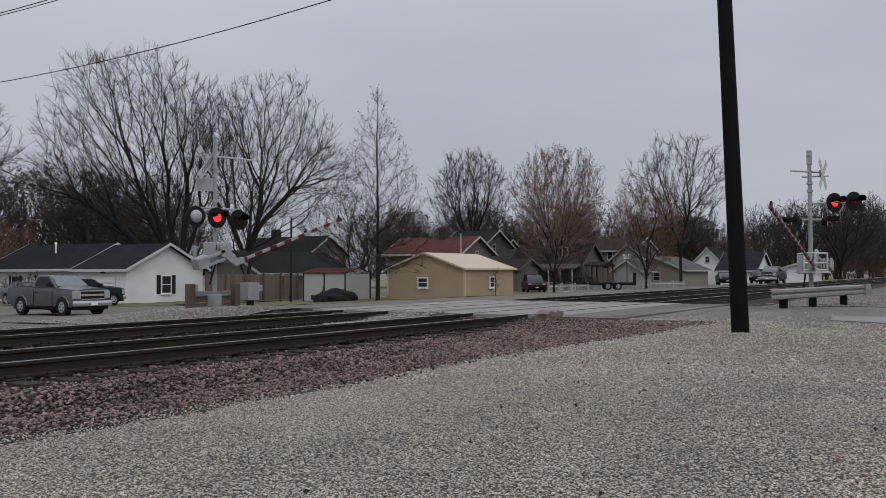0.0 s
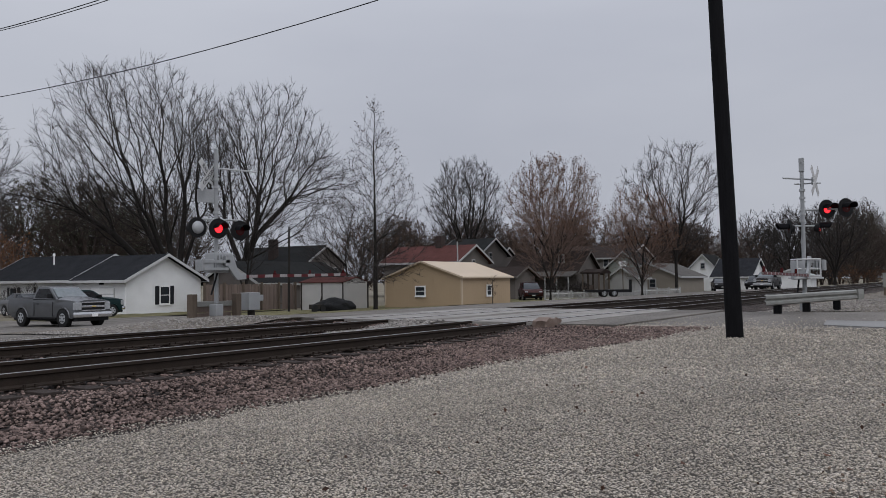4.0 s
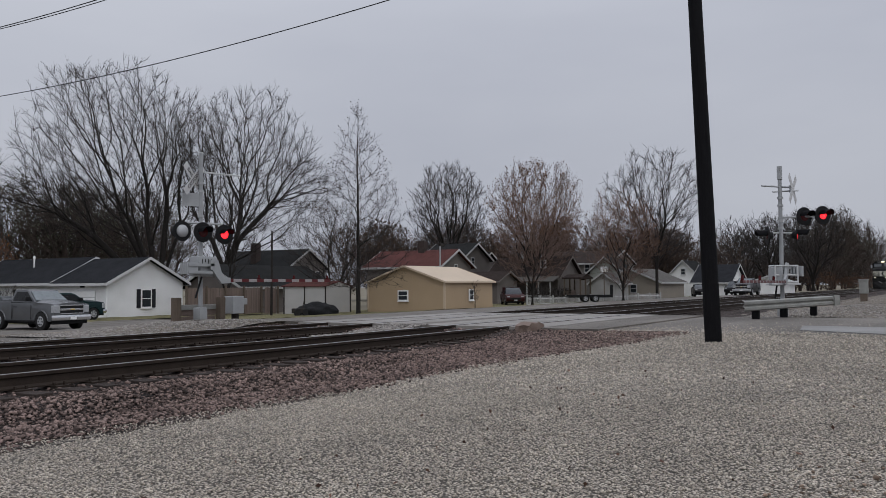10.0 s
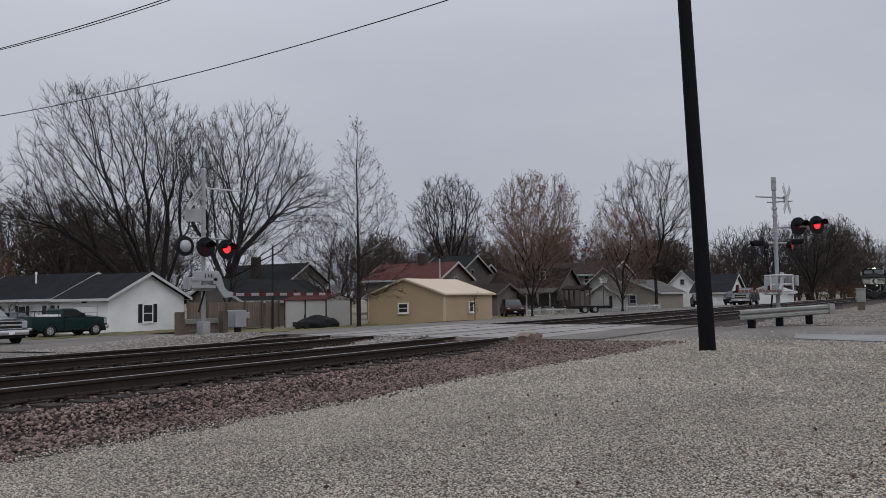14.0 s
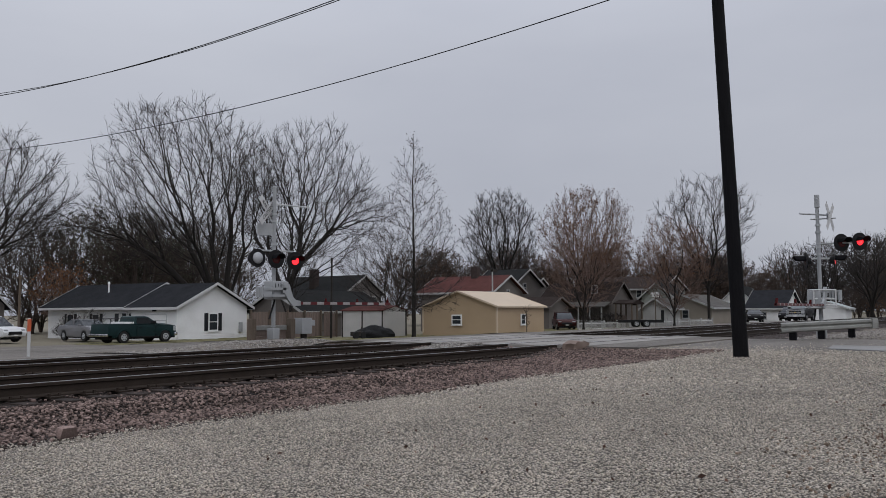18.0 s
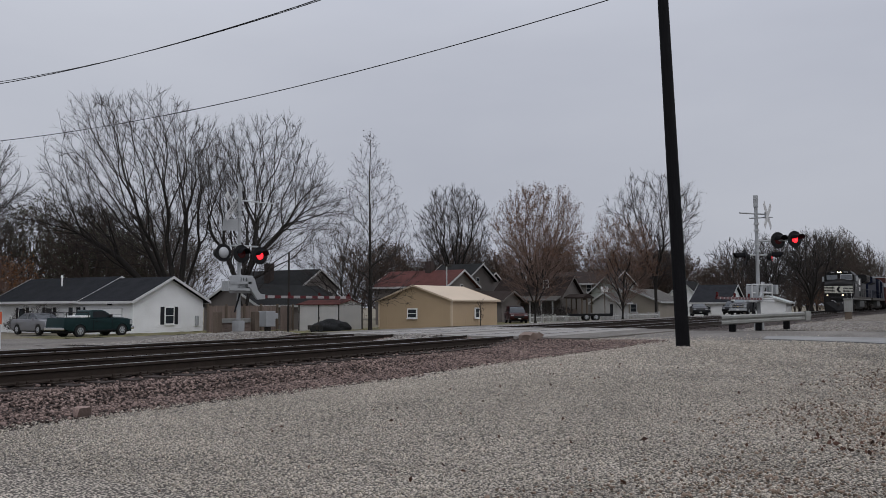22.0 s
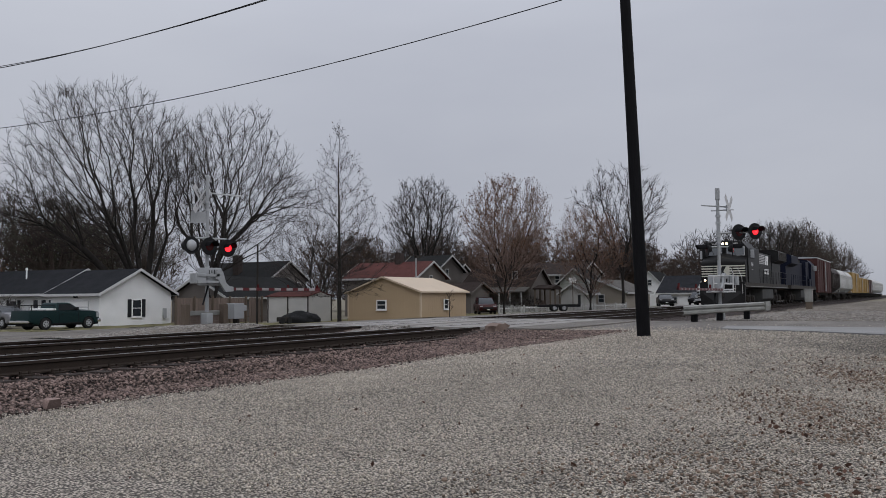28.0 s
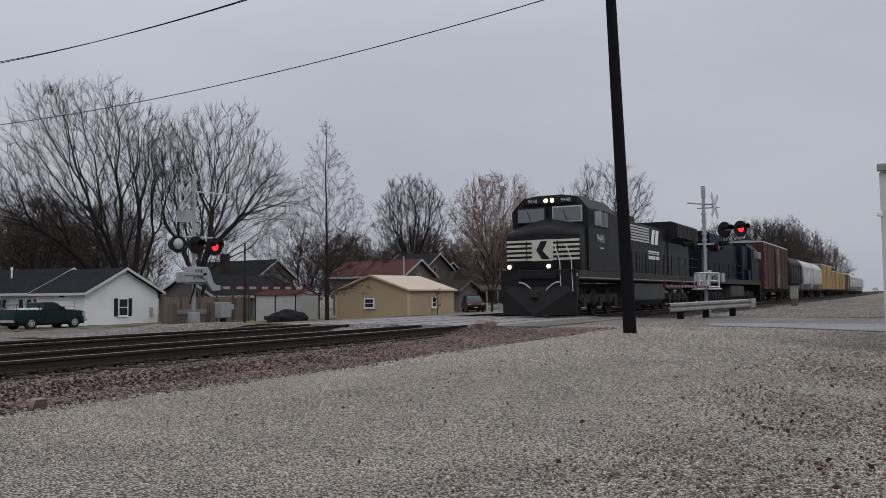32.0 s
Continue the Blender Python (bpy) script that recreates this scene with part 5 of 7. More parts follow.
# ---- houses beyond the tracks ----
simple_house("red-roofed house behind the tan shed", 49.5, 55.5, 43.4, 51.8, -0.4, 3.55, 5.05, "y", M_BROWNSIDE, M_REDROOF, (((52.5, 43.38, 3.4), 0.6, 0.7, "y"),), chimney=(52.3, 47.0, 6.1))
simple_house("grey-brown two-storey house with white trim", 64.2, 70.9, 49.5, 54.5, -0.4, 4.7, 6.45, "y", M_BROWNSIDE, M_GREYROOF, (((66.8, 49.48, 4.4), 0.8, 1.1, "y"), ((69.3, 49.48, 2.2), 0.8, 1.2, "y")))
simple_house("low brown wing with a white-framed window", 70.4, 75.0, 50.5, 58.0, -0.4, 4.3, 5.6, "y", M_BROWNSIDE, M_GREYROOF, (((72.0, 50.48, 3.4), 0.8, 1.2, "y"), ((73.6, 50.48, 3.4), 0.5, 1.2, "y")))
simple_house("dark brown house with grey roof and white verge", 41.8, 47.4, 55.3, 64.0, -0.4, 3.5, 5.15, "y", M_BROWNSIDE, M_GREYROOF, (((43.3, 55.28, 2.9), 0.7, 0.9, "y"), ((44.6, 55.28, 2.7), 0.8, 1.0, "y"), ((46.2, 55.28, 2.7), 0.8, 1.0, "y")), chimney=(42.6, 60.0, 5.9))
simple_house("grey-roofed garage behind the board fence", 28.0, 38.5, 47.6, 53.5, -0.4, 1.75, 3.3, "x", M_BROWNSIDE, M_GREYROOF)
simple_house("beige low house behind the picket fence", 76.0, 86.0, 30.6, 37.5, -0.4, 1.95, 3.4, "x", M_BEIGE, M_PALEROOF, (((75.98, 33.6, 1.2), 0.9, 1.1, "x"), ((75.98, 36.4, 1.2), 0.9, 1.1, "x")))
simple_house("white cottage with a dark roof", 92.0, 101.0, 26.5, 31.0, -0.4, 1.9, 4.1, "y", M_SIDING, M_SHINGLE, (((91.98, 29.0, 0.9), 0.9, 1.0, "x"),))
simple_house("pale grey two-storey house among the trees", 83.0, 92.0, 39.0, 49.0, -0.4, 4.4, 6.0, "y", M_BEIGEGREY, M_BROWNROOF, tuple(((82.98, 40.4 + 1.5 * k, 3.75), 0.8, 1.1, "x") for k in range(4)))
simple_house("pale shed with a dull metal roof", 97.0, 101.0, 20.2, 25.0, -0.2, 1.8, 2.6, "x", M_SIDING, mat("dull_metal_roof", (0.3, 0.33, 0.32), 0.6, var=0.15, scale=1, fine=20, bump=0.02))
simple_house("grey gabled house beyond the white car", 11.5, 16.2, 69.0, 80.0, -0.4, 2.3, 4.6, "y", M_BROWNSIDE, M_SHINGLE, (((13.8, 68.98, 1.0), 0.8, 1.2, "y"),))
simple_house("small white gabled house among the trees", 100.0, 107.0, 32.6, 36.4, -0.4, 3.0, 4.9, "x", M_SIDING, M_GREYROOF, (((99.98, 34.5, 3.4), 0.7, 0.9, "x"),))
porch_house = simple_house("brown house with a dark brown roof and pale porch", 66.0, 72.5, 38.6, 47.0, -0.4, 2.5, 4.7, "y", M_BROWNSIDE, M_BROWNROOF, trim=M_BROWNSIDE)

dorm = part("dormer", prism(B(), [(40.2, 3.4), (41.6, 3.4), (41.6, 4.4), (40.9, 4.85), (40.2, 4.4)], 67.4, 69.4, "x"), M_BROWNROOF, porch_house, "small gabled dormer")
window(dorm, (67.38, 40.9, 4.0), 0.6, 0.8, "x", frame_mat=M_TRIMGREY)
for k in range(7):
    part("porch_post", box(B(), -0.06, 0.06, -0.06, 0.06, -0.3, 2.0), M_TRIMGREY, porch_house, "", (64.4, 38.8 + 1.35 * k, 0))
    if k < 6:
        part("porch_rail", box(B(), 64.37, 64.43, 38.86 + 1.35 * k, 40.09 + 1.35 * k, 0.55, 0.62), M_TRIMGREY, porch_house)
part("porch_roof", prism(B(), [(64.2, 2.0), (66.0, 2.5), (66.0, 2.62), (64.2, 2.12)], 38.4, 47.2, "y"), M_PALEROOF, porch_house, "shallow pale porch roof")
part("vent_pipe", tube(B(), (68.6, 44.0, 3.8), (68.6, 44.0, 5.2), 0.12, None, 10), M_TRIMGREY, porch_house, "white vent pipe")
simple_house("low brown garage behind the red car", 58.5, 63.0, 42.0, 47.5, -0.4, 2.1, 3.0, "y", M_BROWNSIDE, M_BROWNROOF, (((58.48, 44.6, 0.9), 2.6, 1.6, "x"),), trim=M_BROWNSIDE)
simple_house("pale green-grey gabled house behind the deck", 80.5, 85.0, 36.6, 40.6, -0.4, 3.3, 5.0, "x", mat("pale_green_boards", (0.3, 0.32, 0.29), 0.7, var=0.12, scale=1, fine=30, bump=0.05), M_GREYROOF, (((80.48, 38.5, 3.0), 0.8, 1.0, "x"),))
bird = thing("bird_house", "white bird house on a slim pole", "bird house", pose(66.0, 33.4, -0.3))
part("pole", tube(B(), (0, 0, 0), (0, 0, 3.3), 0.05, None, 8), M_POST, bird)
part("box", box(B(), -0.3, 0.3, -0.3, 0.3, 3.3, 3.6, 0.02), M_WHITE, bird)
part("roof", prism(B(), [(-0.36, 3.6), (0.36, 3.6), (0.0, 3.85)], -0.36, 0.36, "y"), M_TRIMGREY, bird)
carport = thing("carport", "open brown timber carport with a flat roof", "carport", pose(66.6, 36.6, -0.2))
for x in (-1.4, 0.0, 1.4):
    for y in (-0.9, 0.9):
        part("post", box(B(), -0.07, 0.07, -0.07, 0.07, 0, 2.5), M_POST, carport, "", (x, y, 0))
part("roof", prism(B(), [(-1.6, 2.5), (1.6, 2.5), (1.6, 2.65), (0.0, 3.0), (-1.6, 2.65)], -1.1, 1.1, "y"), M_BROWNROOF, carport)
part("side_boards", box(B(), -1.4, 1.4, 0.86, 0.92, 0.1, 1.3), M_WOOD, carport, "low board screen")
simple_house("pale garage with a grey roof behind the trailer", 70.2, 74.2, 33.6, 36.4, -0.3, 1.95, 2.9, "x", mat("dull_white_boards", (0.38, 0.375, 0.36), 0.7, var=0.15, scale=1, fine=30, bump=0.05), M_PALEROOF)

# white storage shed with a red-brown roof
store = thing("storage_shed", "small pale storage shed with red-brown roof", "shed", pose(0, 0, 0))
shell(store, 27.8, 30.6, 39.4, 43.3, -0.4, 1.68, 2.0, "y", mat("pale_panel", (0.44, 0.43, 0.41), 0.7, var=0.12, scale=1, fine=30, bump=0.05), "pale panel wall")
gable_roof(store, 27.8, 30.6, 39.4, 43.3, 1.68, 2.0, "y", M_REDROOF, 0.1, 0.06)
for yy in (39.42, 41.3, 43.2):
    part("frame_post", box(B(), 27.75, 27.8, yy - 0.04, yy + 0.04, -0.3, 1.7), M_GRIME, store)
part("frame_post", box(B(), 30.5, 30.62, 39.36, 39.4, -0.3, 1.7), M_GRIME, store)

# board fence
fence = thing("board_fence", "weathered brown board fence with posts", "fence", pose(0, 0, 0))
fr = random.Random(4)
for k in range(64):
    x = 20.6 + 0.135 * k
    if 7.0 < 0.135 * k < 7.3:
        continue
    part("board", box(B(), -0.06, 0.06, -0.012, 0.012, -0.35, 1.62 + fr.uniform(-0.03, 0.03)), M_WOOD, fence, "", pose(x, 45.2 + fr.uniform(-0.01, 0.01), 0, 0, fr.uniform(-0.6, 0.6), 0))
for k in range(6):
    part("post", box(B(), -0.06, 0.06, -0.06, 0.06, -0.5, 1.75), M_POST, fence, "", (20.5 + 1.75 * k, 45.1, 0))
for z in (0.15, 1.35):
    part("rail", box(B(), 20.5, 29.3, 45.22, 45.27, z, z + 0.09), M_POST, fence)

# picket fence
picket = thing("picket_fence", "white picket fence along the far gardens", "fence", pose(0, 0, 0))
pa, pb = Vector((52.2, 35.7, -0.2)), Vector((65.7, 27.4, -0.02))
pd = pb - pa
picket_me = bpy.data.meshes.new("picket")
b = prism(B(), [(-0.035, -0.3), (0.035, -0.3), (0.035, 0.72), (0, 0.8), (-0.035, 0.72)], -0.012, 0.012, "y")
b.to_mesh(picket_me)
picket_me.materials.append(M_TRIMGREY)
for k in range(160):
    o = new("picket", picket_me)
    o.parent = picket
    o.matrix_basis = Matrix.Translation(pa + pd * (k / 159))
for dz in (0.1, 0.6):
    part("rail", tube(B(), pa + Vector((0, 0.03, dz)), pb + Vector((0, 0.03, dz)), 0.04, None, 4), M_WHITE, picket)
for k in range(12):
    p = pa + pd * (k / 11)
    part("post", box(B(), -0.06, 0.06, -0.06, 0.06, -0.3, 0.88), M_TRIMGREY, picket, "", p)

# small poles, boxes and barrier round the signal
pole2 = thing("utility_pole", "slim wooden service pole by the storage shed", "utility pole", pose(23.2, 40.2, -0.3))
part("pole", tube(B(), (0, 0, 0), (0.05, 0, 5.6), 0.085, 0.06, 10), M_BARK, pole2, smooth=True)
pole3 = thing("utility_pole", "slim grey pole beside the red roof", "utility pole", pose(46.5, 41.5, -0.3))
part("pole", tube(B(), (0, 0, 0), (0, 0, 5.6), 0.08, 0.06, 10), M_SILVER, pole3, smooth=True)
part("lamp_head", box(B(), -0.1, 0.7, -0.12, 0.12, 5.5, 5.75, 0.03), M_GRIME, pole3)
pole4 = thing("utility_pole", "distant wooden pole with a short crossarm", "utility pole", pose(13.0, 61.0, -0.4))
part("pole", tube(B(), (0, 0, 0), (0, 0, 4.8), 0.1, 0.08, 10), M_POST, pole4, smooth=True)
part("crossarm", box(B(), -0.5, 0.5, -0.05, 0.05, 4.55, 4.65), M_POST, pole4)

barrier = thing("timber_barrier", "weathered timber barrier with stout posts", "barrier", pose(0, 0, 0))
for x, y in ((-0.72, 22.1), (1.08, 22.1)):
    part("post", box(B(), -0.11, 0.11, -0.11, 0.11, -0.4, 0.58, 0.02), M_POST, barrier, "", (x, y, float(lie(x, y)) + 0.18))
for z in (0.66, 0.88):
    part("plank", box(B(), -0.62, 0.98, 22.24, 22.3, z - 0.1, z + 0.1, 0.01), M_WOOD, barrier)
part("plank", box(B(), -0.72, 1.08, 22.18, 22.22, 0.96, 1.12, 0.01), M_GUARD, barrier, "grey metal rail")
cab_ = thing("relay_box", "grey metal relay box on a short post", "cabinet", pose(1.72, 22.1, float(lie(1.72, 22.1)) - 0.02))
part("post", tube(B(), (0, 0, 0), (0, 0, 0.4), 0.12, None, 10), M_GRIME, cab_)
part("box", box(B(), -0.3, 0.2, -0.2, 0.2, 0.3, 0.86, 0.02), M_ALU, cab_)
part("hood", box(B(), 0.2, 0.48, -0.08, 0.1, 0.58, 0.78, 0.02), M_ALU, cab_)
meter = thing("utility_cabinet", "grey utility cabinet beside the white house", "cabinet", pose(23.7, 47.6, -0.3))
part("body", box(B(), -0.35, 0.35, -0.25, 0.25, 0, 1.2, 0.03), M_SILVER, meter)
mpost = thing("marker_post", "white marker post with an orange band", "marker post", pose(-7.35, 23.75, 0.2))
part("post", box(B(), -0.04, 0.04, -0.02, 0.02, 0, 1.22, 0.008), M_SIGNGREY, mpost)
part("band", box(B(), -0.043, 0.043, -0.024, 0.024, 0.86, 1.2), M_ORANGE, mpost, "orange reflective band")
sidebox = thing("track_cabinet", "silver trackside cabinet on the verge", "cabinet", pose(39.6, 6.9, 0.5))
part("body", box(B(), -0.24, 0.24, -0.24, 0.24, 0.5, 1.3, 0.03), M_GUARD, sidebox)
part("cap", box(B(), -0.28, 0.28, -0.28, 0.28, 1.3, 1.37, 0.02), M_GUARD, sidebox)
part("plinth", box(B(), -0.2, 0.2, -0.2, 0.2, -0.2, 0.5, 0.02), M_POST, sidebox)
b = B()
bmesh.ops.create_icosphere(b, subdivisions=4, radius=1.0)
for v in b.verts:
    n_ = noise.noise(v.co * 2.3) * 0.16 + noise.noise(v.co * 6) * 0.05
    v.co *= 1 + n_
    v.co = Vector((v.co.x * 1.95, v.co.y * 1.0, max(-0.05, v.co.z) * 0.78))
tagged(part("covered_heap", b, M_TARP, None, loc=(25.4, 38.2, -0.15), smooth=True), "low heap under a black tarpaulin", "tarpaulin heap")
junk = thing("old_machinery", "small dark rusty machinery beside the heap", "machinery", pose(22.9, 37.6, -0.2))
part("frame", box(B(), -0.5, 0.4, -0.2, 0.2, 0.2, 0.5, 0.03), M_GRIME, junk)
for x in (-0.4, 0.35):
    part("wheel", tube(B(), (x, -0.25, 0.25), (x, -0.15, 0.25), 0.25, None, 14), M_TYRE, junk)
part("handle", tube(B(), (0.3, 0, 0.5), (0.5, 0, 1.0), 0.03, None, 6), M_GRIME, junk)


def bush(label, x, y, r, h, seed):
    t = thing("bush", label, "bush", pose(x, y, float(lie(x, y)) - 0.02))
    g = np.random.default_rng(seed)
    P, par = branch_out(seed, in_blobs(g, 160, [(0, 0, h * 0.55, r, r, h * 0.45)]), fan(6, r * 0.5, 0.05, h * 0.4, seed), 0.18)
    P, rad, kids = thicken(P, par, 0.05, 0.006)
    tw, _ = twigs_of(P, par, rad, kids, g, 0.03, 2.5, 0.35, 0.005)
    q = np.where(par >= 0)[0]
    segs = [np.concatenate(z) for z in zip((P[par[q]], P[q], rad[par[q]], rad[q]), tw)]
    o = new("twigs", fast_mesh("twigs", *tube_arr(*segs, 3), M_TWIG))
    o.parent = t
    return t


bush("bare twiggy shrub in front of the house", 15.6, 57.0, 1.8, 2.0, 71)
bush("dark leafless hedge in front of the porch", 63.2, 39.4, 1.6, 2.0, 73)
bush("dark leafless hedge in front of the porch", 65.0, 37.9, 1.3, 1.7, 74)
bush("low bare shrub by the house wall", 16.2, 60.5, 0.8, 1.0, 72)

# white building by the lot
M_WALLGREY = mat("dulled_white_siding", (0.5, 0.5, 0.495), 0.6, var=0.12, scale=0.9, fine=40, bump=0.05)
wb = thing("white_building", "white-sided building corner beside the gravel lot", "building", pose(0, 0, 0))
part("wall", box(B(), -6.6, -1.6, -9.0, 0.6, 0.2, 3.35), M_WALLGREY, wb, "white side wall")
part("corner_trim", box(B(), -6.63, -6.5, 0.5, 0.63, 0.2, 3.35), M_WALLGREY, wb)
part("roof", box(B(), -6.62, -1.58, -9.02, 0.62, 3.35, 3.5, 0.02), M_WHITE, wb)
part("gutter", box(B(), -6.7, -6.62, -9.0, 0.66, 3.37, 3.49, 0.02), M_GUARD, wb, "dark gutter")
part("wall_lamp", box(B(), -6.69, -6.62, 0.6, 0.68, 2.66, 2.73, 0.02), M_LAMPWHITE, wb, "small white wall lamp")
part("footing", box(B(), -6.65, -1.55, -9.05, 0.65, 0.1, 0.5), M_CONC, wb)


# ---- vehicles ----
def wheel(parent, x, y, r, w):
    sy = 1 if y > 0 else -1
    t = part("wheel", tube(B(), (x, y - sy * w / 2, r), (x, y + sy * w / 2, r), r * 0.6, None, 20), M_GRIME, parent)
    b = tube(B(), (x, y - w / 2, r), (x, y + w / 2, r), r, None, 28)
    part("tyre", soften(b, 0.03, 2, 60), M_TYRE, t, "", smooth=True)
    b = tube(B(), (x, y + sy * (w / 2 - 0.02), r), (x, y + sy * (w / 2 + 0.008), r), r * 0.62, r * 0.55, 24)
    part("rim", b, M_SILVER, t, "silver wheel rim")
    for k in range(6):
        a = k * math.pi / 3
        part("spoke_hole", tube(B(), (x + r * 0.37 * math.cos(a), y + sy * (w / 2 + 0.004), r + r * 0.37 * math.sin(a)), (x + r * 0.37 * math.cos(a), y + sy * (w / 2 + 0.012), r + r * 0.37 * math.sin(a)), r * 0.12, None, 8), M_SIGNBLACK, t)
    return t


def arc(cx, r, a0, a1, n=9):
    return [(cx + r * math.cos(radians(a0 + (a1 - a0) * i / n)), max(0.0, 0.38 + r * math.sin(radians(a0 + (a1 - a0) * i / n)))) for i in range(n + 1)]


def pickup(label, paint, m, chrome=True, old=False):
    """A regular-cab pickup, nose along +x, its middle over the origin."""
    p = thing("pickup_truck", label, "pickup truck", m)
    fa, ra = 1.82, -1.6
    low = 0.42
    side = [(2.66, 0.5), (2.76, 0.7), (2.76, 1.1), (2.68, 1.2), (2.3, 1.25), (1.2, 1.3), (-0.74, 1.27), (-0.76, 1.33), (-2.8, 1.35), (-2.86, 0.6), (-2.5, 0.52)]
    bot = arc(ra, 0.5, 180, 0) + [(ra + 0.52, low), (fa - 0.52, low)] + arc(fa, 0.5, 180, 0)
    b = prism(B(), side + [(-2.5, low)] + [(x, max(low - 0.02, z)) for x, z in bot] + [(2.5, low)], -0.96, 0.96, "y")
    for v in b.verts:
        if v.co.z > 1.15:
            v.co.y *= 0.955
        elif v.co.z < 0.5:
            v.co.y *= 0.97
        if v.co.x > 2.6:
            v.co.y *= 0.96
    part("body", soften(b, 0.05, 3, 35), paint, p, "", smooth=True)
    # domed hood with a raised middle
    b, rows = B(), []
    for i in range(9):
        u = i / 8
        x = 1.12 + 1.6 * u
        half = 0.92 - 0.05 * u
        rows.append([])
        for j in range(13):
            w = -1 + j / 6
            z = 1.41 - 0.1 * u - 0.06 * u ** 4 - 0.1 * abs(w) ** 3 + 0.03 * (abs(w) < 0.55) * (1 - 0.4 * u)
            rows[-1].append(b.verts.new((x, half * w, z)))
    low_rows = [[b.verts.new((v.co.x, v.co.y, 1.14)) for v in r] for r in rows]
    for i in range(8):
        for j in range(12):
            b.faces.new((rows[i][j], rows[i + 1][j], rows[i + 1][j + 1], rows[i][j + 1]))
        for j in (0, 12):
            b.faces.new((rows[i][j], rows[i + 1][j], low_rows[i + 1][j], low_rows[i][j]))
    for i in (0, 8):
        for j in range(12):
            b.faces.new((rows[i][j], rows[i][j + 1], low_rows[i][j + 1], low_rows[i][j]))
    for v in [v for v in b.verts if not v.link_faces]:
        b.verts.remove(v)
    bmesh.ops.recalc_face_normals(b, faces=b.faces[:])
    part("bonnet", b, paint, p, "domed bonnet", smooth=True)
    b = prism(B(), [(1.25, 1.3), (0.5, 1.83), (0.28, 1.89), (-0.5, 1.9), (-0.64, 1.84), (-0.76, 1.3)], -0.9, 0.9, "y")
    for v in b.verts:
        if v.co.z > 1.6:
            v.co.y *= 0.82
    cab = part("cab", soften(b, 0.05, 3, 30), paint, p, "", smooth=True)
    for sy in (-1, 1):
        for ax in (fa, ra):
            fl = B()
            for q in range(12):
                a0, a1 = radians(8 + 164 * q / 12), radians(8 + 164 * (q + 1) / 12)
                tube(fl, (ax + 0.53 * math.cos(a0), sy * 0.955, 0.38 + 0.53 * math.sin(a0)), (ax + 0.53 * math.cos(a1), sy * 0.955, 0.38 + 0.53 * math.sin(a1)), 0.038, None, 6)
            part("wheel_arch", fl, paint, p)
    ws = B()
    v = [ws.verts.new(q) for q in ((1.17, -0.8, 1.375), (1.17, 0.8, 1.375), (0.56, 0.67, 1.805), (0.56, -0.67, 1.805))]
    v2 = [ws.verts.new(q.co + Vector((0.02, 0, 0.016))) for q in v]
    for f in ((0, 1, 2, 3), (7, 6, 5, 4), (0, 4, 5, 1), (1, 5, 6, 2), (2, 6, 7, 3), (3, 7, 4, 0)):
        ws.faces.new([(v + v2)[i] for i in f])
    bmesh.ops.recalc_face_normals(ws, faces=ws.faces[:])
    part("windscreen", ws, M_SCREEN, cab, "raked windscreen")
    for sy in (-1, 1):
        b = prism(B(), [(0.98, 1.36), (0.42, 1.79), (-0.42, 1.79), (-0.55, 1.5), (-0.55, 1.36)], -0.012, 0.012, "y")
        for q in b.verts:
            q.co.y += sy * (0.905 - 0.29 * (q.co.z - 1.3))
        part("side_window", b, M_SIDEGLASS, cab, "dark side window")
        part("mirror", box(B(), 0.75, 0.88, sy * 1.0 - 0.13, sy * 1.0 + 0.1, 1.36, 1.56, 0.03), M_SIGNBLACK, p)
        part("door_handle", box(B(), -0.38, -0.2, sy * 0.955 - 0.02, sy * 0.955 + 0.02, 1.06, 1.1), M_SIGNBLACK, p)
        part("door_gap", box(B(), -0.56, -0.545, sy * 0.952 - 0.012, sy * 0.952 + 0.012, 0.5, 1.18), M_SIGNBLACK, p)
        part("door_gap", box(B(), 0.98, 0.995, sy * 0.952 - 0.012, sy * 0.952 + 0.012, 0.5, 1.18), M_SIGNBLACK, p)
        part("side_sill", box(B(), -1.0, 1.25, sy * 0.95 - 0.03, sy * 0.95 + 0.03, 0.4, 0.47, 0.01), M_SIGNBLACK, p)
        part("headlight", box(B(), 2.52, 2.77, sy * 0.76 - 0.17, sy * 0.76 + 0.165, 0.8, 1.16, 0.05), M_LAMPGLASS, p, "clear headlight")
        for ax in (fa, ra):
            wheel(p, ax, sy * 0.86, 0.42, 0.27)
    g = part("grille", box(B(), 2.7, 2.785, -0.6, 0.6, 0.76, 1.17, 0.02), M_SIGNBLACK, p, "black grille with chrome bars")
    for z, h in ((0.76, 0.04), (0.92, 0.09), (1.13, 0.045)):
        part("bar", box(B(), 2.76, 2.81, -0.62, 0.62, z, z + h, 0.01), M_CHROME, g)
    part("badge", box(B(), 2.805, 2.82, -0.11, 0.11, 0.93, 1.0, 0.005), mat("gold_badge", (0.4, 0.28, 0.1), 0.4, var=0.1, bump=0.0), g)
    bp = part("front_bumper", box(B(), 2.6, 2.9, -0.96, 0.96, 0.46, 0.72, 0.07), M_CHROME if chrome else M_SILVER, p, "chrome front bumper", smooth=True)
    part("plate", box(B(), 2.895, 2.91, -0.16, 0.16, 0.5, 0.63), M_WHITE, bp)
    part("air_dam", box(B(), 2.5, 2.74, -0.85, 0.85, 0.3, 0.47, 0.03), M_SIGNBLACK, p)
    part("rear_bumper", box(B(), -2.98, -2.8, -0.95, 0.95, 0.5, 0.68, 0.03), M_CHROME, p)
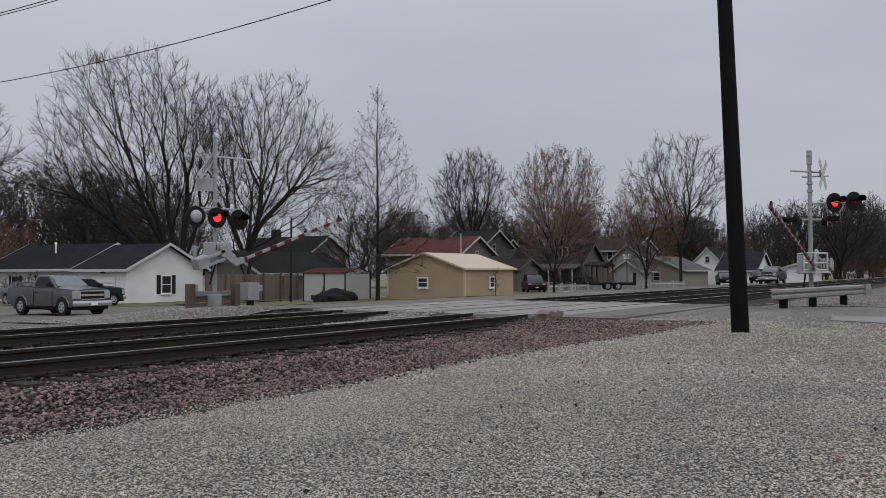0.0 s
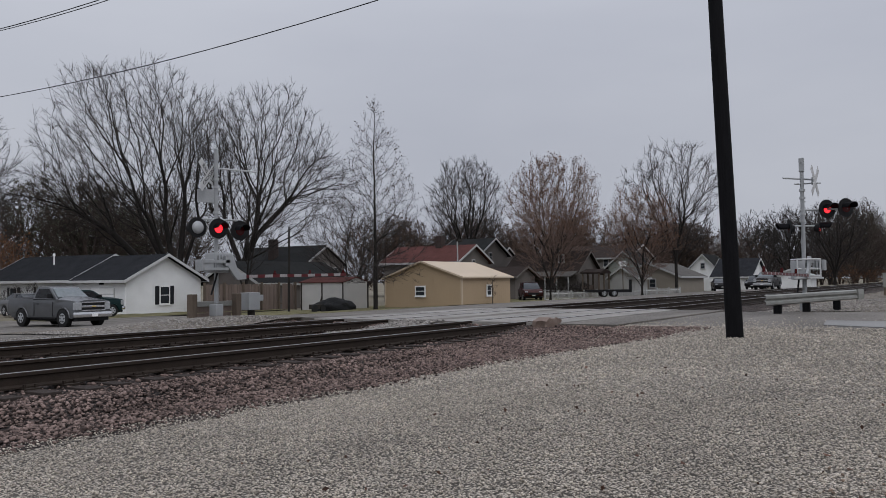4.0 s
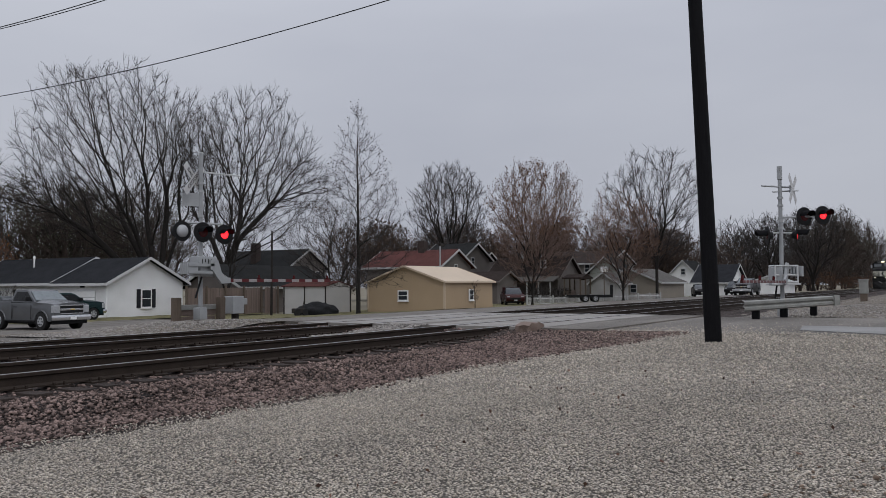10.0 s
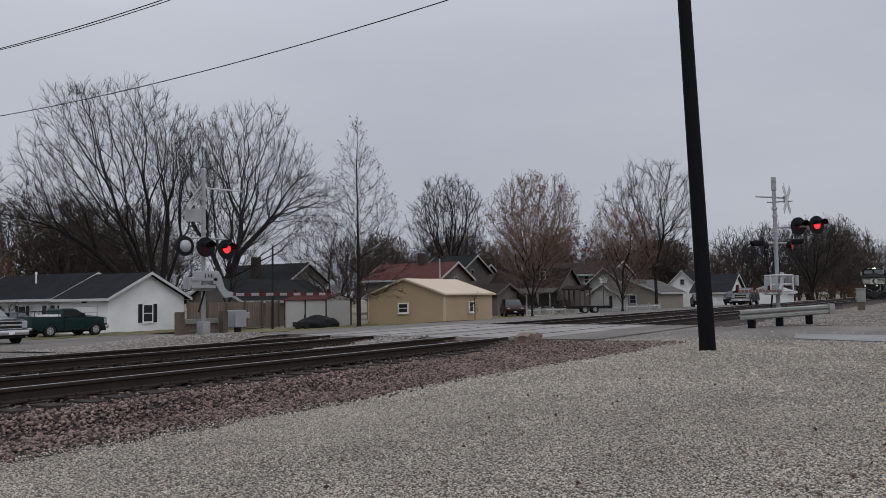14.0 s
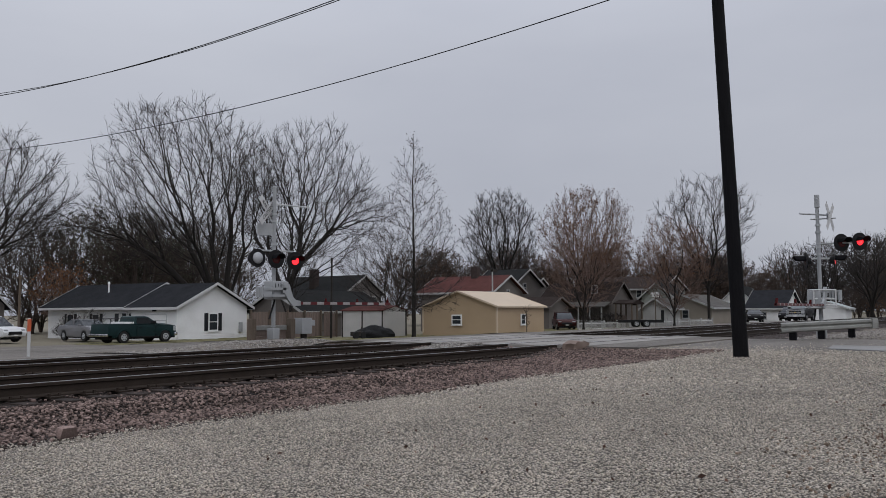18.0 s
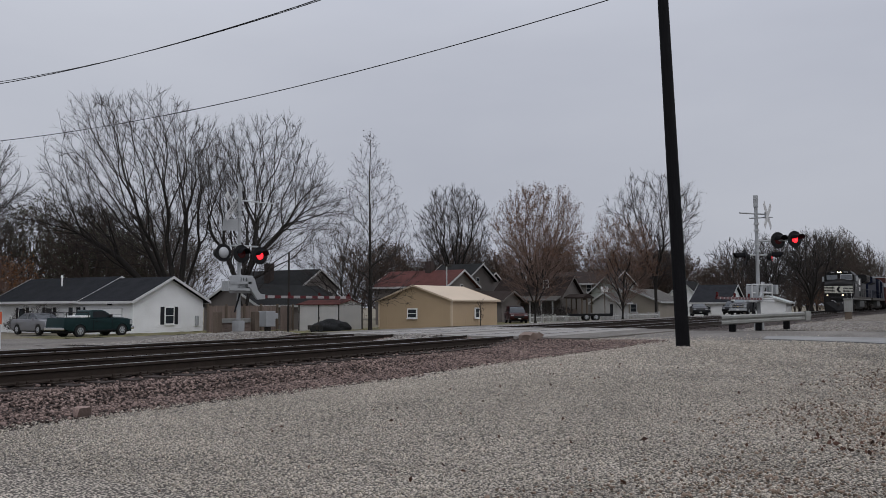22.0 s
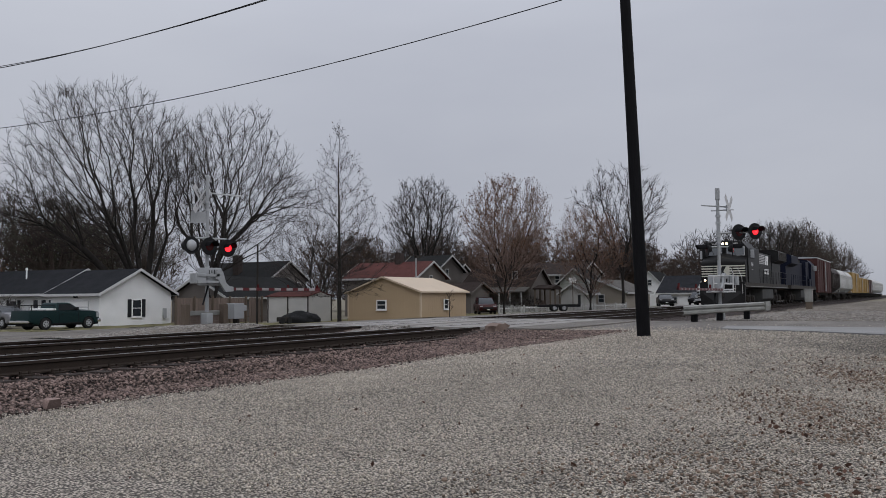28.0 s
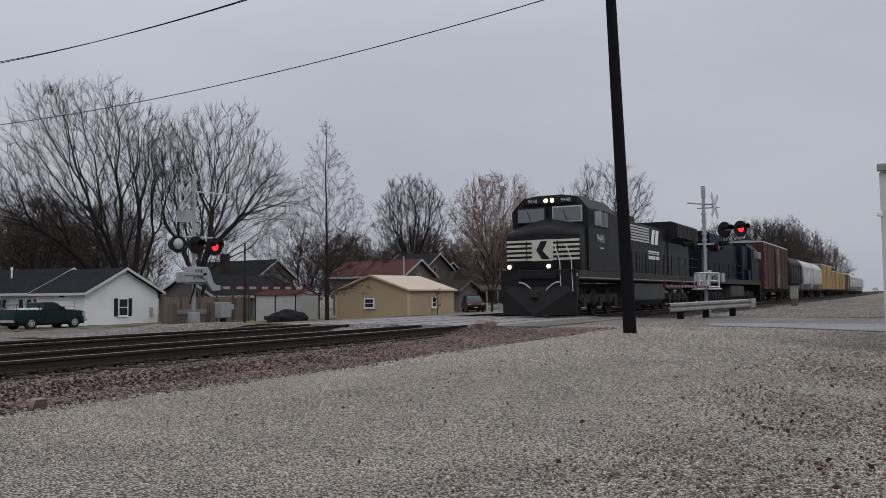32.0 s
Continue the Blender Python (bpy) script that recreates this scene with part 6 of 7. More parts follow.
    part("bed_liner", box(B(), -2.72, -0.72, -0.82, 0.82, 1.345, 1.368), M_SIGNBLACK, p, "black bed liner")
    part("underbody", box(B(), -2.6, 2.5, -0.75, 0.75, 0.28, 0.5), M_SIGNBLACK, p)
    if old:
        part("tool_box", box(B(), -1.5, -0.75, -0.85, 0.85, 1.36, 1.5, 0.02), M_WHITE, p, "white toolbox across the bed")
        b = B()
        for x in (-2.6, -0.9):
            for sy in (-1, 1):
                tube(b, (x, sy * 0.85, 1.36), (x, sy * 0.85, 1.72), 0.025, None, 6)
        for sy in (-1, 1):
            tube(b, (-2.6, sy * 0.85, 1.72), (-0.9, sy * 0.85, 1.72), 0.025, None, 6)
        part("rack", b, M_SIGNBLACK, p, "black bed rack")
    return p


def car(label, paint, m, suv=True, name="car"):
    p = thing(name, label, "car", m)
    h = 1.66 if suv else 1.42
    side = [(2.2, 0.4), (2.28, 0.65), (2.15, 0.92), (1.3, 1.02), (-2.05, 1.04), (-2.22, 0.8), (-2.2, 0.4), (-1.85, 0.3)] + [(x, max(0.3, z - 0.04)) for x, z in arc(-1.35, 0.38, 180, 0)] + [(-0.9, 0.28), (0.9, 0.28)] + [(x, max(0.3, z - 0.04)) for x, z in arc(1.35, 0.38, 180, 0)] + [(1.85, 0.3)]
    part("body", soften(prism(B(), side, -0.88, 0.88, "y"), 0.06, 2, 40), paint, p, "", smooth=True)
    top = [(1.25, 0.98), (0.5, h - 0.08), (0.2, h), (-1.6 if suv else -0.9, h - 0.02), (-2.05 if suv else -1.75, 0.98)]
    b = prism(B(), top, -0.8, 0.8, "y")
    for v in b.verts:
        if v.co.z > 1.2:
            v.co.y *= 0.82
    cab = part("cabin", soften(b, 0.05, 2, 30), M_GLASS, p, "dark glazed cabin", smooth=True)
    part("roof", box(B(), -1.55 if suv else -0.85, 0.3, -0.64, 0.64, h - 0.03, h + 0.015, 0.02), paint, cab)
    for sy in (-1, 1):
        for x in ((0.0, -1.0) if suv else (-0.2,)):
            part("pillar", box(B(), x - 0.05, x + 0.05, sy * 0.74 - 0.05, sy * 0.74 + 0.05, 1.0, h - 0.02), paint, cab)
        part("headlight", box(B(), 2.05, 2.24, sy * 0.66 - 0.16, sy * 0.66 + 0.14, 0.68, 0.84, 0.03), M_LAMPGLASS, p)
        part("tail_light", box(B(), -2.25, -2.12, sy * 0.74 - 0.08, sy * 0.74 + 0.08, 0.75, 0.98, 0.02), M_REDSTRIPE, p)
        part("mirror", box(B(), 0.8, 0.92, sy * 0.92 - 0.1, sy * 0.92 + 0.08, 1.0, 1.14, 0.02), paint, p)
        for ax in (-1.35, 1.35):
            wheel(p, ax, sy * 0.78, 0.34, 0.22)
    part("grille", box(B(), 2.2, 2.3, -0.5, 0.5, 0.5, 0.7, 0.02), M_SIGNBLACK, p)
    part("plate", box(B(), 2.3, 2.31, -0.15, 0.15, 0.42, 0.5), M_WHITE, p)
    part("underbody", box(B(), -2.0, 2.0, -0.7, 0.7, 0.2, 0.4), M_SIGNBLACK, p)
    return p


def parked(x, y, heading, dz=0.02):
    """On the ground, nose along the heading: degrees from +x."""
    return pose(x, y, float(lie(x, y)) + dz, 0, 0, heading)


TRUCK_X, TRUCK_Y = 4.95, 37.3
grey_truck = pickup("grey regular-cab pickup with chrome bumper", M_TRUCKGREY, parked(TRUCK_X, TRUCK_Y, -90) @ Matrix.Diagonal((0.9, 0.93, 0.94, 1)))
pickup("dark green older pickup with a bed rack", M_TRUCKGREEN, parked(12.6, 46.9, 2) @ Matrix.Diagonal((0.9, 0.88, 0.86, 1)), old=True)
car("white sport utility car parked by the street", M_CARWHITE, parked(8.6, 56.5, -78), True)
car("grey sedan parked behind the green pickup", mat("grey_car_paint", (0.2, 0.2, 0.21), 0.35, 0.3, var=0.1, scale=2, fine=30, bump=0.0), parked(13.5, 53.5, -95), False)
car("dark red sport utility car beside the shed", M_CARRED, parked(54.6, 38.4, 215), True)
car("dark car parked beyond the far gardens", M_CARDARK, parked(80.5, 27.2, 200), False)
car("dark sport utility car near the white cottage", M_CARDARK, parked(87.5, 24.8, 180), True)
pickup("dark pickup parked near the pale shed", M_CARDARK, parked(80.0, 22.0, 180), chrome=False)
trailer = thing("utility_trailer", "low dark utility trailer with twin wheels", "trailer", parked(54.9, 30.7, -62))
part("deck", box(B(), -2.0, 2.0, -0.9, 0.9, 0.42, 0.52, 0.02), M_SIGNBLACK, trailer)
for sy in (-1, 1):
    part("side_rail", box(B(), -2.0, 2.0, sy * 0.92 - 0.03, sy * 0.92 + 0.03, 0.5, 0.66), M_SIGNBLACK, trailer)
    for x in (-0.45, 0.45):
        wheel(trailer, x, sy * 0.85, 0.33, 0.2)
gate = part("gate", box(B(), 1.98, 2.02, -0.9, 0.9, 1.5, 1.55), M_SIGNBLACK, trailer, "raised barred ramp gate")
for k in range(9):
    part("bar", box(B(), 1.985, 2.015, -0.9 + 0.22 * k, -0.87 + 0.22 * k, 0.62, 1.56), M_SIGNBLACK, gate)
part("drawbar", box(B(), -3.2, -2.0, -0.05, 0.05, 0.5, 0.6), M_GRIME, trailer)

# ---- wires ----
wire("overhead_wire", (-2.98, 6.1, 8.66), (-3.23, 49.05, 9.49), 1.43, 0.012, "thin black overhead wire crossing the tracks")
wire("overhead_wire", (-3.04, 6.59, 11.19), (-2.99, 46.68, 11.51), 1.48, 0.014, "thin black overhead wire on the crossarm")
wire("overhead_wire", (-3.09, 5.79, 11.19), (-0.62, 46.62, 12.34), 1.36, 0.013, "thin black overhead wire on the crossarm")

# ---- loose stones and leaves ----
def strew(n, x0, x1, y0, y1, lo, hi, lift=0.0, keep=None):
    x, y = RNG.uniform(x0, x1, n), RNG.uniform(y0, y1, n)
    if keep is not None:
        k = RNG.random(n) < keep(x, y)
        x, y = x[k], y[k]
    z = lie(x, y) + 0.012 + lift
    return np.stack([x, y, z], -1), RNG.uniform(lo, hi, len(x)) * RNG.choice([1, 1, 1, 1.35], len(x))


stones("loose_gravel", *strew(50000, -17.2, -9.5, -1.0, 9.3, 0.0068, 0.013, 0.0), M_GSTONE, "loose pale limestone gravel near the rails", "gravel")
stones("loose_gravel", *strew(20000, -9.5, 0.6, -2.5, 9.0, 0.011, 0.021, 0.0), M_GSTONE, "loose pale limestone gravel towards the road", "gravel")
stones("loose_gravel", *strew(9000, 0.0, 5.0, -4.0, 9.4, 0.009, 0.02, 0.008, lambda x, y: np.clip(0.75 - 0.22 * x, 0.04, 1)), M_GSTONE, "stray limestone gravel spilled on the road", "gravel")
foot_edge = lambda x, y: np.clip((y - np.interp(x, [-20, -12, -6, -2, 0.3], [9.15, 9.15, 8.8, 7.6, 6.9]) + RNG.normal(0, 0.16, len(x))) * 4, 0, 1)
stones("ballast_stones", *strew(52000, -18.5, 0.2, 6.8, 11.0, 0.012, 0.027, 0.004, foot_edge), M_BSTONE, "dark angular ballast stones on the shoulder", "ballast", True)
stones("ballast_stones", *strew(10000, -20, 0.0, 10.9, 19.3, 0.02, 0.036, -0.005), M_BSTONE, "dark angular ballast stones between the rails", "ballast", True)
stones("pale_stones", *strew(6500, -5.2, 2.6, 19.4, 23.6, 0.02, 0.042, 0.03), M_PALESTONE, "pale stones on the low bank", "stones", True)
stones("pale_stones", *strew(3500, -16, -4.8, 19.3, 21.6, 0.015, 0.035, 0.02), M_PALESTONE, "grey stones scattered beside the far track", "stones", True)
stones("pale_stones", *strew(900, -3.2, 0.2, 13.75, 14.95, 0.03, 0.05, 0.06), M_PALESTONE, "pale stones heaped between the tracks", "stones", True)
stones("verge_stones", *strew(7000, 9.6, 28, -6, 9.0, 0.02, 0.045, 0.0), M_PALESTONE, "brown stones on the road verge", "stones", True)
damp = lambda x, y: np.clip(0.9 * smooth01(3.2, 0.6, y + 0.12 * (x + 12)) * (0.55 + 0.45 * np.sin(1.9 * x + 1.3 * np.sin(2.3 * y))), 0, 1) * 0.8
stones("damp_gravel", *strew(26000, -17, -6.8, -1.2, 3.4, 0.010, 0.019, 0.006, damp), M_DAMPSTONE, "damp brown gravel and leaf litter near the building", "gravel")
rk = soften(box(B(), -0.09, 0.09, -0.06, 0.06, -0.06, 0.06), 0.03, 2)
for v in rk.verts:
    v.co += Vector((noise.noise(v.co * 9), noise.noise(v.co * 9 + Vector((3, 0, 0))), noise.noise(v.co * 9 + Vector((0, 5, 0))))) * 0.03
tagged(part("rock", rk, M_BSTONE, None, loc=(-15.2, 9.15, 0.32), smooth=True), "single larger brown rock at the ballast foot", "rock")
lp, lsz = strew(13000, -19.5, -6, -1.8, 7.0, 0.01, 0.028, 0.014, lambda x, y: np.clip(0.03 + 0.9 * smooth01(2.9, 1.2, y + 0.1 * (x + 12)) * smooth01(0.35, 0.9, np.sin(2.1 * x + 1.7 * np.sin(1.3 * y)) * np.cos(1.8 * y + 0.9 * x)), 0, 1))
nl_ = len(lp)
lv_ = np.einsum("nij,kj->nki", turns(nl_), np.array([(0, -1, 0), (0.6, 0, 0.2), (0, 1, 0), (-0.6, 0, 0.2)], float)) * lsz[:, None, None] + lp[:, None]
lk_ = np.arange(nl_)[:, None] * 4
tagged(new("fallen_leaves", fast_mesh("fallen_leaves", lv_.reshape(-1, 3), np.concatenate([lk_ + np.array([0, 1, 2]), lk_ + np.array([0, 2, 3])]), M_LITTER)), "scattered brown fallen leaves on the gravel", "leaves", kind="stuff")

# ---- train ----
def wheelset(parent, x, r=0.5):
    w = part("wheelset", tube(B(), (x, -0.72, r), (x, 0.72, r), 0.09, None, 12), M_GRIME, parent)
    for sy in (-1, 1):
        b = tube(B(), (x, sy * 0.69, r), (x, sy * 0.82, r), r, None, 28)
        tube(b, (x, sy * 0.82, r), (x, sy * 0.86, r), r * 0.45, None, 16)
        part("wheel", b, M_GRIME, w)
    return w


def truck(parent, x, axles, pitch, r=0.5):
    """A bogie with side frames, springs and wheels."""
    half = pitch * (axles - 1) / 2
    t = part("bogie", box(B(), x - half - 0.25, x + half + 0.25, -0.55, 0.55, r * 0.7, r * 1.25, 0.03), M_GRIME, parent, "grimy bogie")
    for sy in (-1, 1):
        b = prism(B(), [(x - half - 0.5, 0.62), (x - half - 0.35, 0.85), (x + half + 0.35, 0.85), (x + half + 0.5, 0.62), (x + half + 0.2, 0.5), (x - half - 0.2, 0.5)], sy * 1.0 - 0.09, sy * 1.0 + 0.09, "y")
        for k in range(axles):
            xx = x - half + k * pitch
            box(b, xx - 0.2, xx + 0.2, sy * 1.06 - 0.1, sy * 1.06 + 0.1, 0.34, 0.7, 0.02)
            if k:
                tube(b, (xx - pitch / 2, sy * 1.1, 0.42), (xx - pitch / 2, sy * 1.1, 0.8), 0.11, None, 10)
        part("side_frame", b, M_GRIME, t)
    for k in range(axles):
        wheelset(t, x - half + k * pitch, r)
    return t


def locomotive(label, paint, stripes, m):
    """A six-axle wide-nosed diesel locomotive, its plough tip at the origin, its length along +x."""
    L = thing("locomotive", label, "locomotive", m, "train")
    b = B()
    for sy in (-1, 1):
        pts = [(0.0, 0.0, 0.08), (0.62, sy * 1.45, 0.1), (0.62, sy * 1.5, 1.15), (0.36, 0.0, 1.12)]
        v = [b.verts.new(p) for p in pts] + [b.verts.new((p[0] + 0.12, p[1], p[2])) for p in pts]
        for f in ((0, 1, 2, 3), (4, 5, 6, 7), (0, 1, 5, 4), (1, 2, 6, 5), (2, 3, 7, 6), (3, 0, 4, 7)):
            b.faces.new([v[i] for i in f])
    bmesh.ops.recalc_face_normals(b, faces=b.faces[:])
    part("plough", b, M_BLACK, L, "black snow plough")
    part("pilot", box(B(), 0.55, 0.75, -1.5, 1.5, 0.75, 1.75, 0.02), M_BLACK, L, "black pilot plate")
    b = box(B(), 0.05, 0.6, -0.16, 0.16, 0.72, 1.0, 0.04)
    part("coupler", b, M_GRIME, L)
    for k in range(5):
        z = 0.45 + 0.3 * k
        for sy in (-1, 1):
            part("step", box(B(), 0.62, 0.95, sy * 1.28 - 0.2, sy * 1.28 + 0.2, z - 0.02, z + 0.02), M_GRIME, L)
    part("step_edges", box(B(), 0.56, 0.6, -1.52, -0.75, 1.5, 1.6), M_HOPPER, L, "pale step edge")
    part("anticlimber", box(B(), 0.42, 0.9, -0.75, 0.75, 1.42, 1.62, 0.03), M_BLACK, L)
    part("underframe", box(B(), 0.7, 21.6, -1.54, 1.54, 1.38, 1.72, 0.03), M_DUSTY, L, "dusty black walkway frame")
    part("sill_stripe", box(B(), 0.72, 21.55, -1.548, -1.542, 1.43, 1.47), M_GUARD, L, "thin pale sill stripe")
    # nose
    b = B()
    sec = [(1.05, 1.72), (1.05, 3.06), (1.15, 3.2), (1.98, 3.5), (1.98, 1.72)]
    va, vb = [], []
    for sy, vs in ((-1, va), (1, vb)):
        for i, (x, z) in enumerate(sec):
            vs.append(b.verts.new((x, sy * (1.5 if i in (0, 1) else 1.44 if i == 2 else 1.45 if i == 3 else 1.5), z)))
    mid = [b.verts.new((x, 0, z + dz)) for (x, z), dz in zip(sec[1:4], (0.14, 0.2, 0.36))]
    b.faces.new(va)
    b.faces.new(vb[::-1])
    b.faces.new((va[0], va[1], mid[0], vb[1], vb[0]))
    for i in (1, 2):
        b.faces.new((va[i], va[i + 1], mid[i], mid[i - 1]))
        b.faces.new((vb[i], mid[i - 1], mid[i], vb[i + 1]))
    b.faces.new((va[3], va[4], vb[4], vb[3], mid[2]))
    b.faces.new((va[0], vb[0], vb[4], va[4]))
    bmesh.ops.recalc_face_normals(b, faces=b.faces[:])
    soften(b, 0.05, 2, 25)
    nose = part("nose", b, paint, L, "short wide nose", smooth=True)
    if stripes:
        for k in range(5):
            z = 2.12 + 0.172 * k
            for y0, y1 in ((-1.46, -0.36), (0.36, 1.46)):
                part("stripe", box(B(), 1.035, 1.055, y0, y1, z, z + 0.085), M_STRIPE, nose, "cream nose stripe")
        emblem = part("emblem", box(B(), 1.032, 1.055, -0.42, 0.42, 2.1, 2.9), M_STRIPE, nose, "cream emblem panel with a dark shape")
        part("emblem_shape", prism(B(), [(-0.3, 2.16), (-0.02, 2.48), (-0.2, 2.84), (0.06, 2.84), (0.24, 2.5), (0.02, 2.16)], 1.024, 1.032, "x"), M_SIGNBLACK, emblem)
    for y in (-0.62, 0.62):
        part("nose_grab", tube(B(), (0.99, y, 2.0), (0.99, y, 2.85), 0.018, None, 8), M_SIGNBLACK, nose)
    # cab
    b = prism(B(), [(-1.55, 1.72), (1.55, 1.72), (1.55, 4.08), (1.12, 4.56), (0.5, 4.66), (-0.5, 4.66), (-1.12, 4.56), (-1.55, 4.08)], 1.93, 5.3, "x")
    for v in b.verts:
        if v.co.x < 3 and v.co.z < 4.2:  # raked front
            v.co.x -= 0.12
    cab = part("cab", b, paint, L, "cab with wide windscreens")
    for y0, y1 in ((-1.28, -0.18), (0.18, 1.28)):
        fr = part("windscreen", box(B(), 1.77, 1.82, y0 - 0.05, y1 + 0.05, 3.58, 4.2, 0.015), M_SILVER if y0 < 0 else M_SIGNBLACK, cab)
        part("pane", box(B(), 1.758, 1.78, y0, y1, 3.63, 4.15), mat("windscreen_glass", (0.12, 0.13, 0.14), 0.1, var=0.1, scale=2, fine=10, bump=0.0, spec=0.8), fr, "pale reflecting pane")
        part("wiper", tube(B(), (1.74, (y0 + y1) / 2, 3.66), (1.74, (y0 + y1) / 2 + 0.15, 4.05), 0.012, None, 6), M_SIGNBLACK, fr)
    part("headlight_panel", box(B(), 1.8, 1.98, -1.05, 1.05, 4.3, 4.58, 0.03), paint, cab)
    for y in (-0.13, 0.13):
        part("headlight", tube(B(), (1.78, y, 4.44), (1.81, y, 4.44), 0.078, None, 16), M_HEAD if stripes else M_LAMPWHITE, cab, "bright warm headlight")
    for y in (-0.68, 0.68):
        nb = part("number_board", box(B(), 1.79, 1.82, y - 0.33, y + 0.33, 4.33, 4.54), M_SIGNBLACK, cab, "lit number board")
        if stripes:
            lettering("9448", 0.2, nb, Matrix.Translation((1.785, y, 4.435)) @ Euler((radians(90), 0, radians(-90))).to_matrix().to_4x4(), M_HOPPER)
    for sy in (-1, 1):
        sw = part("side_window", box(B(), 2.5, 4.2, sy * 1.55 - 0.02, sy * 1.55 + 0.02, 3.4, 4.1, 0.01), M_SIGNBLACK, cab)
        for x0, x1 in ((2.58, 3.02), (3.1, 3.58), (3.66, 4.12)):
            part("pane", box(B(), x0, x1, sy * 1.575 - 0.006, sy * 1.575 + 0.006, 3.46, 4.04), M_GLASS, sw)
        part("mirror", box(B(), 2.42, 2.46, sy * 1.72 - 0.12, sy * 1.72 + 0.12, 3.45, 4.0), M_SILVER, cab)
        if stripes:
            lettering("9448", 0.44, cab, Matrix.Translation((3.25, sy * 1.556, 2.98)) @ Euler((radians(90), 0, 0 if sy < 0 else math.pi)).to_matrix().to_4x4(), M_SIGNGREY)
            part("class_mark", box(B(), 3.2, 3.6, sy * 1.553 - 0.004, sy * 1.553 + 0.004, 2.6, 2.64), M_WHITE, cab)
    part("cab_lower", box(B(), 2.5, 6.6, -1.5, 1.5, 1.7, 2.5), paint, L)
    # hoods
    hood = part("hood", box(B(), 5.3, 16.2, -0.95, 0.95, 1.72, 4.15, 0.05), paint, L, "long engine hood with access doors")
    part("electrical_cabinet", box(B(), 5.3, 8.0, -1.3, 1.3, 1.72, 4.3, 0.05), paint, L)
    for k in range(15):
        x = 8.15 + 0.53 * k
        part("hood_door", box(B(), x, x + 0.48, -0.972, -0.95, 1.85, 3.25, 0.006), paint, hood)
    part("hood_grille", box(B(), 8.3, 10.1, -0.975, -0.95, 3.4, 3.95), M_GRIME, hood)
    part("radiator_hood", prism(B(), [(-1.0, 1.72), (1.0, 1.72), (1.0, 3.5), (1.54, 3.75), (1.54, 4.45), (1.2, 4.6), (-1.2, 4.6), (-1.54, 4.45), (-1.54, 3.75), (-1.0, 3.5)], 16.2, 21.0, "x"), paint, L, "flared radiator hood")
    b = B()
    for k in range(9):
        box(b, 16.5 + 0.48 * k, 16.9 + 0.48 * k, -1.56, -1.54, 3.8, 4.42)
    part("radiator_grille", b, M_GRIME, L)
    part("exhaust_stack", box(B(), 11.3, 12.1, -0.35, 0.35, 4.13, 4.5, 0.03), M_GRIME, L)
    part("blower_housing", box(B(), 9.0, 10.6, -0.85, 0.85, 4.12, 4.42, 0.05), M_GRIME, L)
    for k in range(3):
        part("horn", tube(B(), (6.4, -0.2 + 0.2 * k, 4.42), (5.9, -0.2 + 0.2 * k, 4.45), 0.03, 0.09, 10), M_SILVER, L)
    if stripes:
        for k in range(6):
            z = 3.28 + 0.13 * k
            part("side_stripe", box(B(), 8.6, 12.6, -0.98, -0.973, z, z + 0.075), M_SIGNGREY, hood, "white stripe")
        part("side_mark", prism(B(), [(12.85, 3.25), (13.35, 3.25), (13.65, 3.98), (13.15, 3.98)], -0.99, -0.973, "y"), M_WHITE, hood, "white slanted mark")
        part("side_mark", prism(B(), [(13.6, 3.25), (14.1, 3.25), (14.4, 3.98), (13.9, 3.98)], -0.99, -0.973, "y"), M_WHITE, hood)
        for k, z in enumerate((2.75, 2.5)):
            for j in range(7):
                part("lettering_bar", box(B(), 12.4 + 0.3 * j, 12.62 + 0.3 * j, -0.985, -0.973, z, z + 0.17), M_WHITE, hood)
    else:
        part("side_stripe", box(B(), 8.2, 16.0, -0.98, -0.973, 3.3, 3.36), M_HOPPER, hood, "thin pale stripe")
    # underside
    tank = B()
    prism(tank, [(-1.42, 1.3), (-1.42, 0.55), (-1.1, 0.28), (1.1, 0.28), (1.42, 0.55), (1.42, 1.3)], 8.3, 13.6, "x")
    part("fuel_tank", soften(tank, 0.04), mat("dusty_fuel_tank", (0.06, 0.06, 0.058), 0.8, var=0.3, scale=2, fine=20, bump=0.1), L, "dusty grey fuel tank", smooth=True)
    truck(L, 4.4, 3, 1.95, 0.53)
    truck(L, 17.6, 3, 1.95, 0.53)
    b = tube(B(), (14.2, -1.25, 1.15), (15.6, -1.25, 1.15), 0.2, None, 12)
    part("air_tank", b, M_GRIME, L)
    # handrails
    b = B()
    for sy in (-1, 1):
        for k in range(10):
            x = 6.8 + 1.6 * k
            tube(b, (x, sy * 1.5, 1.72), (x, sy * 1.5, 2.72), 0.018, None, 6)
        tube(b, (6.8, sy * 1.5, 2.72), (21.2, sy * 1.5, 2.72), 0.018, None, 6)
        tube(b, (6.8, sy * 1.5, 2.25), (21.2, sy * 1.5, 2.25), 0.014, None, 6)
    part("handrail", b, M_BLACK if stripes else M_BLUE, L)
    b = B()
    for y in (-0.5, -0.95):
        tube(b, (0.95, y, 2.72), (0.58, y - 0.35, 2.1), 0.02, None, 8)
        tube(b, (0.58, y - 0.35, 2.1), (0.55, y - 0.4, 0.95), 0.02, None, 8)
    part("front_handrail", b, M_HOPPER if stripes else M_BLUE, L, "pale bent front handrails")
    b = B()
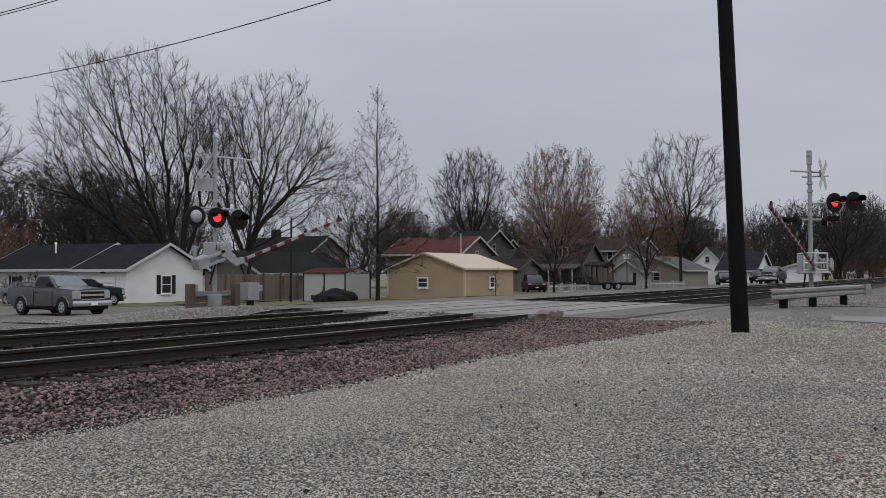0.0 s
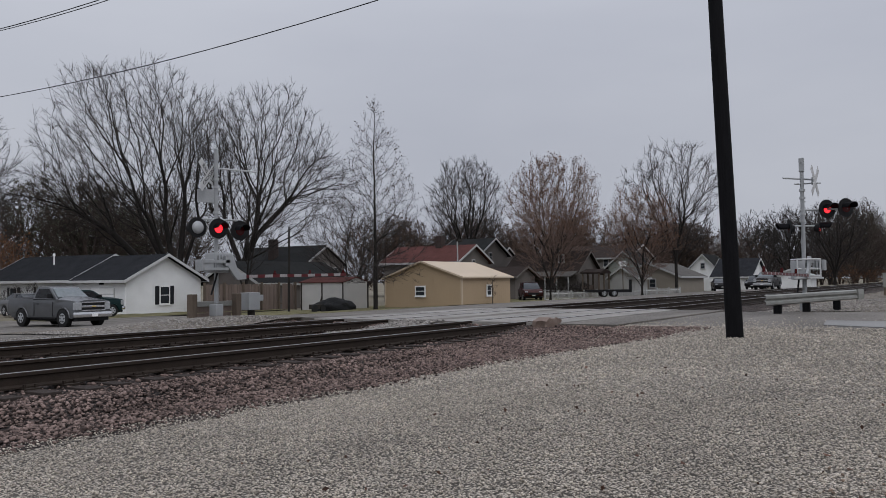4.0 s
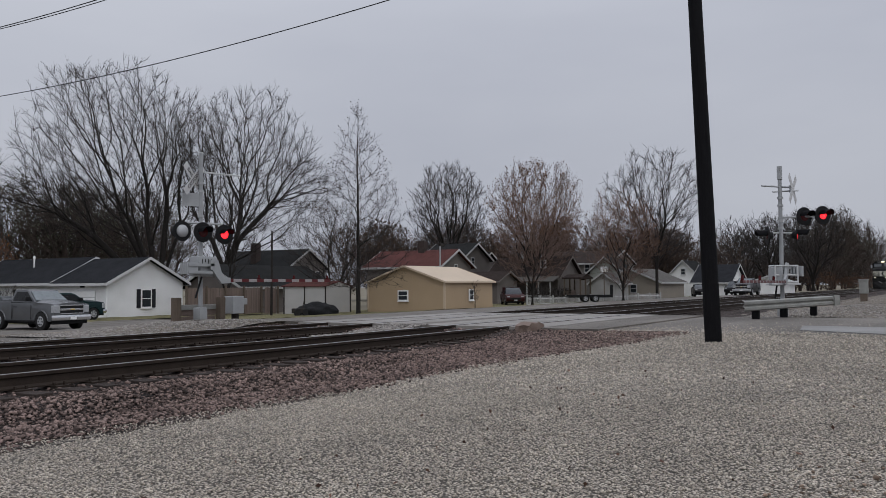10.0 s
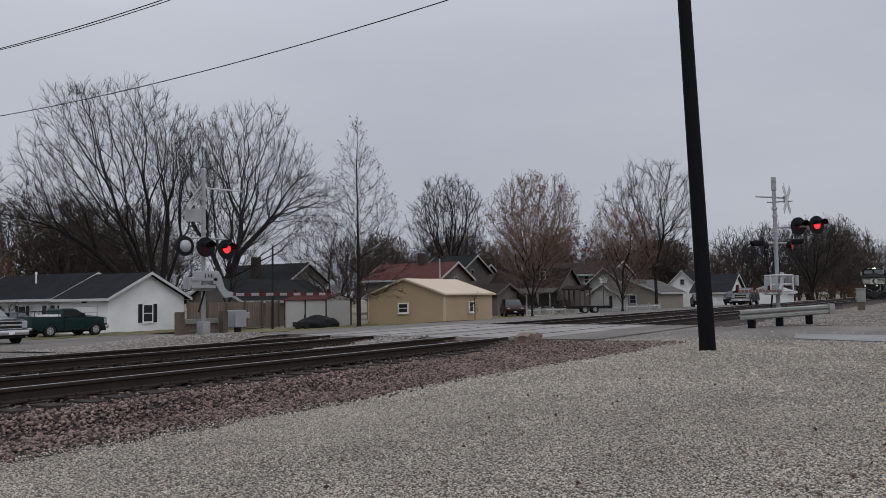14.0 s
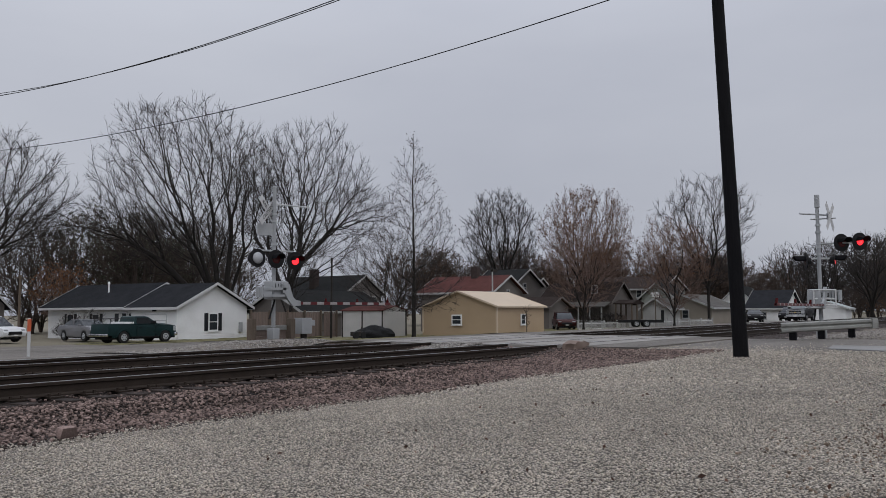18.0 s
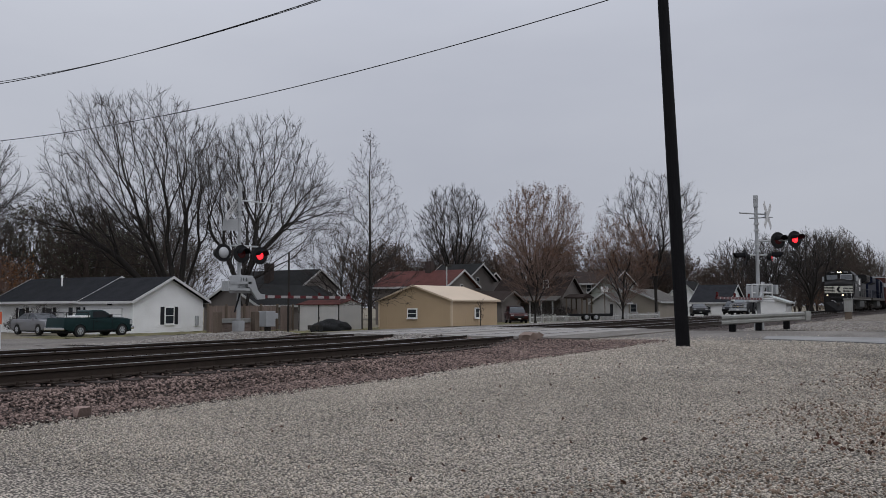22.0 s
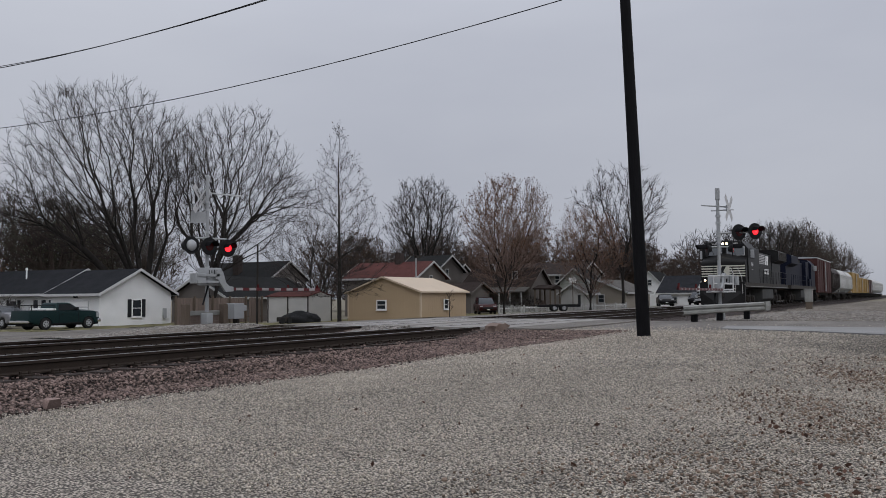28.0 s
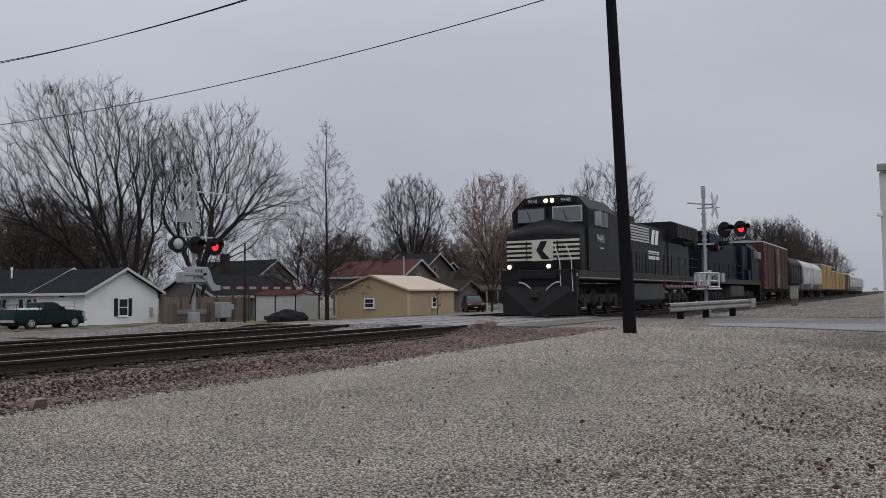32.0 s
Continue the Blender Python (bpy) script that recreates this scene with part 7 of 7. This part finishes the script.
    for k in range(12):
        t0, t1 = k / 12, (k + 1) / 12
        p = [Vector((0.4, -0.9 + 1.6 * t, 1.3 - 0.35 * math.sin(math.pi * t) + 0.1 * math.sin(3 * math.pi * t))) for t in (t0, t1)]
        tube(b, p[0], p[1], 0.025, None, 6)
    part("air_hose", b, M_HOPPER, L, "pale hanging air hoses")
    if stripes:
        for y in (-0.45, 1.12):
            d = part("ditch_light", tube(B(), (0.5, y, 1.88), (0.62, y, 1.88), 0.13, None, 16), M_GRIME, L)
            part("lens", tube(B(), (0.485, y, 1.88), (0.5, y, 1.88), 0.08, None, 16), M_DITCH, d, "glowing ditch light")
    return L


def boxcar(label, paint, length, height, m, roof=None, door=True):
    c = thing("boxcar", label, "boxcar", m, "train")
    part("body", box(B(), 0.35, length - 0.35, -1.5, 1.5, 1.05, height - 0.12, 0.03), paint, c)
    part("roof", prism(B(), [(-1.53, height - 0.14), (1.53, height - 0.14), (1.5, height - 0.04), (0, height + 0.06), (-1.5, height - 0.04)], 0.3, length - 0.3, "x"), roof or M_SILVER, c, "ribbed metal roof")
    n = int(length / 2.3)
    for k in range(n + 1):
        x = 0.45 + (length - 0.9) * k / n
        part("rib", box(B(), x - 0.05, x + 0.05, -1.525, -1.5, 1.1, height - 0.2), paint, c)
    if door:
        d = part("door", box(B(), length / 2 - 1.5, length / 2 + 1.5, -1.6, -1.52, 1.15, height - 0.3, 0.01), paint, c, "sliding door")
        for k in range(5):
            part("door_rib", box(B(), length / 2 - 1.45, length / 2 + 1.45, -1.63, -1.6, 1.4 + 0.65 * k, 1.5 + 0.65 * k), paint, d)
        for k in (-0.3, 0.3):
            part("lock_rod", tube(B(), (length / 2 + k, -1.64, 1.2), (length / 2 + k, -1.64, height - 0.4), 0.025, None, 6), M_SILVER, d)
    for z in np.arange(1.4, height - 0.4, 0.42):
        part("end_rib", box(B(), 0.28, 0.36, -1.4, 1.4, z, z + 0.12, 0.02), paint, c)
    b = B()
    for z in np.arange(1.2, height - 0.3, 0.4):
        tube(b, (0.42, -1.58, z), (0.9, -1.58, z), 0.015, None, 6)
    part("ladder", b, M_SILVER, c)
    part("underframe", box(B(), 0.2, length - 0.2, -1.1, 1.1, 0.8, 1.06), M_GRIME, c)
    b = box(B(), -0.25, 0.35, -0.12, 0.12, 0.72, 0.98)
    box(b, length - 0.35, length + 0.25, -0.12, 0.12, 0.72, 0.98)
    part("coupler", b, M_GRIME, c)
    truck(c, 2.2, 2, 1.75, 0.42)
    truck(c, length - 2.2, 2, 1.75, 0.42)
    return c


def hopper(label, paint, length, m):
    c = thing("covered_hopper", label, "hopper car", m, "train")
    pts = [(-0.6, 1.0), (0.6, 1.0), (1.5, 1.7), (1.56, 3.0), (1.45, 3.9), (1.0, 4.45), (-1.0, 4.45), (-1.45, 3.9), (-1.56, 3.0), (-1.5, 1.7)]
    b = prism(B(), pts, 1.0, length - 1.0, "x")
    for v in b.verts:
        if v.co.z < 1.2:
            v.co.x += 0.5 if v.co.x < length / 2 else -0.5
    part("body", soften(b, 0.08, 3, 15), paint, c, "", smooth=True)
    part("running_board", box(B(), 0.6, length - 0.6, -0.5, 0.5, 4.45, 4.55), M_SILVER, c)
    for k in range(4):
        x = 2.0 + (length - 4.0) * k / 3
        part("hatch", tube(B(), (x, 0, 4.5), (x, 0, 4.68), 0.4, None, 14), paint, c)
    for k in range(7):
        x = 1.3 + (length - 2.6) * k / 6
        part("rib", box(B(), x - 0.04, x + 0.04, -1.6, -1.5, 1.75, 3.7), paint, c)
    part("underframe", box(B(), 0.2, length - 0.2, -1.45, 1.45, 0.95, 1.12), M_GRIME, c)
    b = B()
    for x in (0.5, length - 0.5):
        for sy in (-1, 1):
            tube(b, (x, sy * 1.35, 1.1), (x, sy * 0.7, 4.2), 0.04, None, 8)
        for z in np.arange(1.3, 4.2, 0.42):
            tube(b, (x, -1.3, z), (x, -0.9, z), 0.015, None, 6)
    part("end_ladder", b, paint, c)
    b = box(B(), -0.25, 0.35, -0.12, 0.12, 0.72, 0.98)
    part("coupler", b, M_GRIME, c)
    truck(c, 1.9, 2, 1.75, 0.42)
    truck(c, length - 1.9, 2, 1.75, 0.42)
    return c


FRONT32 = 7.1
rolling = []


def couple(ob, offset, turn=0):
    rolling.append((ob, offset, turn))
    return ob


ORIGIN = pose(FRONT32, NEAR_Y, RAIL_Z)
couple(locomotive("black road locomotive with white nose stripes and lit headlights", M_BLACK, True, ORIGIN), 0.0)
couple(locomotive("dark blue second locomotive running long hood first", M_BLUE, False, ORIGIN), 45.4, 180)
couple(boxcar("oxide red boxcar with peeling paint", M_BOXRED, 17.2, 5.15, ORIGIN), 46.6)
couple(hopper("dark grey short covered hopper", M_DARKCAR, 13.0, ORIGIN), 64.6)
couple(hopper("off-white covered hopper car", M_HOPPER, 12.4, ORIGIN), 78.0)
couple(hopper("off-white covered hopper car", M_HOPPER, 12.4, ORIGIN), 90.8)
couple(boxcar("tall faded yellow boxcar with ribs", M_YELLOW, 18.0, 4.75, ORIGIN), 103.6)
couple(boxcar("faded yellow boxcar with ribs", M_YELLOW, 16.0, 4.15, ORIGIN), 122.2)
couple(boxcar("faded yellow boxcar with ribs", M_YELLOW, 16.0, 4.15, ORIGIN), 138.8)
couple(boxcar("dull brown boxcar with ribs", M_BROWNCAR, 16.0, 4.2, ORIGIN), 155.4)
for k in range(5):
    couple(hopper("off-white covered hopper car", M_HOPPER, 12.4, ORIGIN), 172.0 + 12.9 * k)


# ---- motion ----
def motions():
    # the train gathers speed as it comes
    front = ((0, 158.2), (6, 146.7), (11, 132.7), (14, 120.7), (17.5, 105.2), (21, 87.5), (23, 75.1), (25, 61.2), (27, 45.8), (30, 22.5), (32, FRONT32))
    for ob, off, turn in rolling:
        walk(ob, [(t, pose(x + off, NEAR_Y, RAIL_Z, 0, 0, turn)) for t, x in front])
    away = ((0, 0), (9.2, 0), (9.7, 0.08), (10, 0.22), (10.5, 0.42), (11, 0.85), (11.5, 1.2), (12, 1.75), (12.5, 2.38), (13, 3.1), (13.5, 4.0), (14, 5.0), (15, 7.4), (16, 10.0), (18, 16.0), (21, 25.0), (24, 30.0), (32, 31.0))
    walk(grey_truck, [(t, parked(TRUCK_X, TRUCK_Y + d, -90)) for t, d in away])
    swing = ((0, 17.5), (1.0, 14.0), (1.6, 11.3), (2.5, 7.0), (3.0, 4.4), (3.5, 2.2), (4.2, 0.4), (5.0, 0.0), (6, 0.0), (32, 0.0))
    for arm, way, k in arms:
        at = arm.matrix_basis.translation.copy()
        walk(arm, [(t, pose(*at, 0, -a * k, 0) if way > 0 else Matrix.Translation(at) @ pose(0, 0, 0, 0, 0, 180) @ pose(0, 0, 0, 0, -a * k, 0)) for t, a in swing])
    dt = 1 / 30
    for sh, phase in shutters:
        at = sh.matrix_basis.translation.copy()
        rows, state = [], phase  # phase 0 shows its lamp first
        rows.append((0, 0 if state == 0 else 1))
        t, k = FLASH0, 0
        while t < 31.95:
            rows += [(t - dt, state), (t, 1 - state)]
            state = 1 - state
            t += FLASH_LEFT if k % 2 else FLASH_RIGHT
            k += 1
        rows.append((32, state))
        walk(sh, [(t, pose(*at, -86 * (1 - c), 0, 0)) for t, c in rows])


motions()
